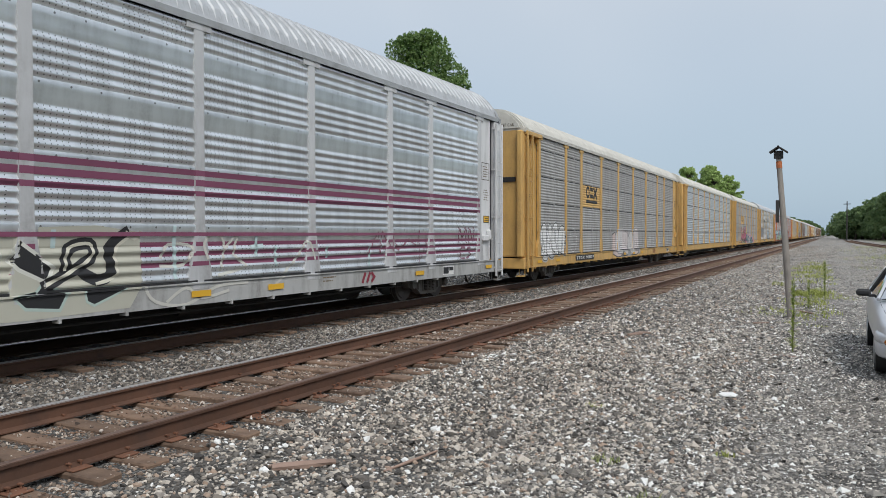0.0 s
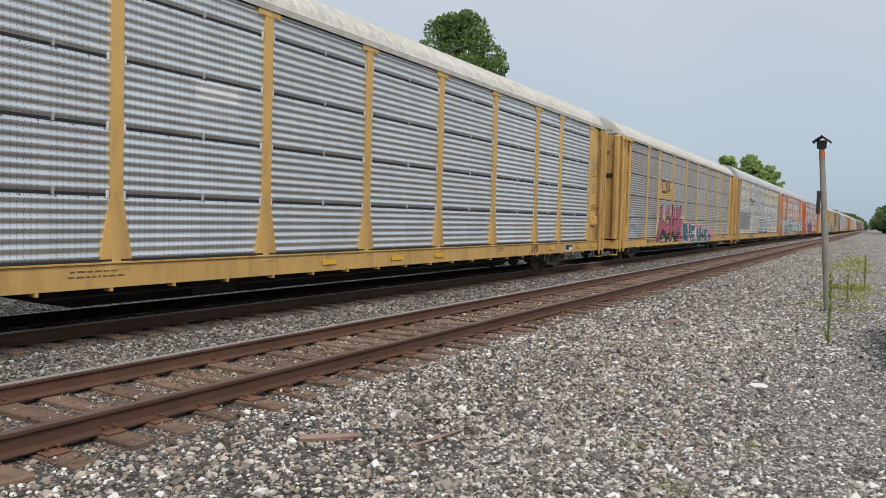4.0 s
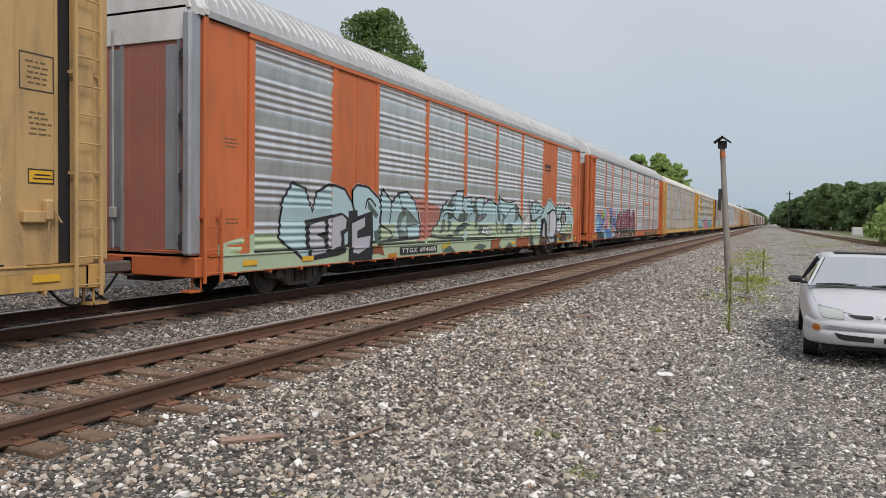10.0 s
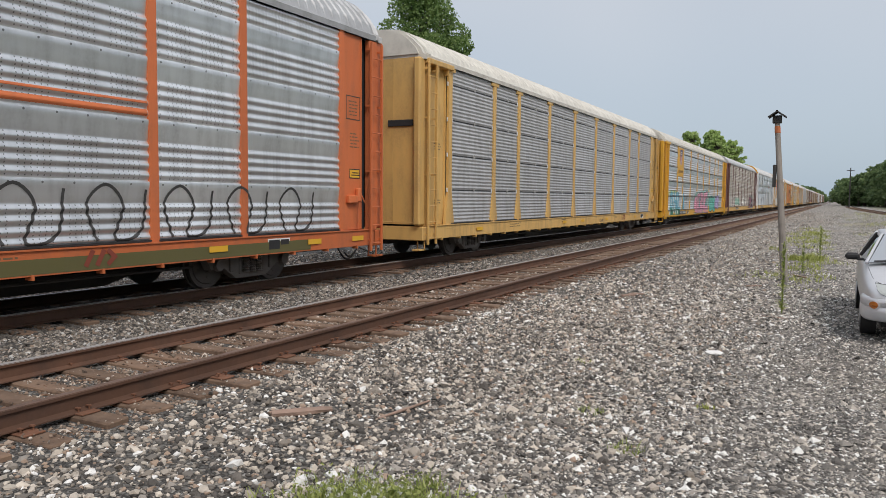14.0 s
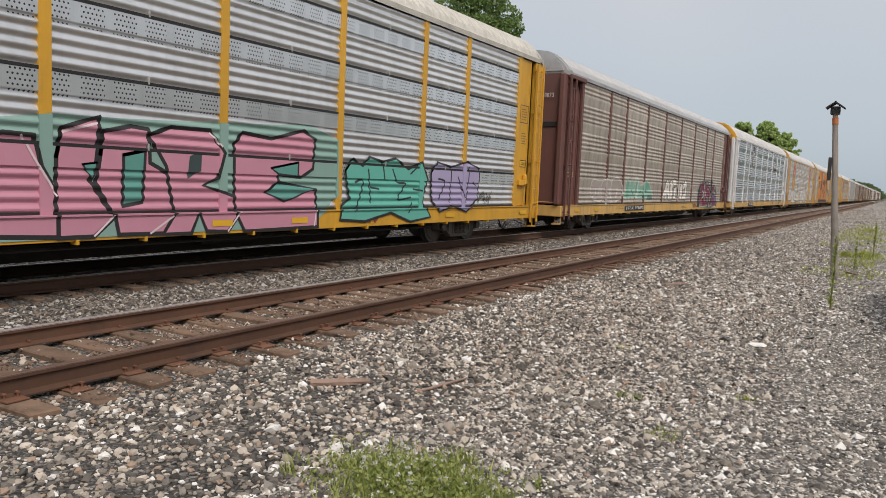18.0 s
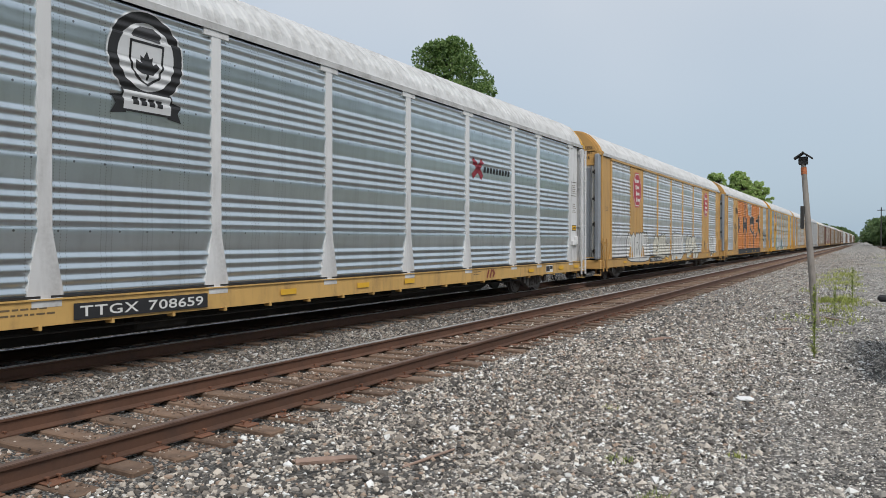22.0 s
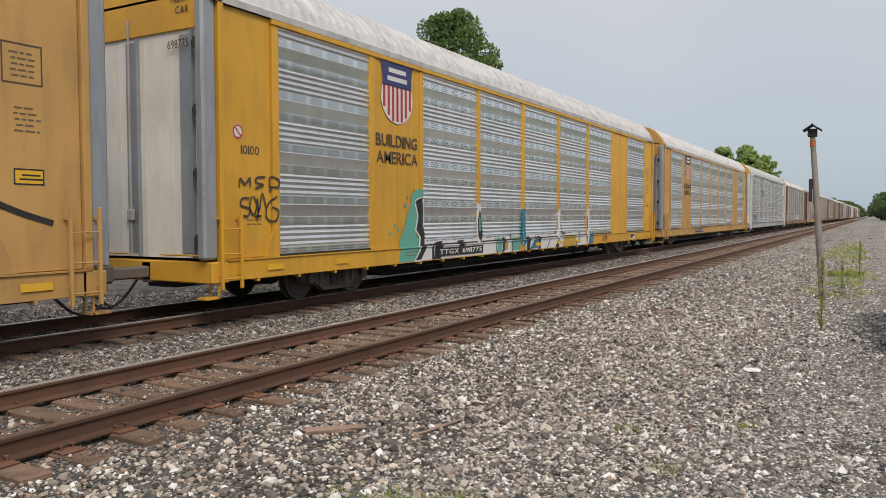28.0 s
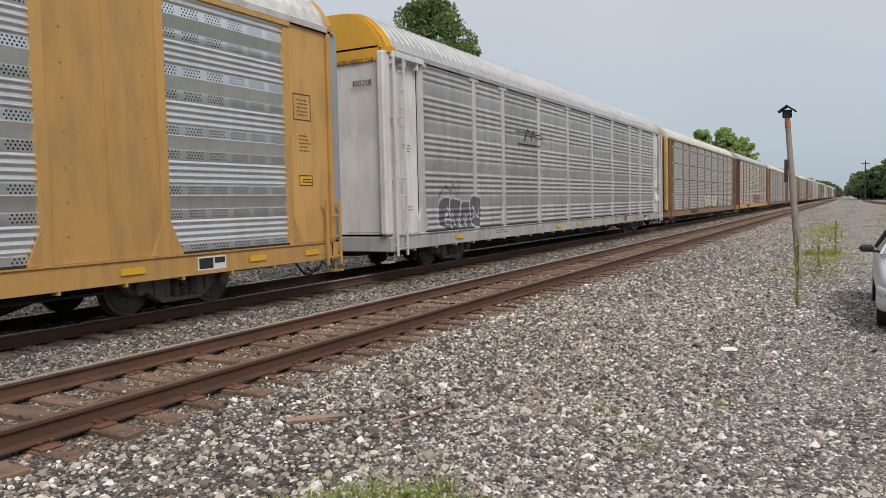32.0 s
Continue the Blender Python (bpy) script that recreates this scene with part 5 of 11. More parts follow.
def emblem_x(n, u, color):
    """A maker's mark on the sill, as plain shapes."""
    lay(n, "sill_emblem", stroke([(u + 0.03, 0.67), (u + 0.13, 0.85)], 0.075) + stroke([(u + 0.21, 0.67), (u + 0.31, 0.85)], 0.075) + stroke([(u + 0.39, 0.85), (u + 0.49, 0.76), (u + 0.39, 0.67)], 0.07), paint(*color), 0.0125, "dark red plain emblem on the sill")


def shield(n, u, zb, w, h):
    """A shield emblem: a blue field over red and white bars."""
    def half(t):
        return 0.5 * (1.0 if t > 0.42 else math.sqrt(max(0, 1 - ((0.42 - t) / 0.42) ** 2))) * (1 - 0.10 * math.sin(math.pi * min(1, max(0, (t - 0.45) / 0.5)))) + (0.03 if t > 0.93 else 0)
    N = 24
    right = [(u + w * half(k / N), zb + h * k / N) for k in range(N + 1)]
    left = [(2 * u - a, b) for a, b in right]
    pts = right + left
    fs = [(i, i + 1, N + 2 + i, N + 1 + i) for i in range(N)]
    lay(n, "shield", [(pts, fs)], paint(0.72, 0.70, 0.67), 0.006, "red, white and blue shield emblem")
    cutz = zb + h * 0.60
    k0 = int(N * 0.60)
    lay(n, "shield_field", [(pts, [(i, i + 1, N + 2 + i, N + 1 + i) for i in range(k0, N)])], paint(0.035, 0.045, 0.16), 0.010, "dark blue field")
    bars = []
    for j in range(-3, 4):
        c = u + w * 0.135 * j
        low = zb
        for k in range(N):
            if w * half(k / N) > abs(c - u) + 0.035 * w:
                low = zb + h * k / N
                break
        bars.append(rect(c - 0.034 * w, c + 0.034 * w, low, cutz))
    for bar in bars:
        lay(n, "shield_bar", [bar], paint(0.42, 0.035, 0.05), 0.010, "red upright bar")
    for half_w, low in ((0.27, 0.80), (0.31, 0.67)):
        lay(n, "shield_word", [rect(u - half_w * w, u + half_w * w, zb + h * low, zb + h * (low + 0.07))], paint(0.7, 0.69, 0.67), 0.013)


def octagon(n, u, z, w, h, mini=False):
    k = 0.29
    def pts(s):
        a, b = w / 2 * s, h / 2 * s
        return [(u - a, z - b + k * h * s), (u - a + k * w * s, z - b), (u + a - k * w * s, z - b), (u + a, z - b + k * h * s), (u + a, z + b - k * h * s), (u + a - k * w * s, z + b), (u - a + k * w * s, z + b), (u - a, z + b - k * h * s)]
    f = [tuple(range(8))]
    lay(n, "sign_border", [(pts(1.0), f)], paint(0.45, 0.035, 0.06), 0.005)
    lay(n, "sign_line", [(pts(0.94), f)], paint(0.68, 0.64, 0.60), 0.008)
    lay(n, "sign", [(pts(0.88), f)], paint(0.43, 0.04, 0.06), 0.011, "red octagonal emblem")
    for j in range(4):
        zz = z + h * (0.26 - 0.18 * j)
        for bar in (rect(u - 0.28 * w + 0.05 * j * w, u - 0.16 * w + 0.05 * j * w, zz - 0.07 * h, zz + 0.06 * h), rect(u - 0.13 * w + 0.05 * j * w, u + (0.16 + 0.05 * j) * w, zz - 0.05 * h, zz + 0.03 * h)):
            lay(n, "sign_word", [bar], paint(0.70, 0.67, 0.63), 0.014)


YELLOW_R = (0.74, 0.42, 0.03)
for n in range(0, 16):
    for j, u in enumerate((-12.4, -10.5, -2.9, -0.6, 1.2, 3.0, 8.3, 10.9, 12.4)):
        if (j * 7 + n * 3) % 4 != 1:
            lay(n, "reflector", [rect(u, u + 0.42, 0.70, 0.80)], paint(*YELLOW_R), 0.0240, "yellow reflective strip")
    data_plate(n, 9.75 if n not in (8,) else -5.6)
    emblem_x(n, {2: 6.9, 5: 5.2, 8: 5.1, 9: 4.8, 10: 5.4, 11: 3.6}.get(n, 6.0), (0.23, 0.05, 0.03) if n else (0.25, 0.03, 0.05))
    ink = (0.60, 0.57, 0.52) if n in (9,) else STENCIL
    lay(n, "placard", frame_rect(12.28, 12.80, 3.25, 3.75, 0.02), paint(*ink), 0.004, "stencilled placard frame")
    fine_print(n, 12.37, 3.62, 0.40, 5, ink)
    if n != 9:
        lay(n, "notice", [rect(12.40, 12.79, 2.02, 2.22)], paint(*YELLOW_R), 0.003, "yellow notice plate")
        lay(n, "notice_print", frame_rect(12.40, 12.79, 2.02, 2.22, 0.018) + [rect(12.50, 12.74, 2.13, 2.15), rect(12.47, 12.77, 2.08, 2.10)], paint(*BLACK), 0.006)
    fine_print(n, 12.40, 2.95, 0.38, 5, ink)
    fine_print(n, -12.80, 1.55, 0.4, 2, ink)
    if n != 13:
        fine_print(n, -12.85, 3.0, 0.45, 3, ink)
    fine_print(n, -8.0, 0.80, 0.9, 2)
    fine_print(n, 4.6, 0.82, 0.5, 2)

# car 0: maroon stripes, bubble graffiti
for zz, ww in ((2.61, 0.09), (2.45, 0.10), (2.29, 0.08), (1.66, 0.06), (1.50, 0.07), (1.35, 0.07), (1.19, 0.07)):
    lay(0, "stripe", [rect(-12.1, 12.1, zz, zz + ww)], paint(0.22, 0.065, 0.12), 0.0015, "faded maroon stripe")
brush(0, [[(10.78, 1.46), (10.8, 1.86), (11.0, 1.6), (11.2, 1.86), (11.24, 1.46)], [(11.4, 1.46), (11.42, 1.85), (11.68, 1.5), (11.72, 1.88)]], 0.05, (0.20, 0.09, 0.13), "dark purple sprayed tag")
brush(0, [[(11.15, 1.32), (10.9, 1.3), (10.9, 1.05), (11.15, 1.04)], [(11.5, 1.32), (11.28, 1.28), (11.5, 1.12), (11.26, 1.03)]], 0.05, (0.20, 0.09, 0.13), "dark purple sprayed tag")
scrawl(0, 6.3, 9.0, 1.2, 1.75, (0.24, 0.10, 0.14), 0.035, 11, 6)

# car 1: emblem panel, white bubble letters
lay(1, "sign_panel", [rect(-7.15, -4.46, PANEL_Z0 + 2 * MODULE + 0.02, PANEL_Z0 + 3 * MODULE - 0.03)], M_YELLOW, 0.004, "yellow painted panel")
lay(1, "emblem", [ring(-6.35, 3.40, 0.13, 0.25), rect(-6.02, -5.62, 3.46, 3.62), rect(-6.02, -5.62, 3.18, 3.34)] + stroke([(-5.5, 3.2), (-5.05, 3.6)], 0.14) + stroke([(-5.5, 3.6), (-5.05, 3.2)], 0.14) + [rect(-6.6, -4.95, 2.96, 3.08)], paint(*BLACK), 0.007, "black emblem shapes")
board(1, "TTGX 961579", -8.2, -5.66)
throwup(1, 4, -12.0, -9.35, 0.96, 2.0, ((0.72, 0.72, 0.71),), (0.05, 0.05, 0.05), "worn white bubble letter", 2, 0.035, (0.50, 0.50, 0.49), 0.2, 3)
lay(1, "graffiti_bubble", [ring(-8.3, 1.45, 0.42, 0.46)] + stroke([(-8.7, 1.6), (-7.9, 1.65)], 0.04) + stroke([(-8.6, 1.3), (-8.0, 1.3)], 0.04), paint(0.52, 0.51, 0.50), 0.009, "white round scrawl")
throwup(1, 4, -1.8, 2.6, 0.72, 1.85, ((0.62, 0.60, 0.59), (0.62, 0.56, 0.55)), (0.26, 0.24, 0.24), "faded pink and white graffiti letter", 5, 0.04, (0.55, 0.54, 0.53), 0.22, 2)
# car 2
lay(2, "white_mark", [rect(-5.9, -5.0, 3.35, 3.62), rect(-5.9, -5.0, 3.15, 3.22)], paint(0.66, 0.66, 0.66), 0.006, "small white printed mark")
# car 3
lay(3, "sign_panel", [rect(-7.15, -4.46, PANEL_Z0 + 2 * MODULE + 0.02, PANEL_Z0 + 3 * MODULE - 0.03)], M_YELLOW, 0.004, "yellow painted panel")
lay(3, "emblem", stroke([(-6.0, 3.66), (-6.5, 3.66), (-6.56, 3.60), (-6.56, 3.20), (-6.5, 3.12), (-5.78, 3.12), (-5.72, 3.20), (-5.72, 3.62), (-5.62, 3.66), (-5.22, 3.16), (-5.12, 3.20), (-5.12, 3.68)], 0.10), paint(0.03, 0.022, 0.02), 0.007, "dark winding emblem line")
lay(3, "number", word("710911", -8.75, -7.85, 0.72, 0.84, 0.008), paint(*STENCIL), 0.004)
lay(3, "mark_bar", [rect(-9.18, -8.88, 0.72, 0.84)], paint(*STENCIL), 0.004)
scrawl(3, 4.6, 6.3, 1.0, 1.8, (0.56, 0.50, 0.54), 0.03, 22, 9)
lay(3, "graffiti_cloud", [disc(-11.35, 1.75, 0.42), rect(-12.0, -10.7, 0.95, 1.55), disc(-10.75, 1.40, 0.30)], paint(0.36, 0.40, 0.46), 0.005, "faded pale blue bubble shape")
scrawl(3, -8.3, -7.7, 1.85, 2.15, (0.05, 0.05, 0.05), 0.02, 21, 6)
# car 4
lay(4, "emblem", stroke([(-7.1, 3.55), (-6.2, 3.85)], 0.10) + stroke([(-7.0, 3.42), (-6.1, 3.72)], 0.10) + [rect(-5.8, -5.45, 3.45, 3.75), rect(-5.35, -4.95, 3.45, 3.75), rect(-6.9, -4.8, 3.26, 3.34)], paint(*BLACK), 0.006, "black emblem shapes")
board(4, "TTGX 707148", -7.5, -4.8)
lay(4, "number", word("10452", -13.25, -12.75, 2.22, 2.36, 0.012), paint(*STENCIL), 0.004)
scrawl(4, 4.0, 4.6, 1.65, 1.95, BLACK, 0.022, 31, 5)
scrawl(4, 5.9, 7.1, 1.05, 1.45, BLACK, 0.022, 32, 9)
lay(4, "grey_patch", [rect(-12.05, -6.6, 1.3, 2.6)], paint(0.22, 0.225, 0.235), 0.0025, "grey overpainted patch")
# car 5
board(5, "TTGX 694685", -6.05, -3.7)
lay(5, "emblem", [rect(7.3, 8.35, 3.72, 3.76)] + stroke([(7.3, 3.84), (7.5, 3.98)], 0.05) + [rect(7.5, 7.72, 3.84, 3.98), rect(7.78, 8.0, 3.84, 3.98), rect(8.06, 8.3, 3.84, 3.98)], paint(*BLACK), 0.004, "small black emblem shapes")
# car 6
lay(6, "number", word("302268", -6.45, -5.55, 0.68, 0.86, 0.02), paint(0.45, 0.10, 0.06), 0.0270)
lay(6, "mark_bar", [rect(-7.35, -7.15, 0.68, 0.86), rect(-7.1, -6.95, 0.68, 0.86), rect(-6.9, -6.72, 0.68, 0.86), rect(-6.68, -6.55, 0.68, 0.86)], paint(0.60, 0.62, 0.64), 0.0270)
for k in range(5):
    u = 4.9 + 1.35 * k
    lay(6, "graffiti_line", stroke(curve([(u, 1.0), (u - 0.15, 1.5), (u + 0.15, 1.78), (u + 0.45, 1.5), (u + 0.3, 1.0), (u + 0.75, 1.1), (u + 0.85, 1.7)], 5), 0.045), paint(0.045, 0.045, 0.045), 0.006, "thin black outline letters")
lay(6, "graffiti_ground", [rect(4.6, 11.0, 0.60, 0.80)], paint(0.11, 0.10, 0.035), 0.004, "olive sprayed ground")
lay(6, "stripe", [rect(4.5, 7.15, 2.80, 2.90)], M_ORANGE, 0.005, "orange stripe")
lay(6, "stripe", [rect(4.5, 7.15, 2.98, 3.02)], M_ORANGE, 0.005, "orange stripe")
lay(6, "number", word("12768", -13.1, -12.7, 2.35, 2.50, 0.012), paint(*BLACK), 0.004)
# car 7
fine_print(7, -3.0, 0.84, 0.6, 2, BLACK)
lay(7, "stamp", word("BSH17", 2.1, 2.7, 0.64, 0.76, 0.01), paint(*STENCIL), 0.004)
# car 8
bm = bmesh.new()
box(bm, FACE + 0.02, PLATE, -9.11, -7.34, 3.12, 4.95, None, 0.006)
part("sign_panel", bm, M_UPYELLOW, cars[8], "plain yellow sheet")
shield(8, -8.2, 3.85, 0.78, 0.98)
lay(8, "slogan", word("BUILDING AMERICA", -9.05, -7.4, 3.36, 3.52, 0.015), paint(*STENCIL), 0.016, "dark slogan lettering")
board(8, "TTGX 980605", -8.55, -6.2, 0.66, 0.88)
for k in range(4):
    scrawl(8, 10.0, 10.7, 1.02 + 0.0 * k, 1.25, (0.10, 0.10, 0.10), 0.02, 33 + k, 3)
scrawl(8, 2.9, 3.7, 1.1, 1.9, BLACK, 0.02, 41, 7)
# car 9
board(9, "TTGX 978873", -7.0, -4.4)
throwup(9, 3, -10.6, -7.4, 1.0, 1.80, [(0.42, 0.37, 0.34)], (0.62, 0.61, 0.59), "white outlined graffiti", 34)
lay(9, "stamp", word("BSH 22A", 2.3, 2.9, 0.66, 0.76, 0.01), paint(*STENCIL), 0.004)
lay(9, "plate_bar", frame_rect(-12.95, -12.4, 1.85, 1.99, 0.025), paint(0.60, 0.50, 0.25), 0.004)
lay(9, "number", word("2222", -12.85, -12.45, 2.08, 2.20, 0.01), paint(0.5, 0.48, 0.46), 0.004)
# car 10
PALE_P = (0.66, 0.67, 0.68)
lay(10, "emblem_disc", [disc(-5.67, 4.32, 0.50, 32)], paint(*PALE_P), 0.0045, "white emblem disc")
lay(10, "emblem_ring", [ring(-5.67, 4.32, 0.49, 0.645, 32)], paint(*BLACK), 0.006, "round black emblem ring")
lay(10, "emblem_rim", [ring(-5.67, 4.32, 0.645, 0.672, 32)], paint(*PALE_P), 0.006)
lay(10, "emblem_shield", stroke([(-5.95, 4.52), (-5.95, 4.22), (-5.87, 4.04), (-5.67, 3.92), (-5.47, 4.04), (-5.39, 4.22), (-5.39, 4.52), (-5.95, 4.52), (-5.95, 4.22)], 0.035), paint(*BLACK), 0.008, "black shield outline")
leaf = [(0, 0.20), (0.05, 0.10), (0.10, 0.13), (0.09, 0.02), (0.16, 0.06), (0.19, 0.0), (0.16, -0.06), (0.09, -0.12), (0.02, -0.12), (0.015, -0.2)]
leaf += [(-a, b) for a, b in reversed(leaf[1:])]
tris = tessellate_polygon([[Vector((a, b, 0)) for a, b in leaf]])
lay(10, "emblem_leaf", [([(-5.67 + a * 1.1, 4.20 + b * 1.05) for a, b in leaf], [tuple(t) for t in tris])], paint(*BLACK), 0.009, "black leaf shape")
lay(10, "emblem_crest", [([(-5.93, 4.58), (-5.45, 4.56), (-5.42, 4.66), (-5.55, 4.76), (-5.78, 4.75), (-5.9, 4.68)], [(0, 1, 2, 3, 4, 5)])], paint(0.06, 0.06, 0.065), 0.008, "dark crest shape")
for side in (-1, 1):
    tail = [(0.36, 3.74), (0.62, 3.70), (0.54, 3.58), (0.62, 3.44), (0.36, 3.48)]
    lay(10, "emblem_tail", [([(-5.67 + side * a, b) for a, b in tail], [(0, 1, 2, 4), (2, 3, 4)])], paint(*BLACK), 0.0105, "black ribbon tail")
lay(10, "emblem_ribbon", [rect(-6.11, -5.23, 3.50, 3.83)], paint(*BLACK), 0.012)
lay(10, "emblem_ribbon_face", [rect(-6.08, -5.26, 3.53, 3.80)], paint(*PALE_P), 0.014)
lay(10, "emblem_bar", [rect(-5.93 + 0.14 * k, -5.83 + 0.14 * k, 3.61, 3.72) for k in range(4)], paint(*BLACK), 0.016, "plain black blocks")
board(10, "TTGX 708659", -6.9, -4.6, 0.62, 0.84)
lay(10, "logo_cross", stroke([(4.72, 3.40), (5.22, 3.80)], 0.16) + stroke([(4.72, 3.80), (5.22, 3.40)], 0.16), paint(0.30, 0.03, 0.05), 0.006, "dark red crossed strokes")
lay(10, "logo_bar", [rect(5.30 + 0.195 * k, 5.43 + 0.195 * k, 3.52, 3.68) for k in range(9)], paint(*BLACK), 0.006, "black plain blocks")
lay(10, "panel_sign", [rect(11.0, 11.35, 0.66, 0.82)], paint(*YELLOW_R), 0.006)
# car 11
octagon(11, -8.22, 3.95, 1.35, 1.55)
octagon(11, 8.25, 3.95, 1.35, 1.55)
board(11, "TTGX 696342", -6.1, -3.62)
scrawl(11, 3.2, 4.3, 2.0, 2.3, (0.12, 0.12, 0.12), 0.018, 61, 6)
scrawl(11, 7.6, 8.1, 1.4, 1.7, BLACK, 0.03, 62, 4)
# car 12
lay(12, "emblem", [ring(-8.1, 4.05, 0.14, 0.26), rect(-7.75, -7.5, 3.82, 4.28)] + stroke([(-7.45, 3.85), (-7.1, 4.25)], 0.12), paint(*BLACK), 0.004, "black emblem shapes")
# car 13
shield(13, -8.25, 3.62, 1.25, 1.36)
lay(13, "slogan", word("BUILDING", -9.08, -7.42, 3.12, 3.38, 0.02), paint(*STENCIL), 0.006, "dark slogan lettering")
lay(13, "slogan", word("AMERICA", -9.06, -7.40, 2.76, 3.02, 0.006), paint(*STENCIL), 0.006, "dark slogan lettering")
board(13, "TTGX 698775", -6.6, -4.2)
lay(13, "number", word("10100", -12.92, -12.48, 2.66, 2.81, 0.012), paint(*STENCIL), 0.004)
lay(13, "warning_disc", [disc(-12.98, 3.02, 0.12)], paint(0.66, 0.62, 0.58), 0.006, "pale round warning sign")
lay(13, "warning_ring", [ring(-12.98, 3.02, 0.09, 0.115)], paint(0.45, 0.04, 0.04), 0.009)
lay(13, "warning_bar", stroke([(-13.04, 3.08), (-12.92, 2.96)], 0.025), paint(0.45, 0.04, 0.04), 0.009)
# car 14
shield(14, -8.1, 3.62, 1.25, 1.38)
lay(14, "slogan", word("BUILDING", -8.93, -7.30, 3.12, 3.38, 0.02), paint(*STENCIL), 0.006, "dark slogan lettering")
lay(14, "slogan", word("AMERICA", -8.91, -7.28, 2.76, 3.02, 0.006), paint(*STENCIL), 0.006, "dark slogan lettering")
board(14, "TTGX 821943", -6.1, -3.85)
# car 15
lay(15, "emblem", stroke([(-6.3, 3.80), (-4.1, 3.80)], 0.04) + stroke([(-5.6, 3.55), (-5.3, 3.92)], 0.08) + stroke([(-5.2, 3.9), (-5.0, 3.6), (-4.8, 3.9), (-4.6, 3.6)], 0.07) + [rect(-4.5, -4.0, 3.66, 3.70), rect(-6.1, -4.3, 3.40, 3.46)], paint(*BLACK), 0.006, "thin black emblem lines")
throwup(15, 4, -11.3, -8.9, 0.98, 1.75, [(0.12, 0.12, 0.14)], (0.55, 0.56, 0.58), "black graffiti edged in white", 63)
scrawl(15, -11.2, -10.2, 1.85, 2.15, (0.08, 0.08, 0.08), 0.03, 91, 3)
# cars of the tail
for n in range(16, 24):
    lay(n, "number_board", [rect(-7.0, -4.6, 0.66, 0.86)], paint(*BLACK), 0.003)
    if n in (16, 17, 19, 21, 22):
        throwup(n, 5, -2.0 + n % 4, 4.0 + n % 4, 0.95, 1.8, (((0.10, 0.34, 0.30), (0.52, 0.50, 0.46), (0.40, 0.14, 0.18))[n % 3],), BLACK, "bright bubble letters", n)

# car 0: cream and black wildstyle piece
daub(0, "graffiti_ground", [(-3.04, 0.65), (-3.03, 1.6), (-2.32, 1.77), (-1.6, 1.68), (-1.31, 1.38), (-1.3, 1.78), (-0.45, 1.81), (0.28, 1.72), (0.32, 1.02), (0.06, 0.64), (-1.51, 0.61), (-2.25, 0.62)], (0.50, 0.49, 0.41), label="cream sprayed ground on the ribbed side")
daub(0, "graffiti_letter", [(-1.7, 1.37), (-1.55, 1.59), (-1.08, 1.25), (-1.21, 1.07), (-1.58, 1.25)], BLACK, ink=(0.62, 0.62, 0.56), w=0.05, label="black angular stroke edged in cream")
daub(0, "graffiti_letter", [(-2.58, 1.12), (-2.32, 1.55), (-1.88, 1.63), (-1.79, 1.4), (-2.07, 1.18), (-1.99, 0.85), (-2.46, 0.8)], BLACK, ink=(0.62, 0.62, 0.56), w=0.05, label="black angular stroke edged in cream")
daub(0, "graffiti_letter", [(-1.66, 0.9), (-1.36, 0.94), (-1.25, 1.07), (-0.92, 0.91), (-1.04, 0.7), (-1.51, 0.75)], BLACK, ink=(0.45, 0.55, 0.50), w=0.04, label="black arrow edged in mint")
daub(0, "graffiti_letter", [(-0.68, 0.95), (0.06, 0.95), (-0.22, 0.83), (-0.53, 0.72), (-0.64, 0.78)], BLACK, ink=(0.45, 0.55, 0.50), w=0.035, label="black wedge on the sill")
brush(0, [[(-0.92, 1.22), (-0.87, 1.5), (-0.55, 1.56), (-0.52, 1.39), (-0.73, 1.25), (-1.04, 1.1), (-1.23, 1.02)], [(0.04, 1.72), (-0.25, 1.49), (-0.21, 1.16), (-0.44, 1.06), (-0.67, 1.18)]], 0.16, BLACK, label="black curved letter line")
brush(0, [[(-0.92, 1.22), (-0.87, 1.5), (-0.55, 1.56), (-0.52, 1.39), (-0.73, 1.25), (-1.04, 1.1), (-1.23, 1.02)], [(0.14, 1.68), (-0.15, 1.46), (-0.12, 1.12), (-0.46, 1.01)], [(0.04, 1.72), (0.19, 1.62), (0.28, 1.72)]], 0.045, (0.62, 0.60, 0.50))
brush(0, [[(1.6, 1.3), (1.52, 1.55), (1.77, 1.69), (1.99, 1.55), (1.9, 1.1)], [(2.04, 1.48), (2.31, 1.68), (2.21, 1.35), (2.5, 1.14), (1.85, 1.02)], [(3.08, 0.69), (3.86, 1.23), (4.21, 1.56), (4.42, 1.21)], [(0.66, 1.33), (0.81, 1.53), (1.28, 1.49), (1.11, 1.22), (0.66, 1.21)], [(0.31, 0.94), (0.51, 0.69), (1.11, 0.6), (1.76, 0.84), (2.49, 0.87)], [(0.73, 0.67), (1.11, 0.86), (1.42, 0.68), (2.03, 0.76)]], 0.05, (0.58, 0.57, 0.52), label="thin cream sprayed outline")
brush(0, [[(2.77, 1.64), (2.77, 1.33)], [(2.64, 1.47), (2.94, 1.49)], [(3.28, 1.46), (3.28, 1.14)], [(4.83, 1.44), (4.83, 1.24)], [(6.39, 1.41), (6.38, 1.03)], [(6.86, 1.58), (6.86, 1.41)], [(-1.09, 1.73), (-1.09, 1.53)], [(0.92, 1.8), (0.94, 1.02)]], 0.07, (0.50, 0.62, 0.62), label="pale blue spray spark")
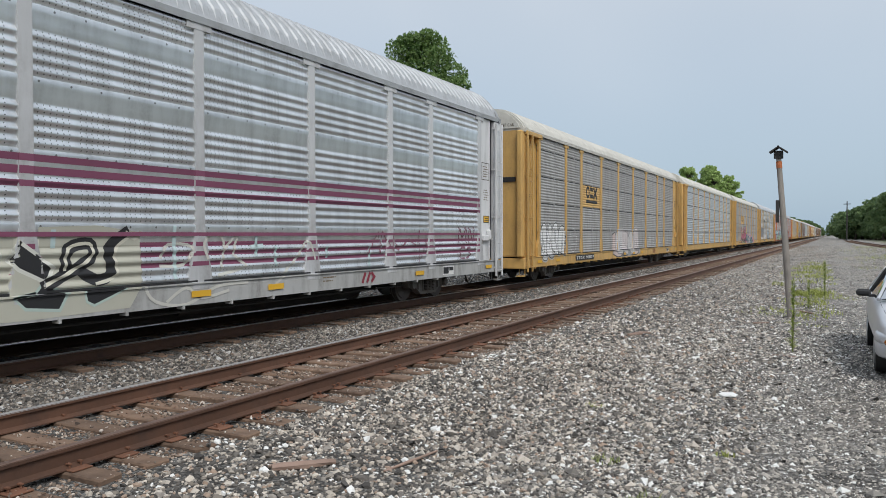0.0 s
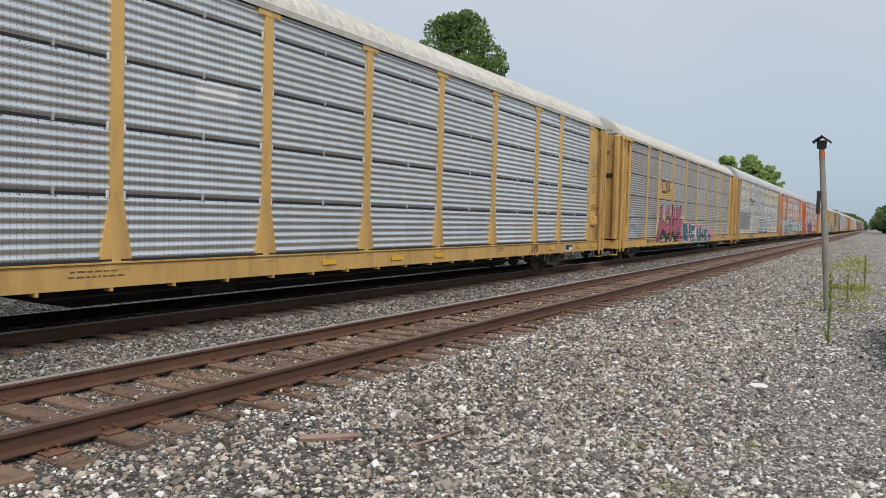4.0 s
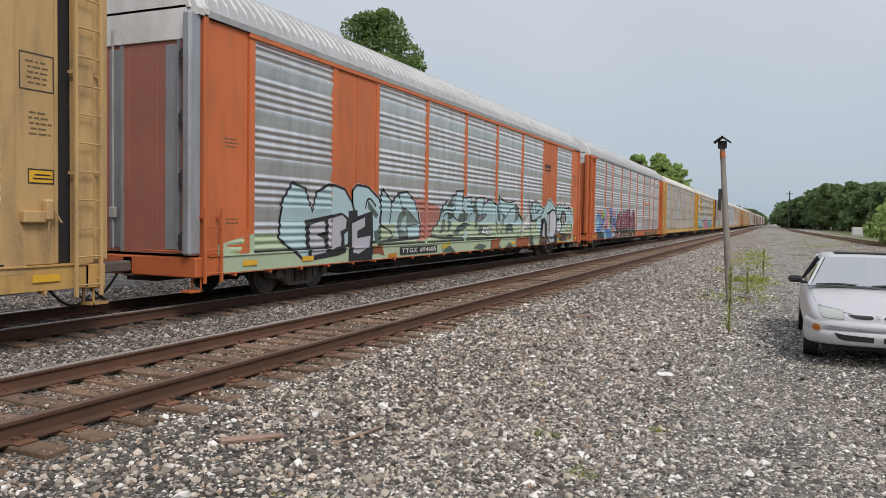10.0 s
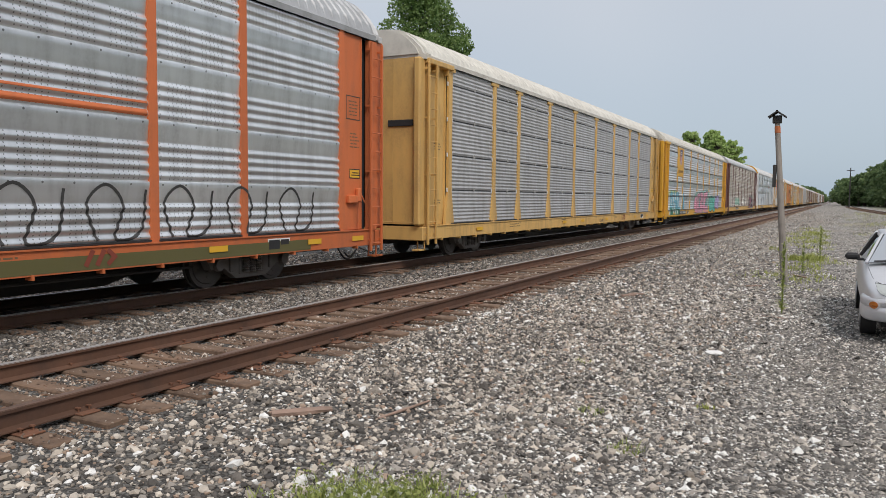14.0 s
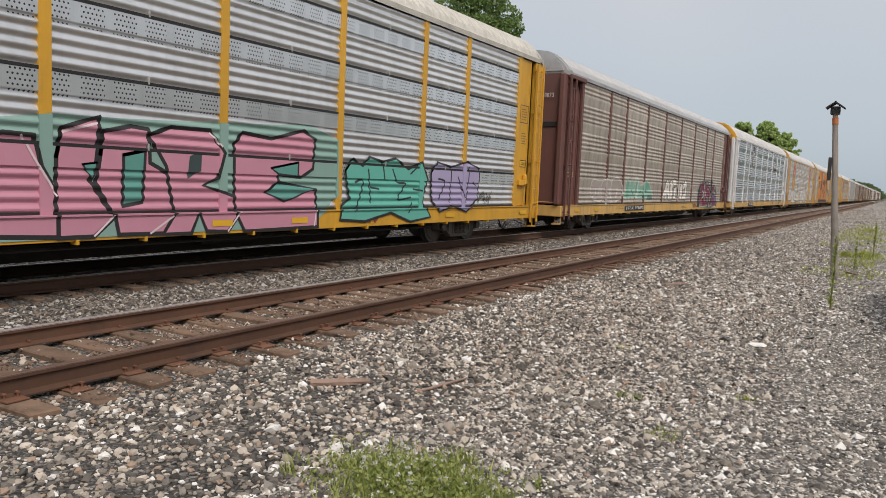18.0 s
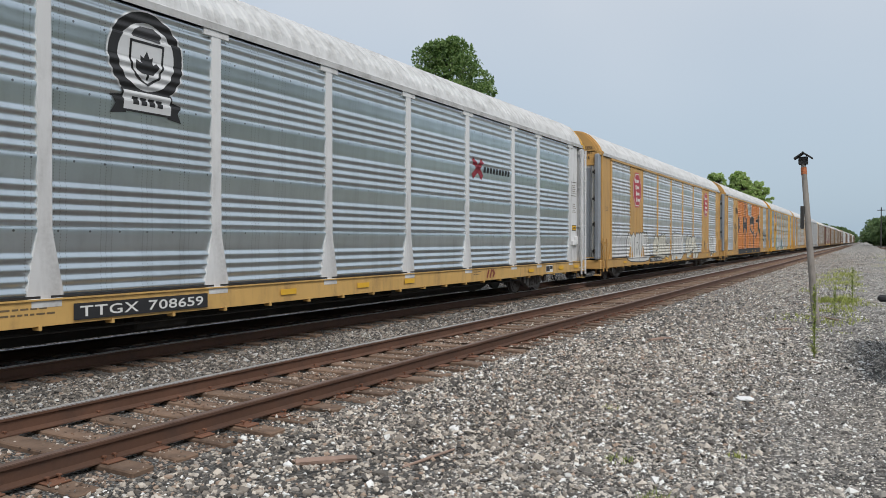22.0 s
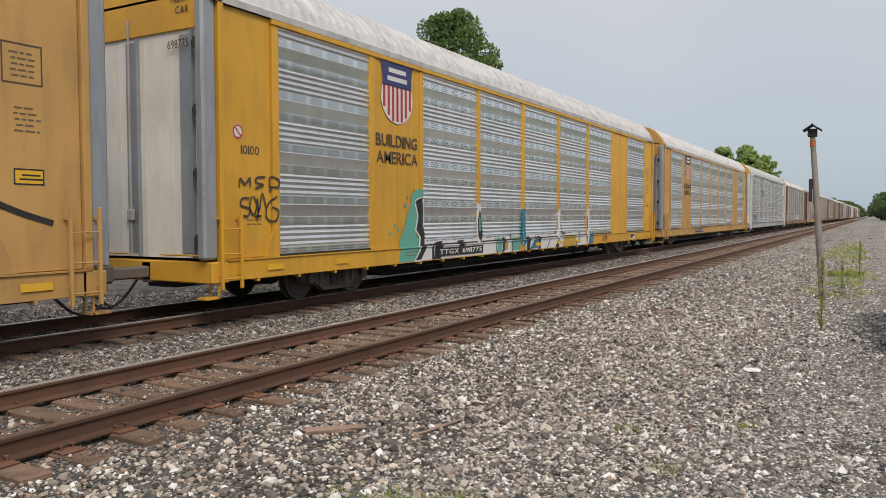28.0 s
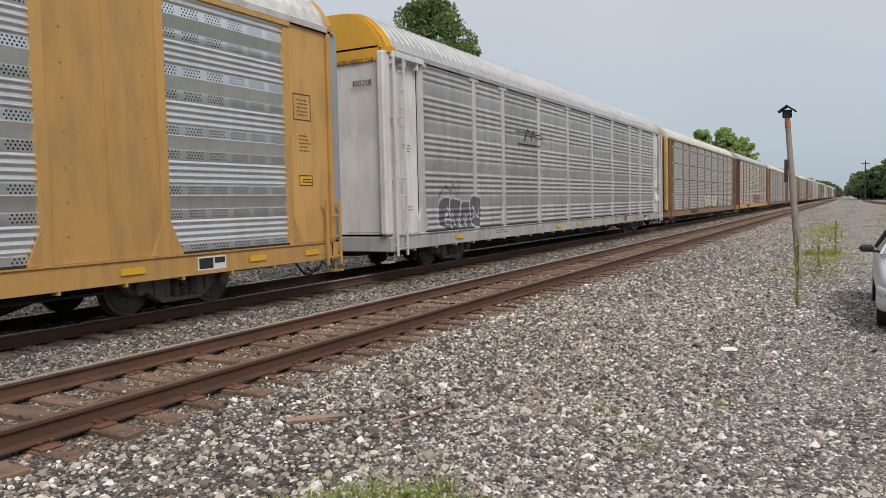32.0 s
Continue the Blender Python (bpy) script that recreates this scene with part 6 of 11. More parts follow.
# car 1: pale pink letters shaded in grey
daub(1, "graffiti_ground", [(-2.57, 0.77), (-2.56, 1.77), (-1.53, 1.88), (-0.98, 1.87), (-0.32, 1.92), (0.13, 1.99), (0.62, 1.94), (1.23, 1.94), (1.98, 1.94), (2.26, 1.64), (2.52, 1.26), (2.79, 1.0), (2.84, 0.7), (2.16, 0.64), (1.1, 0.63), (-1.26, 0.61)], (0.42, 0.42, 0.42), label="grey sprayed shadow")
daub(1, "graffiti_letter", [(-2.53, 0.77), (-2.49, 1.67), (-2.05, 1.77), (-1.78, 1.56), (-1.69, 1.78), (-1.35, 1.82), (-1.13, 1.48), (-1.08, 1.0), (-0.98, 0.66), (-1.69, 0.62)], (0.60, 0.49, 0.45), ink=(0.05, 0.045, 0.045), w=0.05, label="faded pale pink graffiti letter")
daub(1, "graffiti_letter", [(-0.87, 1.75), (-0.49, 1.81), (-0.32, 1.44), (0.01, 1.86), (0.37, 1.85), (0.5, 1.44), (0.25, 1.06), (0.32, 0.68), (-0.37, 0.65), (-0.84, 0.65), (-0.93, 1.1), (-0.63, 1.29)], (0.62, 0.52, 0.48), ink=(0.05, 0.045, 0.045), w=0.05, label="faded pale pink graffiti letter")
daub(1, "graffiti_letter", [(0.5, 1.61), (1.3, 1.8), (2.13, 1.86), (2.4, 1.2), (2.15, 1.08), (2.49, 0.75), (2.0, 0.66), (1.25, 0.66), (0.45, 0.68), (0.32, 0.95), (0.83, 1.22)], (0.62, 0.52, 0.48), ink=(0.05, 0.045, 0.045), w=0.05, label="faded pale pink graffiti letter")
daub(1, "graffiti_heart", [(0.02, 1.23), (0.17, 1.36), (0.26, 1.25), (0.14, 1.09)], (0.40, 0.45, 0.46))
daub(1, "graffiti_heart", [(1.37, 1.45), (1.59, 1.66), (1.6, 1.33), (1.34, 1.21)], (0.22, 0.21, 0.21))
daub(1, "graffiti_heart", [(-0.81, 0.65), (-0.73, 0.94), (-0.63, 0.79), (-0.65, 0.65)], (0.06, 0.06, 0.06))
daub(1, "graffiti_heart", [(0.23, 0.66), (0.38, 1.01), (0.69, 0.94), (0.8, 0.66)], (0.30, 0.32, 0.33))
daub(1, "graffiti_heart", [(1.17, 0.66), (1.31, 1.01), (1.57, 1.09), (1.46, 0.68)], (0.25, 0.25, 0.25))
brush(1, [[(4.88, 1.88), (4.84, 1.17)], [(4.64, 1.85), (5.12, 1.81), (5.32, 1.47), (4.84, 1.17)], [(5.69, 1.87), (5.38, 1.47), (5.84, 1.12)], [(6.3, 1.76), (6.39, 1.23), (6.05, 1.15)], [(7.58, 1.66), (7.84, 1.35), (8.07, 1.67)], [(8.33, 1.67), (8.31, 1.35), (8.6, 1.68), (8.88, 1.35)]], 0.03, (0.56, 0.55, 0.53), label="thin white scrawled letters")
# car 13: sea green, black and white along the sill
daub(13, "graffiti_edge", [(-8.25, 0.6), (-8.18, 0.93), (-8.14, 1.14), (-7.98, 1.35), (-7.87, 1.65), (-7.73, 1.81), (-7.69, 2.09), (-7.44, 2.25), (-7.15, 2.22), (-7.2, 2.02), (-7.52, 1.93), (-7.43, 1.62), (-7.51, 1.23), (-7.33, 1.05), (-7.45, 0.72), (-7.63, 0.6)], (0.10, 0.36, 0.29), label="sea green sprayed cloud")
daub(13, "graffiti_fleck", [(-8.59, 1.26), (-8.53, 1.31), (-8.48, 1.25), (-8.54, 1.19)], (0.10, 0.36, 0.29))
daub(13, "graffiti_fleck", [(-8.27, 1.33), (-8.23, 1.38), (-8.18, 1.33), (-8.23, 1.28)], (0.10, 0.36, 0.29))
daub(13, "graffiti_fleck", [(-7.99, 1.86), (-7.93, 1.94), (-7.86, 1.87), (-7.93, 1.8)], (0.10, 0.36, 0.29))
daub(13, "graffiti_fleck", [(-8.41, 1.42), (-8.37, 1.46), (-8.32, 1.41), (-8.37, 1.37)], (0.10, 0.36, 0.29))
daub(13, "graffiti_fleck", [(-7.89, 2.04), (-7.85, 2.09), (-7.81, 2.05), (-7.85, 2.0)], (0.10, 0.36, 0.29))
daub(13, "graffiti_ground", [(-7.35, 0.6), (-7.08, 0.86), (-7.04, 1.04), (-4.35, 1.03), (-2.69, 1.04), (-1.13, 1.06), (1.61, 1.01), (2.99, 1.05), (4.05, 1.02), (4.12, 0.6), (2.75, 0.6), (0.01, 0.6), (-3.92, 0.6)], (0.64, 0.64, 0.64), label="white sprayed band along the sill")
daub(13, "graffiti_line", [(-7.54, 1.95), (-7.2, 2.05), (-7.17, 1.82), (-7.19, 1.42), (-7.06, 1.21), (-7.07, 0.86), (-7.31, 0.6), (-7.6, 0.6), (-7.36, 0.85), (-7.33, 1.14), (-7.51, 1.31), (-7.41, 1.62)], (0.022, 0.024, 0.027), ink=(0.64, 0.64, 0.64), w=0.05, label="broad black bent stroke edged in white")
brush(13, [[(-7.54, 1.96), (-7.2, 2.06), (-6.39, 2.01), (-5.88, 2.05), (-5.24, 2.03), (-5.0, 1.9), (-4.84, 2.01), (-4.44, 1.94)], [(-4.16, 2.02), (-3.18, 2.0), (-3.31, 1.59), (-3.0, 1.52), (-2.86, 1.97), (-2.2, 2.02), (-2.29, 1.12)], [(-1.12, 1.7), (-0.48, 2.0), (0.39, 2.11), (0.29, 1.44)], [(1.71, 1.99), (2.13, 2.14), (2.45, 1.95), (2.88, 2.15), (3.34, 1.96), (3.81, 2.17)], [(-7.01, 1.91), (-6.83, 1.94), (-6.72, 1.85)], [(-5.62, 1.74), (-5.61, 1.54)], [(-6.27, 1.7), (-6.26, 1.52)]], 0.035, (0.60, 0.62, 0.60), label="thin pale sprayed outline")
daub(13, "graffiti_line", [(-6.84, 0.97), (-6.74, 0.97), (-6.71, 0.6), (-6.83, 0.6)], (0.022, 0.024, 0.027))
daub(13, "graffiti_line", [(-6.52, 1.01), (-6.25, 1.02), (-6.43, 0.6), (-6.71, 0.61), (-6.7, 0.96)], (0.022, 0.024, 0.027), label="slanting black stroke")
daub(13, "graffiti_line", [(-5.5, 1.01), (-5.17, 1.01), (-5.22, 0.81), (-5.51, 0.8)], (0.022, 0.024, 0.027))
daub(13, "graffiti_post", [(-4.47, 1.94), (-4.17, 1.96), (-4.21, 1.6), (-4.09, 1.1), (-4.13, 0.91), (-4.49, 0.97)], (0.64, 0.64, 0.64), label="white sprayed post")
daub(13, "graffiti_line", [(-4.33, 1.77), (-4.21, 1.67), (-4.09, 1.1), (-4.22, 0.91), (-4.4, 1.08), (-4.43, 1.5)], (0.022, 0.024, 0.027))
daub(13, "graffiti_line", [(-4.36, 1.6), (-4.27, 1.56), (-4.24, 1.21), (-4.35, 1.25)], (0.10, 0.36, 0.29))
daub(13, "graffiti_line", [(-2.91, 1.02), (-2.67, 1.01), (-2.77, 0.67), (-2.94, 0.6), (-3.01, 0.6)], (0.022, 0.024, 0.027))
daub(13, "graffiti_block", [(-3.3, 0.96), (-3.2, 1.04), (-2.92, 1.0), (-2.99, 0.66), (-3.08, 0.6), (-3.32, 0.6)], (0.10, 0.36, 0.29), ink=(0.64, 0.64, 0.64), w=0.03, label="sea green sprayed patch")
daub(13, "graffiti_block", [(-2.81, 0.87), (-2.59, 0.89), (-2.63, 0.67), (-2.82, 0.68)], (0.50, 0.32, 0.04))
daub(13, "graffiti_block", [(-2.33, 1.01), (-1.85, 1.02), (-1.74, 0.88), (-1.74, 0.61), (-2.3, 0.61), (-2.32, 0.77)], (0.10, 0.36, 0.29), ink=(0.64, 0.64, 0.64), w=0.03, label="sea green sprayed patch")
daub(13, "graffiti_block", [(-1.85, 1.02), (-1.59, 1.03), (-1.3, 0.7), (-1.38, 0.6), (-1.85, 0.6), (-1.77, 0.84)], (0.52, 0.29, 0.03))
daub(13, "graffiti_post", [(-1.55, 1.83), (-1.29, 1.84), (-1.26, 1.44), (-1.23, 1.04), (-1.27, 0.84), (-1.47, 0.7), (-1.77, 0.81), (-1.64, 1.06)], (0.03, 0.20, 0.27), label="teal sprayed post")
daub(13, "graffiti_fleck", [(-1.35, 1.6), (-1.31, 1.63), (-1.28, 1.6), (-1.31, 1.56)], (0.50, 0.62, 0.64))
daub(13, "graffiti_fleck", [(-1.52, 1.13), (-1.49, 1.17), (-1.46, 1.13), (-1.49, 1.1)], (0.50, 0.62, 0.64))
daub(13, "graffiti_fleck", [(-1.34, 1.24), (-1.3, 1.28), (-1.27, 1.24), (-1.31, 1.21)], (0.50, 0.62, 0.64))
daub(13, "graffiti_fleck", [(-1.57, 0.82), (-1.53, 0.85), (-1.5, 0.81), (-1.54, 0.78)], (0.50, 0.62, 0.64))
daub(13, "graffiti_fleck", [(-1.46, 0.91), (-1.42, 0.95), (-1.39, 0.91), (-1.42, 0.88)], (0.50, 0.62, 0.64))
daub(13, "graffiti_line", [(-1.22, 1.0), (-0.95, 1.0), (-1.07, 0.6), (-1.28, 0.6)], (0.022, 0.024, 0.027))
daub(13, "graffiti_block", [(-1.0, 0.62), (-0.59, 0.94), (-0.3, 1.01), (-0.42, 0.61)], (0.03, 0.20, 0.27), ink=(0.64, 0.64, 0.64), w=0.03)
daub(13, "graffiti_line", [(-0.33, 0.99), (-0.16, 1.0), (-0.23, 0.6), (-0.4, 0.6)], (0.022, 0.024, 0.027))
brush(13, [[(-1.05, 0.6), (-0.49, 1.0)], [(0.35, 0.6), (0.68, 1.0)], [(-2.33, 1.08), (-2.34, 0.7), (-2.3, 0.61)], [(-3.35, 1.0), (-3.35, 0.7), (-3.29, 0.6)], [(3.02, 0.6), (3.52, 1.06)]], 0.04, (0.022, 0.024, 0.027), label="slanting black stroke")
daub(13, "graffiti_line", [(1.02, 0.61), (1.41, 0.93), (1.36, 0.6)], (0.022, 0.024, 0.027))
daub(13, "graffiti_post", [(1.37, 1.85), (1.61, 1.85), (1.58, 1.41), (1.74, 1.09), (1.37, 0.93), (1.1, 0.93), (1.35, 1.22)], (0.64, 0.64, 0.64), label="white sprayed post")
brush(13, [[(1.61, 1.8), (1.58, 1.41), (1.74, 1.11), (2.03, 1.02)]], 0.05, (0.022, 0.024, 0.027))
daub(13, "graffiti_block", [(1.84, 0.93), (2.99, 0.95), (2.93, 0.61), (1.72, 0.6)], (0.50, 0.32, 0.04), label="bare yellow patch left round the sill mark")
daub(13, "graffiti_post", [(4.26, 1.86), (4.51, 1.86), (4.57, 1.23), (4.31, 0.63), (4.16, 0.61), (4.28, 1.18)], (0.64, 0.64, 0.64), label="white sprayed post")
daub(13, "graffiti_block", [(4.43, 0.94), (4.89, 0.98), (4.77, 0.63), (4.36, 0.6)], (0.03, 0.20, 0.27))
brush(13, [[(-12.97, 2.11), (-12.95, 2.25), (-12.84, 2.16), (-12.73, 2.27), (-12.72, 2.12)], [(-12.37, 2.3), (-12.56, 2.28), (-12.58, 2.2), (-12.41, 2.16), (-12.6, 2.1)], [(-12.24, 2.05), (-12.25, 2.29), (-12.06, 2.26), (-12.07, 2.14), (-12.23, 2.13)], [(-12.76, 1.93), (-12.91, 1.92), (-12.94, 1.81), (-12.74, 1.75), (-12.79, 1.63), (-12.93, 1.65)], [(-12.69, 1.96), (-12.74, 1.79), (-12.65, 1.65), (-12.57, 1.82), (-12.64, 1.96)], [(-12.56, 1.93), (-12.52, 1.71), (-12.44, 2.02), (-12.35, 1.77)], [(-12.11, 1.97), (-12.31, 1.82), (-12.34, 1.6), (-12.15, 1.54), (-12.07, 1.71), (-12.2, 1.78)], [(-12.54, 1.75), (-12.56, 1.55)], [(-12.61, 1.63), (-12.47, 1.63)]], 0.035, (0.05, 0.045, 0.04), label="dark looping sprayed tag")
# car 3: pink letters over black, then teal ones
daub(3, "graffiti_burst", [(-7.5, 1.04), (-7.29, 1.85), (-7.06, 1.96), (-6.84, 1.99), (-6.9, 1.66), (-7.22, 1.44), (-7.24, 1.22)], (0.50, 0.55, 0.30), label="pale green sprayed burst")
daub(3, "graffiti_burst", [(-6.31, 2.06), (-5.71, 2.08), (-5.66, 1.6), (-6.29, 1.71)], (0.50, 0.55, 0.30))
daub(3, "graffiti_burst", [(-4.85, 2.32), (-4.5, 2.46), (-4.51, 1.91), (-4.75, 1.84)], (0.50, 0.55, 0.30))
daub(3, "graffiti_burst", [(-2.41, 1.95), (-1.53, 2.08), (-1.59, 1.1), (-2.04, 1.01)], (0.50, 0.55, 0.30))
daub(3, "graffiti_backing", [(-7.23, 1.44), (-7.33, 1.07), (-7.13, 0.91), (-6.82, 0.68), (-5.99, 0.7), (-4.7, 0.73), (-3.59, 0.68), (-2.37, 0.79), (-1.69, 1.18), (-2.68, 1.8), (-3.67, 1.47), (-5.96, 1.6)], (0.025, 0.024, 0.025), label="black letter backing")
daub(3, "graffiti_spike", [(-6.95, 0.70), (-6.62, 0.98), (-6.30, 0.72)], (0.46, 0.105, 0.17))
daub(3, "graffiti_spike", [(-5.05, 0.94), (-4.75, 1.05), (-4.45, 0.92), (-4.72, 0.80)], (0.46, 0.105, 0.17))
daub(3, "graffiti_shade", [(-7.61, 0.71), (-7.53, 0.99), (-7.28, 1.17), (-6.87, 0.74)], (0.20, 0.06, 0.07))
daub(3, "graffiti_letter", [(-6.83, 2.3), (-6.32, 2.51), (-6.31, 1.82), (-6.53, 1.55), (-6.15, 1.79), (-5.57, 1.55), (-5.59, 1.14), (-6.14, 1.38), (-6.55, 1.06), (-6.87, 0.85), (-7.06, 1.16), (-7.05, 1.48), (-6.85, 1.81)], (0.46, 0.105, 0.17), ink=BLACK, w=0.06, label="large pink angular graffiti letter")
daub(3, "graffiti_letter", [(-5.45, 2.46), (-4.79, 2.47), (-4.8, 2.08), (-4.52, 1.6), (-4.77, 1.18), (-5.33, 1.03), (-5.59, 1.21), (-5.76, 1.55), (-5.75, 1.99), (-5.53, 2.16)], (0.46, 0.105, 0.17), ink=BLACK, w=0.06, label="large pink angular graffiti letter")
daub(3, "graffiti_letter", [(-4.43, 2.54), (-3.84, 2.5), (-3.83, 2.11), (-3.4, 1.6), (-3.63, 1.0), (-4.03, 1.31), (-4.62, 1.06), (-4.52, 1.54), (-4.61, 1.91), (-4.44, 2.09)], (0.46, 0.105, 0.17), ink=BLACK, w=0.06, label="large pink angular graffiti letter")
daub(3, "graffiti_letter", [(-3.53, 2.45), (-3.05, 2.56), (-3.03, 2.07), (-2.67, 2.5), (-2.26, 2.56), (-2.3, 2.24), (-2.66, 1.91), (-1.8, 1.68), (-1.86, 1.21), (-2.31, 0.93), (-2.46, 1.17), (-2.78, 1.49), (-3.63, 0.94), (-3.59, 1.47), (-3.4, 1.66)], (0.46, 0.105, 0.17), ink=BLACK, w=0.06, label="large pink angular graffiti letter")
daub(3, "graffiti_heart", [(-5.38, 1.89), (-5.05, 2.04), (-4.81, 1.78), (-4.87, 1.54), (-5.28, 1.54)], BLACK)
daub(3, "graffiti_heart", [(-5.29, 1.79), (-5.12, 1.85), (-5.04, 1.72), (-5.08, 1.6), (-5.28, 1.59)], (0.50, 0.55, 0.30))
daub(3, "graffiti_heart", [(-4.39, 1.72), (-4.14, 2.01), (-3.85, 1.82), (-3.98, 1.5), (-4.36, 1.38)], BLACK)
daub(3, "graffiti_heart", [(-4.34, 1.61), (-4.18, 1.76), (-4.05, 1.66), (-4.19, 1.52)], (0.62, 0.60, 0.58))
daub(3, "graffiti_spike", [(-6.53, 0.73), (-6.21, 1.06), (-5.82, 0.77)], (0.50, 0.55, 0.30))
daub(3, "graffiti_spike", [(-5.43, 0.74), (-5.28, 0.92), (-5.05, 0.72)], (0.50, 0.55, 0.30))
daub(3, "graffiti_spike", [(-4.63, 0.74), (-4.37, 0.91), (-4.08, 0.74)], (0.50, 0.55, 0.30))
daub(3, "graffiti_spike", [(-3.59, 0.77), (-2.79, 1.02), (-2.32, 1.03), (-2.54, 0.78)], (0.46, 0.105, 0.17))
brush(3, [[(-6.82, 2.29), (-6.84, 1.81)], [(-5.43, 2.43), (-4.85, 2.44)], [(-4.4, 2.51), (-3.89, 2.47)], [(-3.5, 2.43), (-3.12, 2.52)], [(-2.84, 1.42), (-2.46, 1.09)], [(-3.29, 1.02), (-2.79, 1.35)], [(-7.34, 1.03), (-6.87, 0.74)]], 0.03, (0.68, 0.60, 0.60))
daub(3, "graffiti_cloud", [(-2.31, 0.6), (-2.23, 1.59), (-1.76, 1.68), (-0.97, 1.71), (-0.49, 1.79), (0.39, 1.73), (1.18, 1.62), (1.47, 1.55), (2.22, 1.59), (3.23, 1.61), (4.08, 1.44), (4.89, 1.36), (5.8, 1.33), (6.85, 1.26), (6.95, 0.83), (6.46, 0.65), (4.89, 0.6), (2.99, 0.61), (0.28, 0.64)], (0.55, 0.24, 0.31), label="pink sprayed cloud behind the teal letters")
daub(3, "graffiti_letter", [(-1.87, 0.73), (-1.84, 1.65), (-1.3, 1.68), (-0.98, 1.67), (-0.83, 1.67), (-0.74, 1.54), (-0.68, 1.39), (-0.59, 1.26), (-0.49, 1.21), (-0.36, 1.28), (-0.35, 1.66), (0.12, 1.67), (0.22, 1.57), (0.26, 1.36), (0.11, 1.32), (0.1, 0.84), (0.24, 0.6), (-0.35, 0.6), (-0.35, 0.96), (-0.37, 1.02), (-0.45, 1.16), (-0.58, 0.92), (-0.72, 1.12), (-0.8, 1.16), (-0.83, 0.6)], (0.012, 0.135, 0.165), ink=(0.70, 0.63, 0.62), w=0.05, label="teal block letter edged in pale pink")
daub(3, "graffiti_letter", [(0.14, 1.54), (0.57, 1.54), (0.65, 1.58), (1.18, 1.56), (1.15, 1.26), (1.0, 1.21), (0.62, 1.2), (0.56, 1.14), (0.58, 1.06), (0.83, 1.08), (1.17, 1.09), (1.24, 0.92), (0.91, 0.93), (0.56, 0.94), (0.59, 0.79), (0.78, 0.76), (1.07, 0.85), (1.28, 0.77), (1.16, 0.65), (0.28, 0.6), (0.19, 0.8), (0.17, 1.12), (0.18, 1.38)], (0.012, 0.135, 0.165), ink=(0.70, 0.63, 0.62), w=0.05, label="teal block letter edged in pale pink")
daub(3, "graffiti_letter", [(1.47, 1.44), (1.74, 1.58), (1.86, 1.6), (2.0, 1.35), (2.38, 0.96), (2.72, 0.67), (2.62, 0.6), (1.96, 0.6), (1.96, 0.61), (1.82, 1.02), (1.8, 0.88), (1.86, 0.6), (1.27, 0.6), (1.46, 0.74), (1.46, 1.0)], (0.012, 0.135, 0.165), ink=(0.70, 0.63, 0.62), w=0.04, label="teal block letter edged in pale pink")
daub(3, "graffiti_letter", [(2.39, 1.45), (2.81, 1.53), (3.0, 1.21), (3.25, 1.06), (3.28, 1.38), (3.7, 1.41), (3.66, 0.78), (3.66, 0.6), (3.54, 0.6), (3.21, 0.6), (2.94, 0.86), (2.91, 0.6), (2.48, 0.6), (2.69, 0.64), (2.49, 0.96), (2.36, 1.19)], (0.012, 0.135, 0.165), ink=(0.70, 0.63, 0.62), w=0.04, label="teal block letter edged in pale pink")
daub(3, "graffiti_letter", [(3.76, 1.36), (4.11, 1.37), (4.75, 1.41), (4.75, 1.12), (4.3, 1.05), (4.08, 0.8), (4.54, 0.69), (4.89, 0.67), (5.04, 0.93), (5.07, 1.16), (5.41, 1.15), (5.73, 0.98), (5.56, 0.68), (5.1, 0.6), (4.37, 0.6), (4.2, 0.6), (3.88, 0.6), (3.62, 0.6)], (0.012, 0.135, 0.165), ink=(0.70, 0.63, 0.62), w=0.04, label="teal block letter edged in pale pink")
daub(3, "graffiti_heart", [(1.31, 1.43), (1.47, 1.46), (1.46, 1.0), (1.23, 0.77), (1.21, 1.03)], (0.70, 0.63, 0.62))
daub(3, "graffiti_heart", [(2.94, 0.78), (3.05, 0.77), (3.24, 0.6), (2.93, 0.6)], (0.70, 0.63, 0.62))
daub(3, "graffiti_heart", [(-0.77, 1.0), (-0.53, 1.0), (-0.61, 0.62), (-0.77, 0.61)], (0.60, 0.28, 0.36), ink=(0.70, 0.63, 0.62), w=0.03)
daub(3, "graffiti_heart", [(4.13, 0.75), (4.23, 0.88), (4.51, 0.8), (4.51, 0.69), (4.3, 0.64)], (0.10, 0.15, 0.17))
brush(3, [[(0.13, 1.54), (0.12, 0.84)]], 0.09, (0.62, 0.56, 0.48))
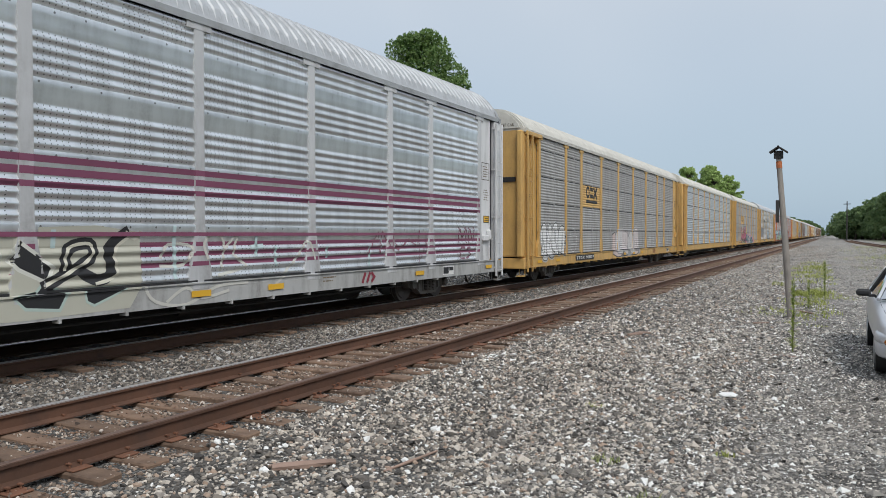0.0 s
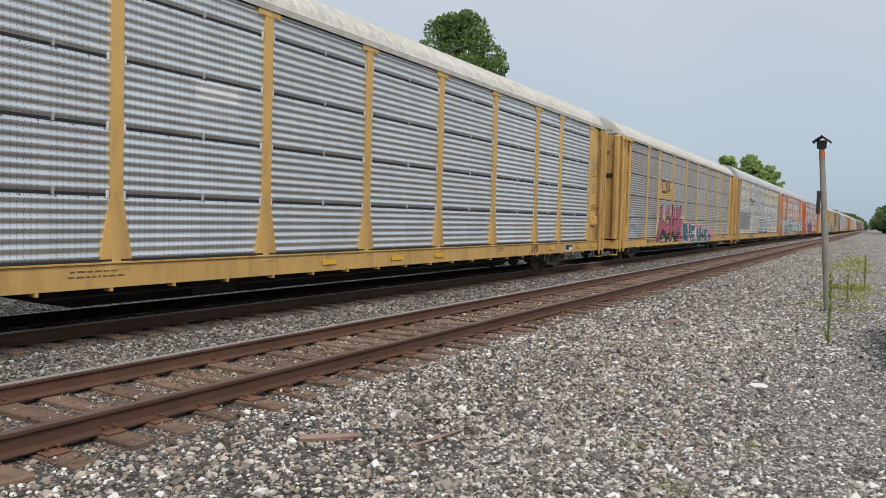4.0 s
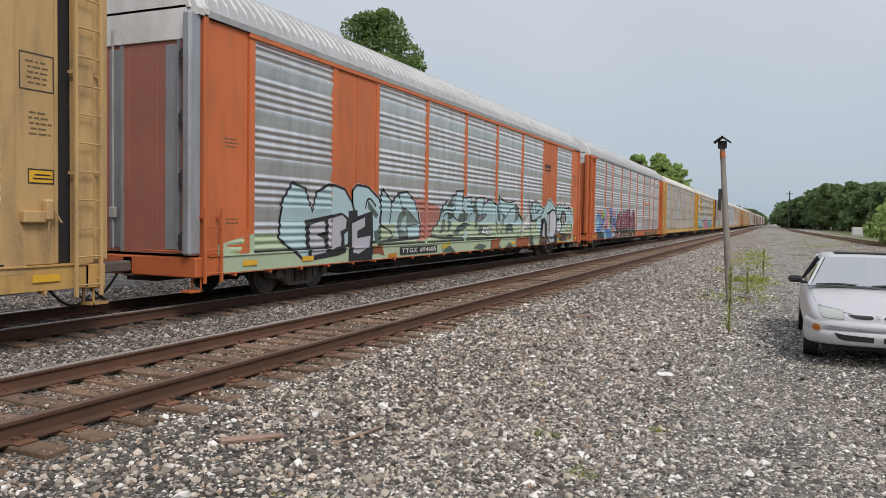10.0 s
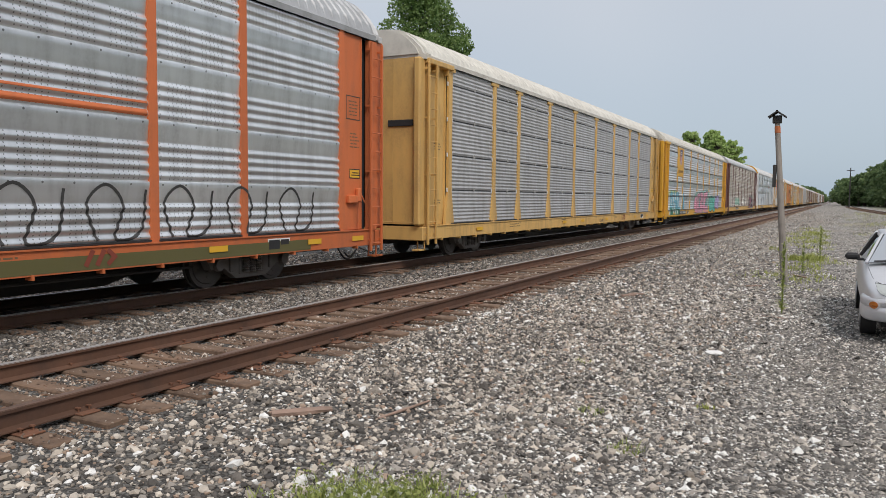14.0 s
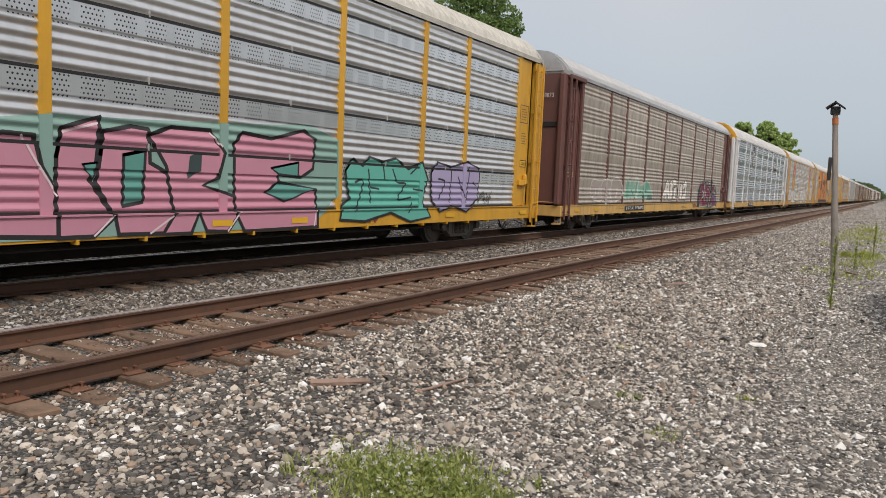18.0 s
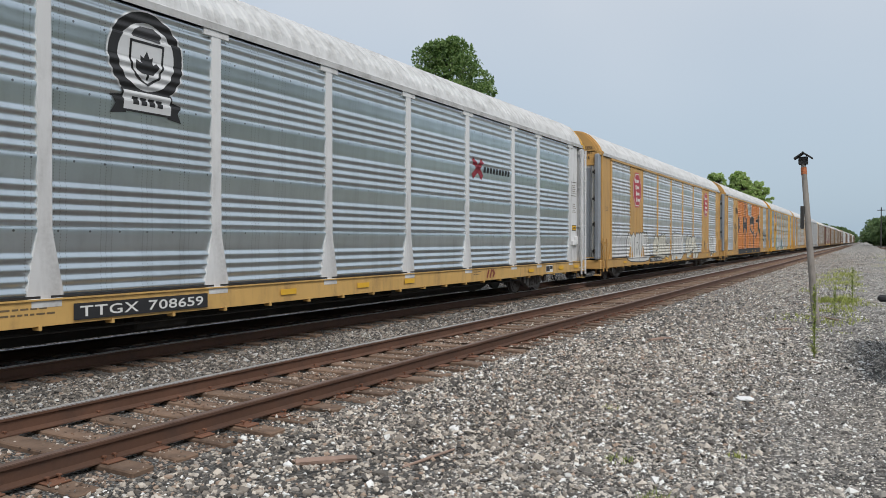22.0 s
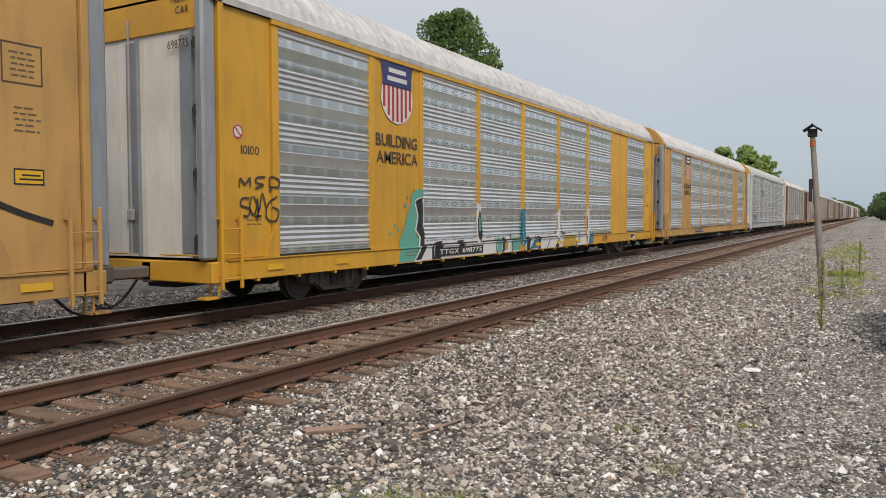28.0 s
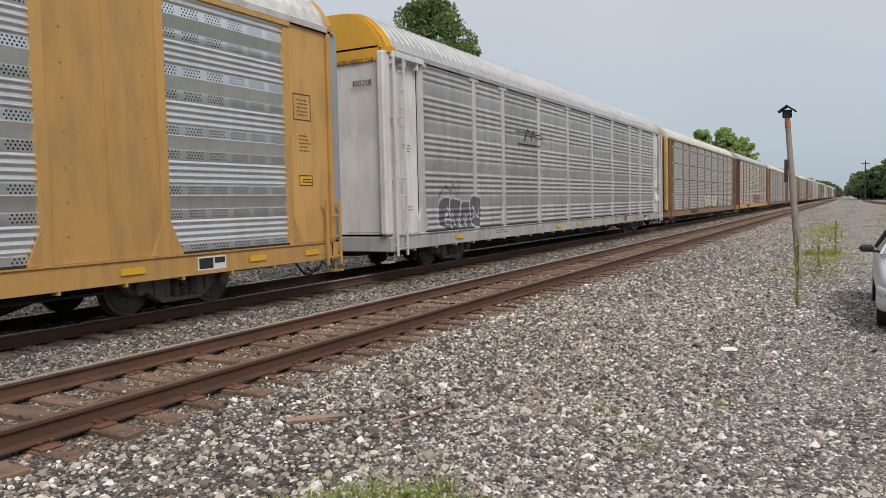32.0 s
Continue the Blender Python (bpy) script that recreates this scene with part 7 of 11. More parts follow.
# car 4: pale blue letters with black shadows
daub(4, "graffiti_halo", [(-1.26, 0.98), (-1.27, 2.17), (-0.86, 2.28), (-0.46, 2.01), (-0.06, 2.26), (0.25, 2.14), (0.56, 2.28), (0.88, 2.11), (1.64, 2.32), (1.74, 2.13), (2.21, 2.29), (2.33, 2.04), (3.04, 2.27), (3.13, 1.69), (3.81, 1.94), (4.07, 1.58), (4.2, 1.29), (4.19, 0.94), (2.75, 0.94), (1.74, 0.93), (1.24, 0.88), (-0.48, 0.95)], (0.60, 0.60, 0.50), label="cream sprayed halo")
daub(4, "graffiti_letter", [(-1.2, 1.03), (-1.21, 2.1), (-0.81, 2.2), (-0.41, 1.95), (-0.02, 2.18), (0.28, 2.07), (0.58, 2.2), (0.89, 2.04), (1.63, 2.23), (1.73, 2.06), (2.18, 2.2), (2.31, 1.98), (2.99, 2.18), (3.08, 1.66), (3.72, 1.89), (3.97, 1.57), (4.1, 1.31), (4.08, 1.01), (2.71, 1.0), (1.72, 0.99), (1.24, 0.95), (-0.44, 1.0)], (0.47, 0.57, 0.64), ink=BLACK, w=0.085, label="pale blue block letters outlined in black")
daub(4, "graffiti_shadow", [(-0.83, 2.14), (-0.43, 1.87), (-0.39, 1.4), (-0.55, 1.74), (-0.77, 1.93)], BLACK)
daub(4, "graffiti_shadow", [(-0.88, 1.42), (-0.68, 1.43), (-0.61, 1.22), (-0.69, 1.03), (-0.88, 1.04)], BLACK)
daub(4, "graffiti_shadow", [(-0.22, 1.52), (-0.02, 1.58), (0.0, 1.06), (-0.24, 1.05)], BLACK)
daub(4, "graffiti_shadow", [(0.43, 1.68), (0.62, 1.77), (0.6, 1.38), (0.39, 1.3)], BLACK)
daub(4, "graffiti_shadow", [(1.89, 1.71), (2.15, 1.73), (2.11, 1.42), (1.89, 1.38)], BLACK)
daub(4, "graffiti_shadow", [(2.23, 2.01), (2.58, 1.79), (2.22, 1.72)], BLACK)
daub(4, "graffiti_shadow", [(2.65, 1.42), (2.92, 1.0), (2.69, 1.0)], BLACK)
daub(4, "graffiti_shadow", [(3.02, 1.42), (3.43, 1.53), (3.31, 1.15), (3.79, 1.07), (3.29, 1.03)], BLACK)
daub(4, "graffiti_shadow", [(0.68, 1.37), (0.85, 1.63), (1.01, 1.65), (0.88, 1.36), (1.05, 1.35), (1.03, 1.02), (0.58, 1.01), (0.62, 1.28)], BLACK)
daub(4, "graffiti_shadow", [(-1.2, 1.03), (-1.2, 1.6), (-0.99, 1.65), (-1.08, 1.42), (-1.04, 1.03)], BLACK)
brush(4, [[(-0.41, 1.9), (-0.39, 1.0)], [(0.28, 2.04), (0.23, 1.0)], [(0.9, 2.01), (0.97, 1.63)], [(1.63, 2.2), (1.8, 1.71), (1.72, 1.01)], [(2.31, 1.96), (2.49, 1.56), (2.54, 1.01)], [(3.08, 1.66), (2.85, 1.39)], [(1.31, 2.09), (1.28, 1.0)]], 0.05, BLACK)
brush(4, [[(-1.04, 2.05), (-1.04, 1.08)], [(-0.32, 1.9), (-0.29, 1.05)], [(0.04, 2.08), (0.13, 1.15)], [(0.37, 1.99), (0.36, 1.71)], [(1.88, 2.06), (2.14, 2.1)], [(2.5, 1.96), (2.84, 2.04)], [(3.19, 1.6), (3.73, 1.78)]], 0.07, (0.72, 0.74, 0.74))
daub(4, "graffiti_drip", [(0.98, 0.94), (1.24, 0.95), (1.1, 0.6), (0.96, 0.6)], (0.36, 0.48, 0.55))
daub(4, "graffiti_drip", [(1.28, 0.9), (1.56, 0.91), (1.45, 0.6), (1.15, 0.6)], (0.07, 0.07, 0.06))
daub(4, "graffiti_drip", [(1.57, 0.94), (1.86, 0.95), (1.71, 0.6), (1.52, 0.6)], (0.36, 0.48, 0.55))
daub(4, "graffiti_drip", [(2.57, 0.85), (3.19, 0.9), (3.12, 0.69), (2.57, 0.66)], (0.36, 0.48, 0.55))
daub(4, "graffiti_spot", [(3.35, 2.02), (3.55, 2.14), (3.74, 2.07), (3.61, 1.94), (3.35, 1.93)], (0.25, 0.42, 0.55))
# car 5: two pale blue pieces over a mint band
daub(5, "graffiti_ground", [(-13.0, 0.6), (-13.0, 1.1), (-12.0, 1.3), (-6.0, 1.25), (0.0, 1.2), (6.0, 1.25), (12.3, 1.2), (12.3, 0.6)], (0.42, 0.52, 0.36), label="pale green sprayed ground")
daub(5, "graffiti_glow", [(-5.08, 2.18), (-4.51, 2.13), (-3.45, 1.98), (-3.38, 1.55), (-3.93, 1.1), (-4.93, 0.98)], (0.45, 0.19, 0.15), label="rusty red sprayed glow")
daub(5, "graffiti_halo", [(-11.25, 1.22), (-11.17, 1.95), (-10.81, 2.35), (-10.33, 2.26), (-10.08, 1.77), (-9.9, 2.2), (-9.41, 2.38), (-9.1, 2.36), (-8.77, 2.3), (-8.45, 2.03), (-8.35, 1.81), (-8.37, 1.11), (-9.11, 0.88), (-10.51, 0.8)], (0.66, 0.60, 0.58))
daub(5, "graffiti_letter", [(-11.23, 1.19), (-11.14, 1.92), (-10.78, 2.32), (-10.31, 2.22), (-10.06, 1.74), (-9.88, 2.16), (-9.4, 2.34), (-9.08, 2.32), (-8.76, 2.26), (-8.44, 1.98), (-8.34, 1.77), (-8.36, 1.06), (-9.1, 0.84), (-10.49, 0.76)], (0.42, 0.59, 0.63), ink=BLACK, w=0.065, label="pale blue bubble letter outlined in black")
daub(5, "graffiti_halo", [(-8.42, 2.0), (-8.43, 2.3), (-8.23, 2.43), (-7.7, 2.4), (-7.01, 2.09), (-7.03, 1.08), (-7.43, 1.07), (-8.23, 1.6)], (0.66, 0.60, 0.58))
daub(5, "graffiti_letter", [(-8.41, 1.96), (-8.42, 2.25), (-8.22, 2.39), (-7.7, 2.36), (-7.02, 2.04), (-7.05, 1.04), (-7.44, 1.02), (-8.23, 1.55)], (0.42, 0.59, 0.63), ink=BLACK, w=0.065, label="pale blue bubble letter outlined in black")
daub(5, "graffiti_halo", [(-7.01, 2.24), (-6.89, 2.39), (-6.39, 2.08), (-6.01, 2.33), (-5.5, 2.39), (-5.05, 2.13), (-4.67, 1.54), (-4.71, 1.14), (-6.98, 1.08)], (0.66, 0.60, 0.58))
daub(5, "graffiti_letter", [(-7.01, 2.19), (-6.91, 2.34), (-6.41, 2.03), (-6.04, 2.27), (-5.53, 2.33), (-5.08, 2.08), (-4.72, 1.48), (-4.76, 1.08), (-6.99, 1.03)], (0.42, 0.59, 0.63), ink=BLACK, w=0.065, label="pale blue bubble letter outlined in black")
daub(5, "graffiti_fade", [(-6.99, 1.46), (-6.25, 1.49), (-6.17, 1.1), (-6.98, 1.05)], (0.42, 0.52, 0.36))
daub(5, "graffiti_shadow", [(-7.74, 2.07), (-7.17, 1.7), (-7.29, 1.6), (-7.67, 1.84)], (0.09, 0.13, 0.115))
daub(5, "graffiti_shadow", [(-7.4, 1.29), (-7.04, 1.37), (-7.02, 0.97), (-7.29, 0.99)], (0.09, 0.13, 0.115))
daub(5, "graffiti_shadow", [(-6.12, 1.39), (-5.99, 1.72), (-5.67, 1.89), (-5.45, 1.79), (-4.77, 1.48), (-5.53, 1.4), (-5.49, 1.11), (-5.95, 1.08)], (0.17, 0.22, 0.20), ink=BLACK, w=0.035)
daub(5, "graffiti_shadow", [(-5.95, 1.35), (-5.76, 1.65), (-5.57, 1.69), (-5.62, 1.21)], (0.36, 0.50, 0.50))
brush(5, [[(-6.41, 2.03), (-6.49, 1.81), (-6.5, 1.49)], [(-6.04, 2.24), (-5.83, 1.88), (-5.72, 1.72)], [(-6.99, 1.43), (-6.55, 1.3), (-6.39, 1.17), (-6.59, 1.05)], [(-7.81, 1.84), (-7.74, 2.04), (-7.56, 2.07), (-7.32, 1.91)]], 0.05, BLACK)
daub(5, "graffiti_backing", [(-8.59, 1.77), (-8.2, 1.8), (-8.18, 1.65), (-7.47, 1.79), (-7.42, 1.14), (-7.52, 0.6), (-8.63, 0.61)], BLACK, label="black letter backing")
daub(5, "graffiti_letter", [(-8.45, 1.5), (-7.81, 1.65), (-7.83, 1.39), (-8.17, 1.3), (-8.18, 1.15), (-7.53, 1.2), (-7.57, 0.94), (-8.17, 0.75), (-8.43, 0.79)], (0.47, 0.46, 0.52), ink=BLACK, w=0.03, label="lavender grey block letter")
daub(5, "graffiti_backing", [(-10.32, 1.55), (-8.88, 1.73), (-8.58, 1.61), (-8.62, 1.31), (-8.77, 1.24), (-8.75, 0.82), (-9.1, 0.76), (-10.25, 0.69)], BLACK)
daub(5, "graffiti_letter", [(-9.41, 1.58), (-8.88, 1.67), (-8.68, 1.58), (-8.71, 1.37), (-8.96, 1.3), (-8.89, 1.14), (-8.92, 0.97), (-9.42, 0.9)], (0.47, 0.46, 0.52), label="lavender grey block letter")
daub(5, "graffiti_letter", [(-10.15, 1.45), (-9.55, 1.55), (-9.55, 1.31), (-9.89, 1.25), (-9.56, 1.12), (-9.58, 0.85), (-10.14, 0.8)], (0.47, 0.46, 0.52), label="lavender grey block letter")
daub(5, "graffiti_patch", [(-7.45, 0.93), (-7.02, 0.94), (-6.88, 0.66), (-7.22, 0.76), (-7.49, 0.74)], (0.26, 0.08, 0.03))
daub(5, "graffiti_patch", [(-6.69, 0.71), (-6.21, 0.72), (-6.21, 0.61), (-6.67, 0.61)], (0.52, 0.22, 0.03))
daub(5, "graffiti_halo", [(-3.96, 1.33), (-3.65, 1.49), (-3.43, 1.63), (-3.35, 1.86), (-3.18, 2.04), (-2.89, 2.21), (-2.73, 2.15), (-2.52, 2.2), (-2.44, 2.39), (-2.18, 2.43), (-2.18, 2.52), (-1.62, 2.57), (-1.65, 2.32), (-1.52, 2.35), (-0.92, 2.38), (-0.92, 2.18), (-0.68, 2.26), (-0.49, 2.2), (-0.45, 2.36), (-0.19, 2.41), (0.27, 2.42), (0.22, 2.18), (0.64, 2.35), (1.08, 2.34), (1.51, 2.17), (1.66, 2.17), (1.75, 2.52), (2.26, 2.36), (2.87, 2.32), (3.53, 2.39), (3.59, 2.24), (3.91, 2.15), (3.97, 1.87), (4.37, 1.68), (4.23, 1.18), (3.78, 0.95), (1.74, 0.99), (0.13, 1.02), (-1.34, 1.03), (-2.37, 1.04), (-3.24, 1.05), (-3.97, 1.1)], (0.66, 0.60, 0.58))
daub(5, "graffiti_letter", [(-3.97, 1.28), (-3.65, 1.44), (-3.43, 1.58), (-3.36, 1.81), (-3.18, 1.99), (-2.89, 2.15), (-2.73, 2.09), (-2.52, 2.15), (-2.44, 2.34), (-2.18, 2.37), (-2.18, 2.47), (-1.62, 2.51), (-1.65, 2.26), (-1.52, 2.29), (-0.92, 2.32), (-0.92, 2.12), (-0.68, 2.19), (-0.49, 2.14), (-0.45, 2.3), (-0.19, 2.34), (0.27, 2.35), (0.22, 2.11), (0.64, 2.29), (1.08, 2.27), (1.51, 2.1), (1.66, 2.1), (1.75, 2.44), (2.26, 2.28), (2.87, 2.24), (3.53, 2.31), (3.59, 2.16), (3.91, 2.07), (3.97, 1.79), (4.37, 1.6), (4.23, 1.18), (3.78, 0.95), (1.74, 0.99), (0.13, 1.02), (-1.34, 1.03), (-2.37, 1.04), (-3.24, 1.05), (-3.97, 1.1)], (0.42, 0.59, 0.63), ink=BLACK, w=0.06, label="long run of pale blue joined letters")
daub(5, "graffiti_fade", [(-3.97, 1.27), (-3.53, 1.46), (-3.29, 1.58), (-2.36, 1.51), (-0.93, 1.53), (0.05, 1.47), (1.55, 1.49), (3.05, 1.44), (4.3, 1.38), (4.16, 1.11), (3.71, 0.97), (-1.34, 1.04), (-3.53, 1.09), (-3.97, 1.12)], (0.42, 0.52, 0.36))
daub(5, "graffiti_shadow", [(-2.86, 2.07), (-2.52, 2.1), (-2.35, 2.16), (-2.41, 1.97), (-2.86, 1.96)], (0.09, 0.13, 0.115))
daub(5, "graffiti_shadow", [(-2.88, 1.78), (-2.36, 1.81), (-2.39, 1.67), (-2.64, 1.59), (-2.82, 1.6)], (0.09, 0.13, 0.115))
daub(5, "graffiti_shadow", [(-2.05, 1.56), (-1.96, 1.77), (-1.56, 1.83), (-1.25, 1.81), (-1.25, 1.58), (-1.71, 1.51), (-1.99, 1.53)], (0.09, 0.13, 0.115))
daub(5, "graffiti_shadow", [(-2.82, 1.58), (-2.53, 1.54), (-2.59, 1.35), (-2.87, 1.18), (-2.82, 1.38)], (0.09, 0.13, 0.115))
daub(5, "graffiti_shadow", [(-2.42, 1.17), (-2.19, 1.32), (-1.84, 1.45), (-1.07, 1.46), (-1.53, 1.31), (-1.84, 1.22), (-2.14, 1.11)], (0.09, 0.13, 0.115))
daub(5, "graffiti_shadow", [(-3.39, 1.2), (-3.16, 1.58), (-3.02, 1.59), (-3.05, 1.34), (-3.29, 1.2)], (0.17, 0.22, 0.20), ink=BLACK, w=0.03)
daub(5, "graffiti_shadow", [(-0.85, 2.02), (-0.64, 2.14), (-0.45, 2.03), (-0.34, 1.66), (-0.46, 1.29), (-0.61, 1.34), (-0.55, 1.77), (-0.74, 1.81)], (0.09, 0.13, 0.115))
daub(5, "graffiti_shadow", [(-0.3, 1.74), (0.13, 1.8), (0.33, 1.78), (0.05, 1.58), (-0.23, 1.53)], (0.30, 0.27, 0.31), ink=BLACK, w=0.03)
daub(5, "graffiti_shadow", [(-0.23, 1.42), (0.13, 1.43), (0.04, 1.11), (-0.27, 1.09)], (0.09, 0.13, 0.115))
daub(5, "graffiti_shadow", [(1.46, 2.0), (1.75, 1.95), (1.85, 1.55), (1.65, 1.58)], (0.09, 0.13, 0.115))
daub(5, "graffiti_shadow", [(2.43, 1.38), (2.76, 1.48), (3.22, 1.44), (3.41, 1.13), (2.87, 1.21), (2.48, 1.08)], (0.09, 0.13, 0.115))
daub(5, "graffiti_shadow", [(3.59, 2.13), (3.84, 2.07), (3.91, 1.68), (3.53, 1.51)], (0.17, 0.22, 0.20), ink=BLACK, w=0.03)
daub(5, "graffiti_shadow", [(-3.97, 1.2), (-3.7, 1.15), (-3.53, 1.07), (-3.97, 1.07)], (0.17, 0.22, 0.20))
daub(5, "graffiti_spot", [(0.04, 1.15), (0.09, 1.33), (0.29, 1.38), (0.63, 1.37), (0.89, 1.29), (1.03, 1.09), (0.63, 1.06)], (0.60, 0.64, 0.62), ink=BLACK, w=0.03)
brush(5, [[(-3.36, 1.81), (-2.89, 1.89), (-2.36, 1.87), (-2.27, 2.11), (-2.38, 2.32)], [(-3.21, 1.67), (-2.84, 1.8), (-2.08, 1.58)], [(-1.62, 2.51), (-1.69, 1.95), (-1.53, 1.85)], [(-1.33, 2.01), (-0.92, 2.01), (-0.78, 2.02)], [(-1.07, 1.5), (-1.14, 1.68), (-1.03, 1.78), (-0.92, 1.79)], [(-0.45, 2.3), (-0.53, 2.03), (-0.34, 1.77), (-0.42, 1.31)], [(0.27, 2.34), (0.09, 1.97), (0.05, 1.63), (0.42, 1.75), (0.29, 1.8)], [(0.22, 2.11), (0.64, 2.27), (1.18, 2.23), (1.65, 2.01), (1.85, 1.61), (2.06, 1.45), (2.21, 1.77), (2.37, 1.67)], [(1.46, 2.03), (1.4, 1.18)], [(1.75, 2.44), (1.9, 1.86), (2.26, 1.74), (2.11, 1.23), (1.85, 1.17)], [(2.37, 1.64), (2.87, 1.94), (3.47, 2.09), (3.59, 2.06)], [(2.54, 1.12), (2.87, 1.38), (3.11, 1.4), (3.16, 1.14)], [(0.29, 1.37), (0.33, 1.21), (0.41, 1.2), (0.47, 1.37)], [(0.63, 1.36), (0.65, 1.2), (0.76, 1.18), (0.82, 1.3)], [(1.4, 1.18), (1.43, 1.41), (1.55, 1.46), (1.67, 1.24), (1.5, 1.11)], [(-2.08, 1.34), (-1.59, 1.48), (-1.07, 1.44)], [(3.78, 1.96), (4.37, 1.63)]], 0.042, (0.03, 0.035, 0.035), label="black letter outline")
daub(5, "graffiti_hill", [(-1.57, 1.11), (-1.47, 1.26), (-1.33, 1.2), (-1.4, 1.01), (-1.6, 0.99)], (0.42, 0.59, 0.63))
daub(5, "graffiti_hill", [(-2.87, 1.16), (-2.37, 1.12), (-2.42, 1.07), (-2.87, 1.06)], (0.09, 0.13, 0.115))
daub(5, "graffiti_patch", [(-3.38, 0.84), (-2.71, 0.96), (-2.76, 0.82), (-3.31, 0.7)], (0.50, 0.40, 0.05))
daub(5, "graffiti_hill", [(-3.31, 0.64), (-2.78, 0.82), (-2.29, 0.61)], (0.09, 0.13, 0.115))
daub(5, "graffiti_hill", [(-0.79, 0.68), (-0.36, 0.82), (0.38, 0.73), (0.1, 0.6)], (0.09, 0.13, 0.115))
daub(5, "graffiti_patch", [(0.88, 0.61), (1.39, 0.94), (1.71, 0.93), (1.51, 0.61)], (0.30, 0.09, 0.04))
daub(5, "graffiti_flash", [(4.17, 1.21), (4.57, 1.54), (4.77, 1.57), (4.82, 1.77), (5.01, 1.71), (5.26, 2.16), (5.41, 1.43), (5.1, 1.32), (4.86, 1.4), (4.62, 1.13)], (0.68, 0.66, 0.65), label="white painted flash")
daub(5, "graffiti_halo", [(5.41, 2.06), (5.68, 2.35), (6.24, 2.49), (6.71, 2.29), (7.29, 2.15), (7.93, 2.55), (8.19, 2.58), (9.28, 2.18), (9.88, 2.43), (10.71, 2.51), (11.94, 2.15), (12.2, 1.54), (11.42, 1.09), (6.83, 0.97), (6.11, 1.3), (6.34, 1.71), (5.67, 1.63)], (0.66, 0.60, 0.58))
daub(5, "graffiti_letter", [(5.41, 1.99), (5.68, 2.29), (6.24, 2.43), (6.71, 2.22), (7.29, 2.08), (7.93, 2.47), (8.19, 2.5), (9.28, 2.09), (9.88, 2.34), (10.71, 2.42), (11.94, 2.06), (12.2, 1.44), (11.42, 1.0), (6.83, 0.9), (6.11, 1.23), (6.34, 1.64), (5.67, 1.57)], (0.42, 0.59, 0.63), ink=BLACK, w=0.06, label="pale blue wildstyle piece outlined in black")
daub(5, "graffiti_fade", [(5.46, 1.42), (6.23, 1.57), (6.83, 0.94), (5.67, 0.88)], (0.42, 0.52, 0.36))
daub(5, "graffiti_fade", [(9.8, 1.37), (12.16, 1.5), (12.06, 0.82), (9.8, 0.91)], (0.42, 0.52, 0.36))
daub(5, "graffiti_backing", [(6.71, 0.62), (6.99, 1.64), (7.42, 1.74), (7.76, 1.44), (7.79, 0.6)], BLACK)
daub(5, "graffiti_heart", [(7.11, 0.93), (7.22, 1.44), (7.42, 1.5), (7.45, 0.91)], (0.46, 0.46, 0.50))
daub(5, "graffiti_letter", [(7.76, 1.89), (9.28, 2.05), (9.31, 1.45), (8.04, 1.22), (8.8, 1.21), (9.31, 1.24), (9.31, 0.65), (8.18, 0.6), (7.82, 0.9)], (0.46, 0.46, 0.50), ink=BLACK, w=0.06, label="pale grey swollen letter")
brush(5, [[(5.22, 2.44), (5.34, 1.99), (5.41, 1.5), (5.67, 0.77)], [(5.67, 2.25), (5.78, 1.82)], [(6.24, 2.39), (6.12, 1.94), (6.71, 2.03)], [(6.11, 1.27), (6.4, 1.68), (6.83, 1.76), (7.29, 2.04)], [(8.04, 1.22), (8.95, 1.38), (9.36, 1.51)], [(8.19, 2.49), (8.18, 1.98)]], 0.06, BLACK)
daub(5, "graffiti_disc", [(11.21, 1.67), (11.06, 1.45), (10.69, 1.32), (10.25, 1.33), (9.91, 1.46), (9.78, 1.67), (9.91, 1.87), (10.25, 2.01), (10.69, 2.02), (11.06, 1.89)], BLACK, label="black sprayed disc", smooth=4)
daub(5, "graffiti_drop", [(9.62, 1.45), (10.06, 1.57), (10.3, 1.22), (9.89, 0.98), (9.54, 1.12)], (0.46, 0.46, 0.50), ink=BLACK, w=0.05)
brush(5, [[(10.06, 1.82), (10.19, 1.7), (10.33, 1.84), (10.48, 1.69), (10.64, 1.86), (10.75, 1.73)], [(10.06, 1.55), (10.43, 1.65), (10.33, 1.41), (10.71, 1.47)], [(10.25, 1.38), (10.71, 1.44)]], 0.028, (0.70, 0.70, 0.68), label="white tag on the black disc")
daub(5, "graffiti_patch", [(0.86, 0.92), (1.79, 0.93), (1.57, 0.6), (0.86, 0.61)], (0.33, 0.095, 0.035), label="rust red sprayed shape along the sill")
daub(5, "graffiti_patch", [(3.53, 0.92), (5.17, 0.97), (5.05, 0.6), (3.56, 0.6)], (0.33, 0.095, 0.035))
daub(5, "graffiti_hill", [(2.23, 0.6), (2.76, 0.79), (3.22, 0.6)], (0.09, 0.13, 0.115))
daub(5, "graffiti_hill", [(1.59, 0.6), (1.66, 0.73), (1.89, 0.6)], (0.09, 0.13, 0.115))
daub(5, "graffiti_hill", [(5.2, 0.87), (5.41, 0.96), (5.89, 0.6), (5.51, 0.6)], (0.09, 0.13, 0.115))
daub(5, "graffiti_hill", [(6.71, 0.94), (7.76, 0.9), (7.62, 0.6), (6.59, 0.68)], (0.10, 0.05, 0.035))
daub(5, "graffiti_patch", [(9.28, 0.7), (10.33, 0.74), (10.43, 0.6), (9.31, 0.6)], (0.50, 0.24, 0.03))
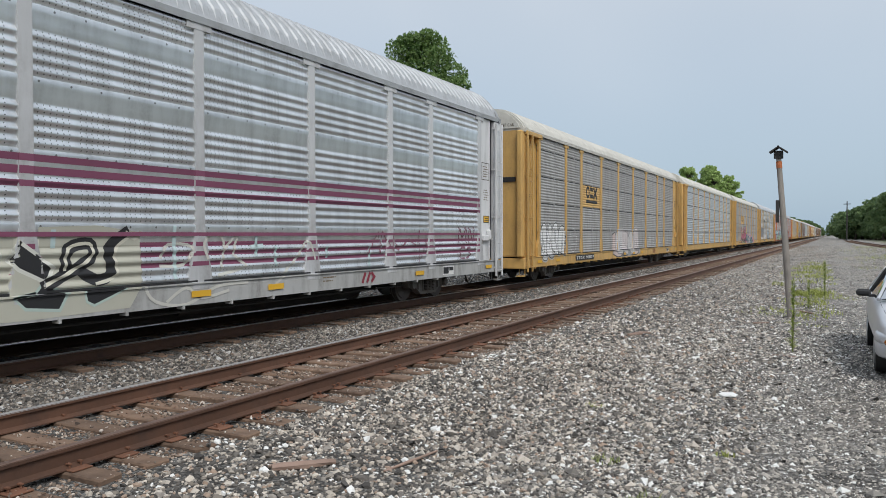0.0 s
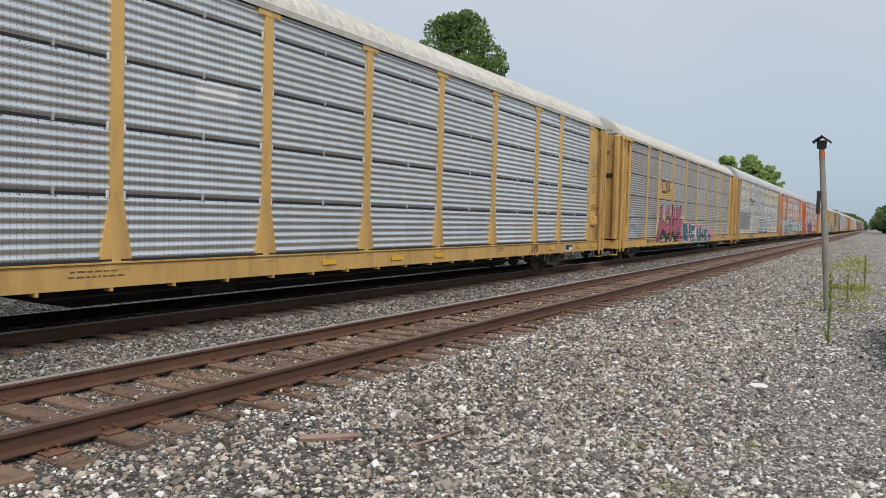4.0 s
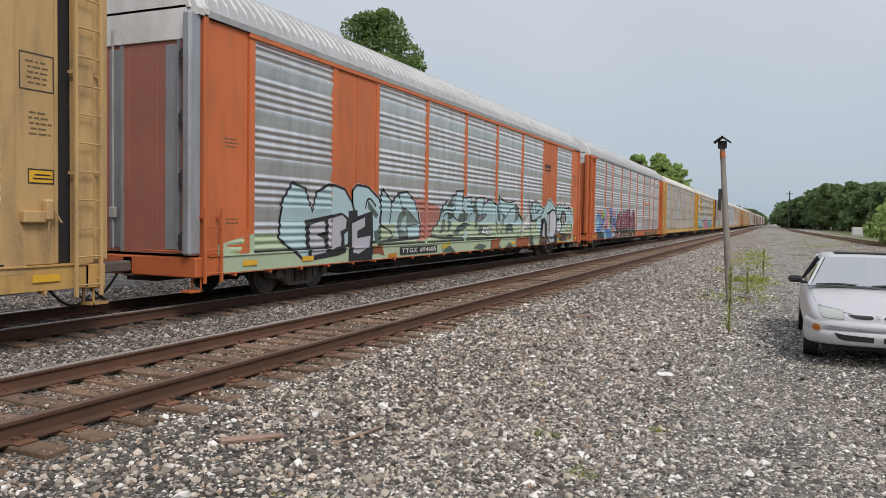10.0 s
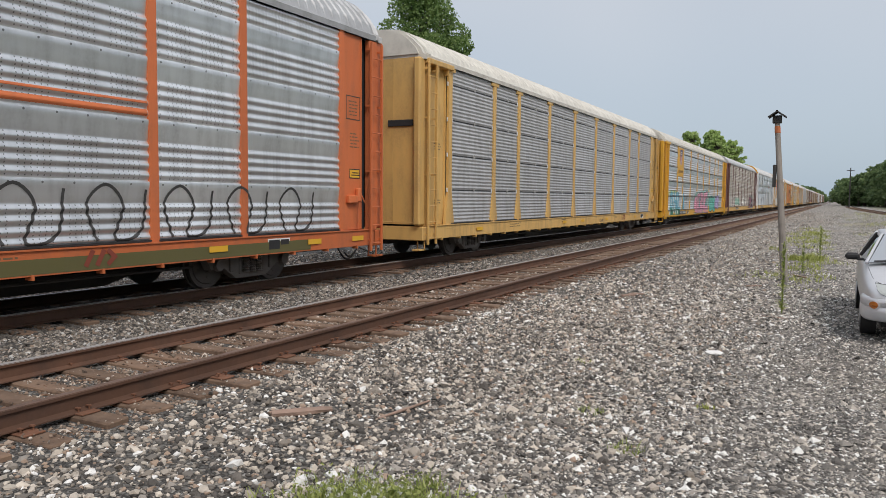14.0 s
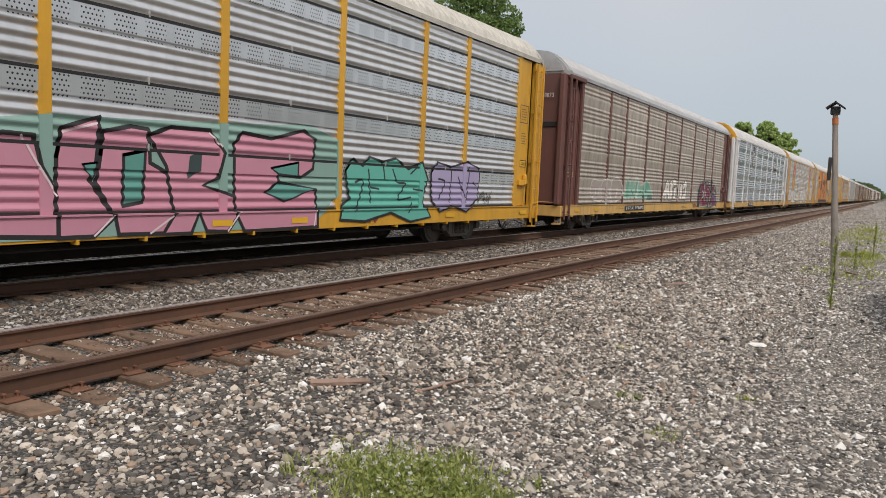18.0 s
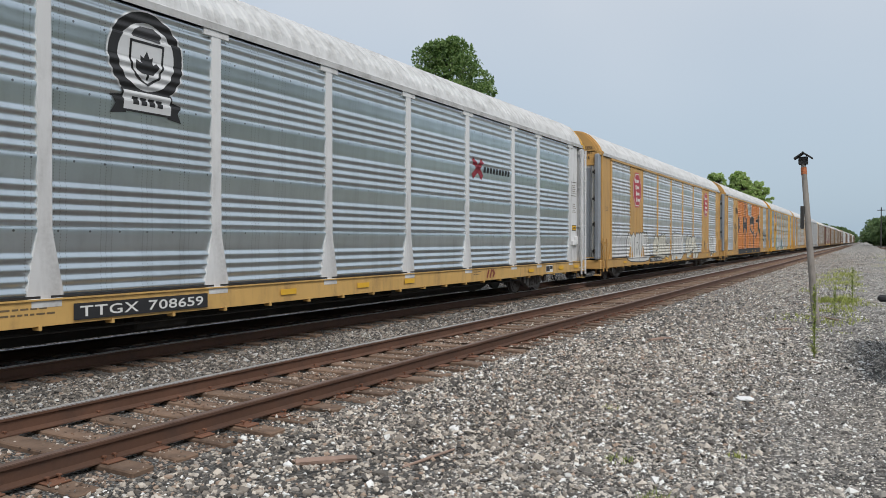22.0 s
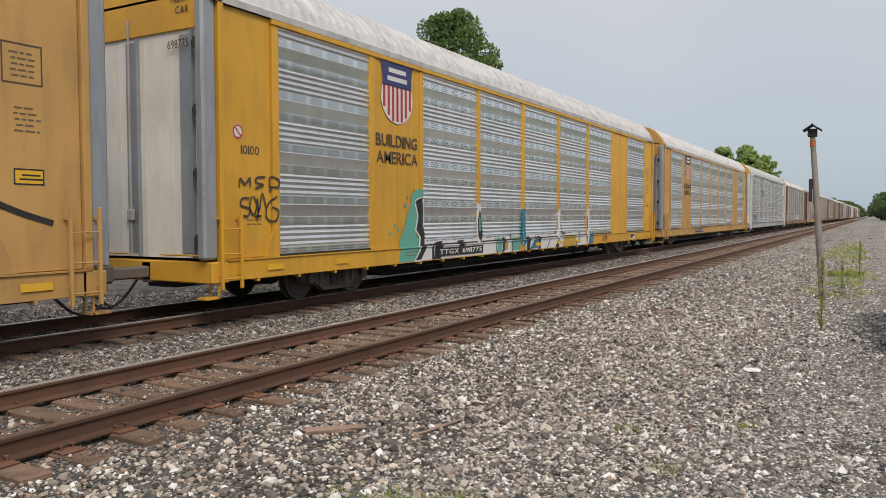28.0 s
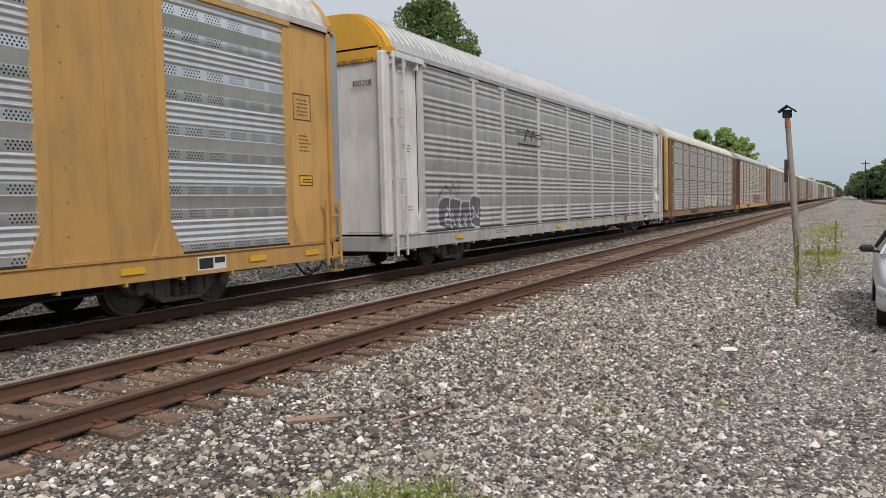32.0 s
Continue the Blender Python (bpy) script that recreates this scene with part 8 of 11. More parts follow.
# car 6: many-coloured piece with white lines, then a dark red one
daub(6, "graffiti_ground", [(-11.39, 2.12), (-10.65, 2.24), (-10.15, 2.21), (-8.98, 2.39), (-7.91, 2.31), (-7.08, 2.25), (-4.41, 2.24), (-3.65, 1.31), (-3.82, 0.7), (-10.45, 0.68), (-11.43, 0.66)], (0.52, 0.24, 0.24), label="pink and orange sprayed ground")
daub(6, "graffiti_letter", [(-11.37, 1.86), (-10.89, 2.11), (-10.5, 2.0), (-10.34, 1.95), (-10.21, 1.55), (-10.35, 1.22), (-10.17, 1.03), (-10.84, 0.92), (-11.39, 0.92)], (0.085, 0.20, 0.46), ink=(0.72, 0.70, 0.72), w=0.04, label="blue wildstyle letter edged in white")
daub(6, "graffiti_letter", [(-11.3, 1.63), (-10.93, 1.83), (-10.66, 1.59), (-10.83, 1.28), (-11.31, 1.18)], (0.22, 0.50, 0.62))
daub(6, "graffiti_letter", [(-10.18, 1.74), (-10.08, 2.02), (-10.03, 2.16), (-9.66, 2.22), (-9.62, 2.39), (-8.98, 2.32), (-9.02, 2.06), (-9.13, 1.99), (-9.31, 1.56), (-9.69, 1.15), (-10.13, 1.06), (-10.26, 1.19), (-10.05, 1.4)], (0.36, 0.37, 0.07), ink=(0.72, 0.70, 0.72), w=0.04, label="olive and blue wildstyle letter edged in white")
daub(6, "graffiti_tone", [(-9.62, 2.37), (-9.0, 2.31), (-9.04, 2.06), (-9.13, 2.01), (-9.31, 1.59), (-9.49, 1.59), (-9.32, 2.05), (-9.63, 2.13)], (0.22, 0.50, 0.62))
daub(6, "graffiti_tone", [(-10.16, 1.74), (-9.33, 1.8), (-9.32, 1.57), (-9.69, 1.17), (-10.11, 1.08), (-10.22, 1.21), (-10.03, 1.41)], (0.085, 0.20, 0.46))
daub(6, "graffiti_letter", [(-9.03, 2.04), (-8.64, 2.14), (-8.17, 1.97), (-8.09, 1.8), (-8.25, 1.43), (-7.99, 1.21), (-8.43, 1.12), (-8.8, 1.4), (-9.26, 1.27), (-9.31, 1.54), (-9.12, 1.83)], (0.56, 0.24, 0.32), ink=(0.72, 0.70, 0.72), w=0.04, label="pink wildstyle letter edged in white")
daub(6, "graffiti_letter", [(-7.91, 2.36), (-7.57, 2.5), (-7.29, 2.35), (-7.12, 2.03), (-6.92, 1.79), (-7.01, 1.37), (-7.39, 1.05), (-7.99, 1.21), (-8.27, 1.42), (-8.09, 1.82), (-7.65, 2.06), (-7.88, 2.08)], (0.085, 0.20, 0.46), ink=(0.72, 0.70, 0.72), w=0.04, label="blue and olive wildstyle letter edged in white")
daub(6, "graffiti_tone", [(-8.07, 1.82), (-7.65, 2.04), (-7.82, 1.77), (-7.71, 1.42), (-7.46, 1.38), (-7.8, 1.23), (-7.99, 1.23), (-8.23, 1.42)], (0.36, 0.37, 0.07))
daub(6, "graffiti_letter", [(-6.98, 1.76), (-6.17, 1.88), (-6.08, 2.18), (-5.81, 2.19), (-5.76, 2.42), (-5.28, 2.3), (-5.37, 2.07), (-4.65, 1.98), (-4.72, 1.59), (-4.34, 1.51), (-3.93, 1.05), (-4.16, 0.69), (-6.16, 1.03), (-6.72, 1.31)], (0.085, 0.20, 0.46), ink=(0.72, 0.70, 0.72), w=0.04, label="blue, cyan and olive wildstyle letter edged in white")
daub(6, "graffiti_tone", [(-6.08, 2.15), (-5.79, 2.18), (-5.73, 2.37), (-5.33, 2.28), (-5.42, 1.87), (-5.61, 1.8), (-5.19, 1.64), (-5.27, 1.31), (-5.54, 1.36), (-6.05, 1.5), (-6.17, 1.88)], (0.22, 0.50, 0.62))
daub(6, "graffiti_tone", [(-5.33, 2.04), (-4.7, 1.96), (-4.76, 1.59), (-5.02, 1.37), (-4.9, 1.05), (-5.25, 1.09), (-5.21, 1.62)], (0.36, 0.37, 0.07))
daub(6, "graffiti_tone", [(-4.85, 1.51), (-4.38, 1.49), (-3.99, 1.05), (-4.16, 0.7), (-5.45, 0.85)], (0.03, 0.055, 0.06))
daub(6, "graffiti_shadow", [(-10.33, 1.89), (-10.1, 2.17), (-10.05, 2.02), (-10.2, 1.78)], (0.10, 0.02, 0.028))
daub(6, "graffiti_shadow", [(-10.3, 1.17), (-10.14, 1.55), (-10.05, 1.38), (-10.13, 1.19)], (0.10, 0.02, 0.028))
daub(6, "graffiti_shadow", [(-9.76, 1.55), (-9.67, 1.95), (-9.64, 1.55)], (0.10, 0.02, 0.028))
daub(6, "graffiti_shadow", [(-9.31, 1.56), (-9.14, 1.99), (-9.03, 2.02), (-9.19, 1.64)], (0.10, 0.02, 0.028))
daub(6, "graffiti_shadow", [(-9.71, 1.1), (-8.8, 1.51), (-8.77, 1.36), (-8.43, 1.13), (-9.05, 1.27)], (0.10, 0.02, 0.028))
daub(6, "graffiti_shadow", [(-7.8, 1.77), (-7.58, 2.12), (-7.41, 1.91), (-7.48, 1.47), (-7.69, 1.41)], (0.10, 0.02, 0.028))
daub(6, "graffiti_shadow", [(-8.04, 2.02), (-7.95, 2.28), (-7.88, 2.06)], (0.10, 0.02, 0.028))
daub(6, "graffiti_shadow", [(-6.95, 1.73), (-6.75, 1.79), (-6.6, 1.51), (-6.76, 1.32)], (0.10, 0.02, 0.028))
daub(6, "graffiti_shadow", [(-6.33, 1.27), (-6.14, 1.65), (-6.05, 1.35)], (0.10, 0.02, 0.028))
daub(6, "graffiti_shadow", [(-5.87, 1.62), (-5.79, 1.95), (-5.63, 1.62)], (0.10, 0.02, 0.028))
daub(6, "graffiti_shadow", [(-5.02, 1.4), (-4.77, 1.56), (-4.42, 1.54)], (0.10, 0.02, 0.028))
daub(6, "graffiti_shadow", [(-6.03, 1.03), (-5.9, 1.23), (-5.78, 1.02)], (0.10, 0.02, 0.028))
daub(6, "graffiti_shadow", [(-9.28, 0.92), (-9.22, 1.13), (-9.15, 0.92)], (0.10, 0.02, 0.028))
daub(6, "graffiti_band", [(-11.43, 0.96), (-10.17, 1.02), (-9.91, 0.92), (-9.57, 0.76), (-9.6, 0.6), (-11.44, 0.62)], (0.03, 0.055, 0.06), label="dark sprayed band on the sill")
daub(6, "graffiti_band", [(-9.52, 1.1), (-7.99, 1.16), (-7.1, 0.96), (-7.18, 0.6), (-9.01, 0.6), (-9.06, 0.75)], (0.085, 0.20, 0.46))
daub(6, "graffiti_band", [(-10.05, 0.97), (-9.52, 1.14), (-9.21, 0.97), (-9.01, 0.7), (-9.06, 0.6), (-9.55, 0.6), (-9.57, 0.76), (-9.91, 0.93)], (0.22, 0.50, 0.62), ink=(0.72, 0.70, 0.72), w=0.03)
daub(6, "graffiti_band", [(-7.45, 1.19), (-7.01, 0.94), (-7.18, 0.6), (-7.34, 0.78)], (0.36, 0.37, 0.07))
daub(6, "graffiti_band", [(-7.01, 0.98), (-4.05, 1.02), (-4.21, 0.62), (-7.11, 0.6)], (0.03, 0.055, 0.06))
daub(6, "graffiti_back", [(-4.66, 1.96), (-4.29, 2.26), (-4.02, 2.07)], (0.09, 0.07, 0.25))
daub(6, "graffiti_back", [(-3.16, 2.17), (-2.72, 2.39), (-2.27, 2.21), (-2.72, 2.04)], (0.09, 0.07, 0.25))
daub(6, "graffiti_back", [(-1.24, 2.17), (-0.94, 2.28), (-0.72, 2.07)], (0.09, 0.07, 0.25))
daub(6, "graffiti_back", [(-0.22, 2.37), (0.15, 2.51), (0.39, 2.27)], (0.09, 0.07, 0.25))
daub(6, "graffiti_back", [(0.55, 1.39), (1.07, 1.35), (0.88, 0.98)], (0.09, 0.07, 0.25))
daub(6, "graffiti_letter", [(-5.95, 1.76), (-5.52, 2.14), (-5.41, 2.06), (-4.94, 2.28), (-4.6, 2.28), (-4.56, 2.06), (-4.48, 1.97), (-4.18, 2.12), (-4.02, 2.06), (-3.55, 2.42), (-3.25, 2.26), (-3.13, 2.13), (-2.72, 2.06), (-2.15, 2.41), (-1.41, 2.45), (-1.33, 2.14), (-0.95, 1.97), (-0.21, 2.37), (0.15, 2.42), (0.72, 2.05), (0.82, 1.15), (0.73, 0.6), (-2.48, 0.6), (-4.17, 0.6), (-5.75, 0.6), (-5.99, 0.76)], (0.17, 0.018, 0.035), ink=(0.72, 0.70, 0.72), w=0.045, label="dark red piece edged in pinkish white")
daub(6, "graffiti_fade", [(-5.97, 1.12), (0.82, 1.12), (0.73, 0.6), (-2.48, 0.6), (-4.17, 0.6), (-5.75, 0.6), (-5.99, 0.76)], (0.035, 0.03, 0.03))
daub(6, "graffiti_flame", [(-5.31, 0.73), (-5.12, 1.05), (-4.94, 0.74)], (0.24, 0.15, 0.035))
daub(6, "graffiti_flame", [(-4.33, 0.71), (-4.1, 1.02), (-3.89, 0.72)], (0.24, 0.15, 0.035))
daub(6, "graffiti_flame", [(-3.65, 0.7), (-3.4, 1.0), (-3.16, 0.7)], (0.24, 0.15, 0.035))
daub(6, "graffiti_flame", [(-2.18, 0.66), (-1.87, 0.95), (-1.56, 0.67)], (0.24, 0.15, 0.035))
daub(6, "graffiti_flame", [(-0.69, 0.63), (-0.32, 0.91), (0.08, 0.64)], (0.24, 0.15, 0.035))
daub(6, "graffiti_patch", [(-5.57, 0.64), (-5.35, 0.88), (-5.03, 0.99), (-4.81, 0.84), (-4.82, 0.6), (-4.92, 0.6), (-5.08, 0.82), (-5.32, 0.6)], (0.50, 0.33, 0.36))
brush(6, [[(-5.72, 1.44), (-5.45, 1.6), (-5.32, 1.94)], [(-4.92, 2.18), (-4.75, 2.09), (-4.91, 1.65), (-5.25, 1.3), (-5.35, 0.92), (-5.74, 0.7)], [(-4.56, 2.06), (-4.81, 1.65), (-5.2, 1.3)], [(-4.19, 1.89), (-4.0, 1.73), (-4.15, 1.46), (-4.42, 1.35), (-4.09, 1.35), (-3.88, 1.08), (-3.95, 0.74), (-4.17, 0.6)], [(-3.31, 2.06), (-3.2, 1.76), (-2.87, 1.64), (-2.62, 1.82)], [(-2.87, 1.64), (-2.64, 1.24), (-2.61, 0.81), (-2.75, 0.6)], [(-3.84, 1.37), (-3.62, 1.83), (-3.51, 1.61), (-3.63, 1.46), (-3.26, 1.51), (-3.26, 1.28), (-3.64, 1.24)], [(-1.78, 2.26), (-1.78, 2.06), (-2.16, 1.72), (-2.29, 1.17)], [(-2.16, 1.67), (-2.01, 1.45), (-1.79, 1.16), (-1.8, 0.96)], [(-1.54, 2.07), (-1.21, 1.67), (-0.96, 1.14), (-1.01, 0.9), (-1.72, 1.07)], [(-0.21, 2.37), (-0.11, 2.12), (-0.31, 1.68), (0.08, 1.04)], [(-0.68, 1.8), (-0.59, 1.37), (-0.32, 0.99), (-0.51, 0.6)], [(0.55, 1.88), (0.39, 1.42), (0.82, 0.88)], [(-4.91, 1.47), (-4.75, 1.11)], [(-3.46, 2.2), (-3.74, 2.0), (-4.13, 1.89)], [(-0.44, 2.11), (-0.95, 1.85), (-1.12, 1.58)]], 0.042, (0.72, 0.60, 0.64))
# car 8: blue block letters, pink block letters, two small throw-ups
daub(8, "graffiti_haze", [(-12.03, 1.74), (-11.99, 2.06), (-11.2, 2.19), (-9.37, 2.2), (-9.11, 2.01), (-10.82, 1.96)], (0.40, 0.45, 0.22), label="lime sprayed haze")
daub(8, "graffiti_band", [(-11.78, 0.68), (-11.72, 1.05), (-8.25, 1.0), (-8.3, 0.64)], (0.02, 0.17, 0.12), label="dark green sprayed band on the sill")
daub(8, "graffiti_edge", [(-11.68, 1.07), (-11.6, 1.89), (-11.45, 2.04), (-11.31, 2.01), (-11.36, 1.06)], (0.70, 0.73, 0.71))
daub(8, "graffiti_edge", [(-11.76, 0.69), (-11.7, 1.05), (-11.42, 1.04), (-11.41, 0.69)], (0.70, 0.73, 0.71))
daub(8, "graffiti_edge", [(-10.5, 1.05), (-10.43, 1.93), (-10.24, 2.05), (-10.27, 1.05)], (0.70, 0.73, 0.71))
daub(8, "graffiti_edge", [(-10.49, 1.02), (-10.26, 1.02), (-10.22, 0.72), (-10.47, 0.73)], (0.70, 0.73, 0.71))
daub(8, "graffiti_edge", [(-9.1, 1.03), (-9.06, 2.07), (-8.89, 2.08), (-8.9, 1.02)], (0.70, 0.73, 0.71))
daub(8, "graffiti_edge", [(-7.84, 1.01), (-7.55, 2.03), (-7.27, 2.0), (-7.58, 1.01)], (0.70, 0.73, 0.71))
daub(8, "graffiti_edge", [(-9.9, 0.74), (-9.78, 1.01), (-9.57, 1.01), (-9.72, 0.7)], (0.70, 0.73, 0.71))
daub(8, "graffiti_edge", [(-9.29, 0.7), (-9.16, 1.0), (-8.99, 1.0), (-9.09, 0.69)], (0.70, 0.73, 0.71))
daub(8, "graffiti_letter", [(-11.38, 1.06), (-11.34, 1.97), (-11.15, 2.13), (-10.82, 2.16), (-10.56, 2.02), (-10.49, 1.79), (-10.49, 1.05)], (0.16, 0.42, 0.54), ink=(0.02, 0.17, 0.12), w=0.045, label="blue block letter edged in white and green")
daub(8, "graffiti_letter", [(-10.28, 1.05), (-10.23, 2.09), (-9.9, 2.13), (-9.86, 1.57), (-9.57, 1.56), (-9.56, 1.94), (-9.4, 2.1), (-9.1, 2.12), (-9.1, 1.03), (-9.63, 1.04), (-9.6, 1.4), (-9.9, 1.39), (-9.93, 1.04)], (0.16, 0.42, 0.54), ink=(0.02, 0.17, 0.12), w=0.045, label="blue block letter edged in white and green")
daub(8, "graffiti_letter", [(-8.9, 1.02), (-8.9, 2.08), (-8.5, 2.05), (-8.54, 1.17), (-7.8, 1.12), (-7.82, 1.01)], (0.16, 0.42, 0.54), ink=(0.02, 0.17, 0.12), w=0.04, label="blue block letter edged in white and green")
daub(8, "graffiti_letter", [(-7.27, 1.0), (-7.15, 2.05), (-6.75, 2.06), (-6.51, 1.49), (-6.41, 0.99), (-6.93, 1.0), (-6.98, 1.21), (-7.09, 1.0)], (0.16, 0.42, 0.54), ink=(0.02, 0.17, 0.12), w=0.04, label="blue block letter edged in white and green")
daub(8, "graffiti_heart", [(-11.16, 1.34), (-11.08, 1.68), (-10.97, 1.71), (-10.88, 1.59), (-10.91, 1.23), (-11.06, 1.18)], (0.70, 0.73, 0.71), ink=(0.02, 0.17, 0.12), w=0.025)
daub(8, "graffiti_heart", [(-9.81, 2.02), (-9.61, 2.03), (-9.59, 1.6), (-9.8, 1.59)], (0.70, 0.73, 0.71))
daub(8, "graffiti_heart", [(-9.9, 1.37), (-9.64, 1.4), (-9.72, 1.06), (-9.91, 1.05)], (0.70, 0.73, 0.71))
brush(8, [[(-6.35, 1.71), (-6.16, 1.75)], [(-6.3, 1.65), (-6.1, 1.59)], [(-6.01, 1.75), (-5.95, 1.57)], [(-5.85, 1.59), (-5.77, 1.74), (-5.68, 1.63), (-5.55, 1.78)], [(-6.3, 1.46), (-6.09, 1.33)], [(-6.0, 1.46), (-5.99, 1.3)], [(-5.85, 1.45), (-5.32, 1.31)], [(-6.19, 1.18), (-5.98, 1.08)], [(-5.94, 1.21), (-5.74, 1.08)]], 0.022, (0.05, 0.05, 0.05))
daub(8, "graffiti_haze", [(-2.64, 1.78), (-2.13, 2.08), (-1.35, 2.2), (-0.44, 2.22), (1.37, 2.31), (3.49, 2.44), (4.28, 2.25), (4.33, 1.19), (3.56, 0.64), (-2.66, 0.61)], (0.24, 0.40, 0.36), label="thin sea green sprayed haze")
daub(8, "graffiti_letter", [(-2.63, 0.7), (-2.44, 1.79), (-1.98, 1.92), (-1.6, 1.91), (-1.51, 1.53), (-1.27, 1.13), (-1.31, 0.64)], (0.60, 0.27, 0.36), ink=BLACK, w=0.06, label="pink block letter outlined in black")
daub(8, "graffiti_letter", [(-1.32, 1.66), (-1.24, 2.03), (-0.71, 2.21), (-0.71, 2.04), (-0.77, 1.56), (-0.85, 1.38), (-0.5, 0.89), (-0.81, 0.63), (-1.31, 0.63)], (0.60, 0.27, 0.36), ink=BLACK, w=0.06, label="pink block letter outlined in black")
daub(8, "graffiti_letter", [(-0.7, 1.72), (-0.65, 2.03), (-0.22, 2.13), (0.06, 2.11), (0.08, 1.64), (0.41, 1.49), (0.51, 0.93), (0.3, 0.63), (-0.44, 0.64), (-0.5, 0.9), (-0.76, 1.34)], (0.60, 0.27, 0.36), ink=BLACK, w=0.06, label="pink block letter outlined in black")
daub(8, "graffiti_letter", [(0.06, 2.03), (0.45, 2.17), (1.17, 2.18), (1.47, 1.85), (1.35, 1.46), (1.06, 1.33), (1.66, 1.18), (1.84, 0.96), (1.53, 0.61), (1.1, 0.63), (0.95, 0.92), (0.8, 0.61), (0.3, 0.62), (0.51, 0.93), (0.36, 1.6)], (0.60, 0.27, 0.36), ink=BLACK, w=0.06, label="pink block letter outlined in black")
daub(8, "graffiti_letter", [(1.67, 2.0), (1.85, 2.2), (2.51, 2.14), (3.32, 2.34), (3.64, 2.2), (3.57, 1.67), (3.26, 1.51), (2.69, 1.55), (2.69, 1.41), (3.68, 1.29), (3.71, 0.62), (1.89, 0.6), (1.72, 0.86), (1.67, 1.6)], (0.60, 0.27, 0.36), ink=BLACK, w=0.06, label="pink block letter outlined in black")
daub(8, "graffiti_heart", [(-0.35, 1.73), (0.0, 1.81), (-0.03, 1.08), (-0.35, 1.03)], (0.10, 0.32, 0.28), ink=BLACK, w=0.05)
daub(8, "graffiti_heart", [(0.78, 1.77), (1.01, 1.84), (1.0, 1.55), (0.74, 1.43)], (0.04, 0.07, 0.07))
daub(8, "graffiti_heart", [(2.51, 1.65), (3.18, 1.77), (3.18, 1.52), (2.69, 1.55)], (0.10, 0.32, 0.28), ink=BLACK, w=0.04)
daub(8, "graffiti_heart", [(2.38, 1.24), (2.69, 1.41), (3.64, 1.31), (2.86, 1.08)], (0.10, 0.32, 0.28), ink=BLACK, w=0.04)
daub(8, "graffiti_heart", [(-0.96, 1.58), (-0.75, 1.61), (-0.81, 1.38)], (0.10, 0.32, 0.28), ink=BLACK, w=0.03)
brush(8, [[(-1.76, 1.9), (-1.54, 1.53), (-1.31, 1.17)], [(-0.81, 0.64), (-0.52, 0.9)], [(0.07, 0.64), (0.47, 0.88)], [(1.53, 0.62), (1.82, 0.95)], [(3.61, 0.64), (3.66, 1.0)], [(1.17, 2.14), (1.41, 1.95)], [(-0.73, 2.13), (-1.22, 1.98)]], 0.03, (0.75, 0.62, 0.66))
daub(8, "graffiti_letter", [(4.51, 1.67), (4.75, 1.91), (5.06, 1.78), (5.3, 1.97), (5.74, 1.89), (6.23, 1.98), (6.69, 1.77), (7.24, 1.94), (7.51, 1.57), (7.31, 1.05), (7.63, 0.72), (6.8, 0.63), (6.04, 0.84), (5.14, 0.68), (4.35, 0.73), (4.41, 1.0), (4.69, 1.12)], (0.11, 0.45, 0.37), ink=BLACK, w=0.05, label="sea green bubble letters outlined in black")
daub(8, "graffiti_letter", [(7.64, 1.73), (7.94, 1.97), (8.54, 1.88), (9.34, 2.04), (9.97, 1.88), (9.94, 1.12), (9.29, 0.81), (8.62, 0.96), (8.03, 0.83), (7.72, 1.12)], (0.41, 0.36, 0.56), ink=BLACK, w=0.045, label="lilac bubble letters outlined in black")
brush(8, [[(4.83, 1.45), (5.1, 1.49), (4.96, 1.06), (4.81, 0.89)], [(5.25, 1.72), (5.38, 1.05)], [(5.37, 1.36), (5.65, 1.33)], [(5.74, 1.88), (5.82, 1.54)], [(6.1, 1.75), (6.3, 1.48), (6.61, 1.45), (6.33, 1.12), (6.83, 1.16)], [(6.79, 1.67), (7.11, 1.86)], [(6.95, 1.34), (7.29, 1.31)], [(6.72, 0.83), (6.9, 1.05)], [(7.97, 1.59), (8.28, 1.51), (8.01, 1.12)], [(8.55, 1.84), (8.54, 1.04)], [(8.88, 1.65), (9.26, 1.16)], [(9.44, 1.91), (9.35, 1.04)], [(9.64, 1.54), (9.82, 1.46)]], 0.04, BLACK)
# car 9: green, cream and dark red pieces
daub(9, "graffiti_letter", [(-7.03, 1.15), (-6.99, 1.29), (-7.33, 1.33), (-6.83, 1.39), (-6.79, 1.93), (-6.4, 1.83), (-6.36, 1.68), (-6.16, 1.9), (-5.89, 1.88), (-5.78, 1.63), (-5.66, 1.95), (-5.31, 2.04), (-5.1, 1.89), (-4.95, 1.69), (-4.49, 1.71), (-4.21, 1.93), (-3.92, 1.92), (-3.32, 1.63), (-2.96, 1.27), (-3.01, 1.08)], (0.28, 0.50, 0.40), ink=(0.62, 0.63, 0.60), w=0.05, label="pale green graffiti letters with white edges")
daub(9, "graffiti_tone", [(-6.75, 1.9), (-6.46, 1.81), (-6.46, 1.14), (-6.73, 1.14)], (0.16, 0.42, 0.33))
daub(9, "graffiti_tone", [(-5.64, 1.92), (-5.32, 2.01), (-5.13, 1.87), (-5.2, 1.11), (-5.56, 1.12)], (0.55, 0.60, 0.56))
daub(9, "graffiti_tone", [(-5.56, 1.82), (-5.29, 1.88), (-5.31, 1.34), (-5.53, 1.34)], (0.16, 0.42, 0.33))
daub(9, "graffiti_tone", [(-4.15, 1.88), (-3.89, 1.86), (-3.4, 1.6), (-4.07, 1.39)], (0.16, 0.42, 0.33))
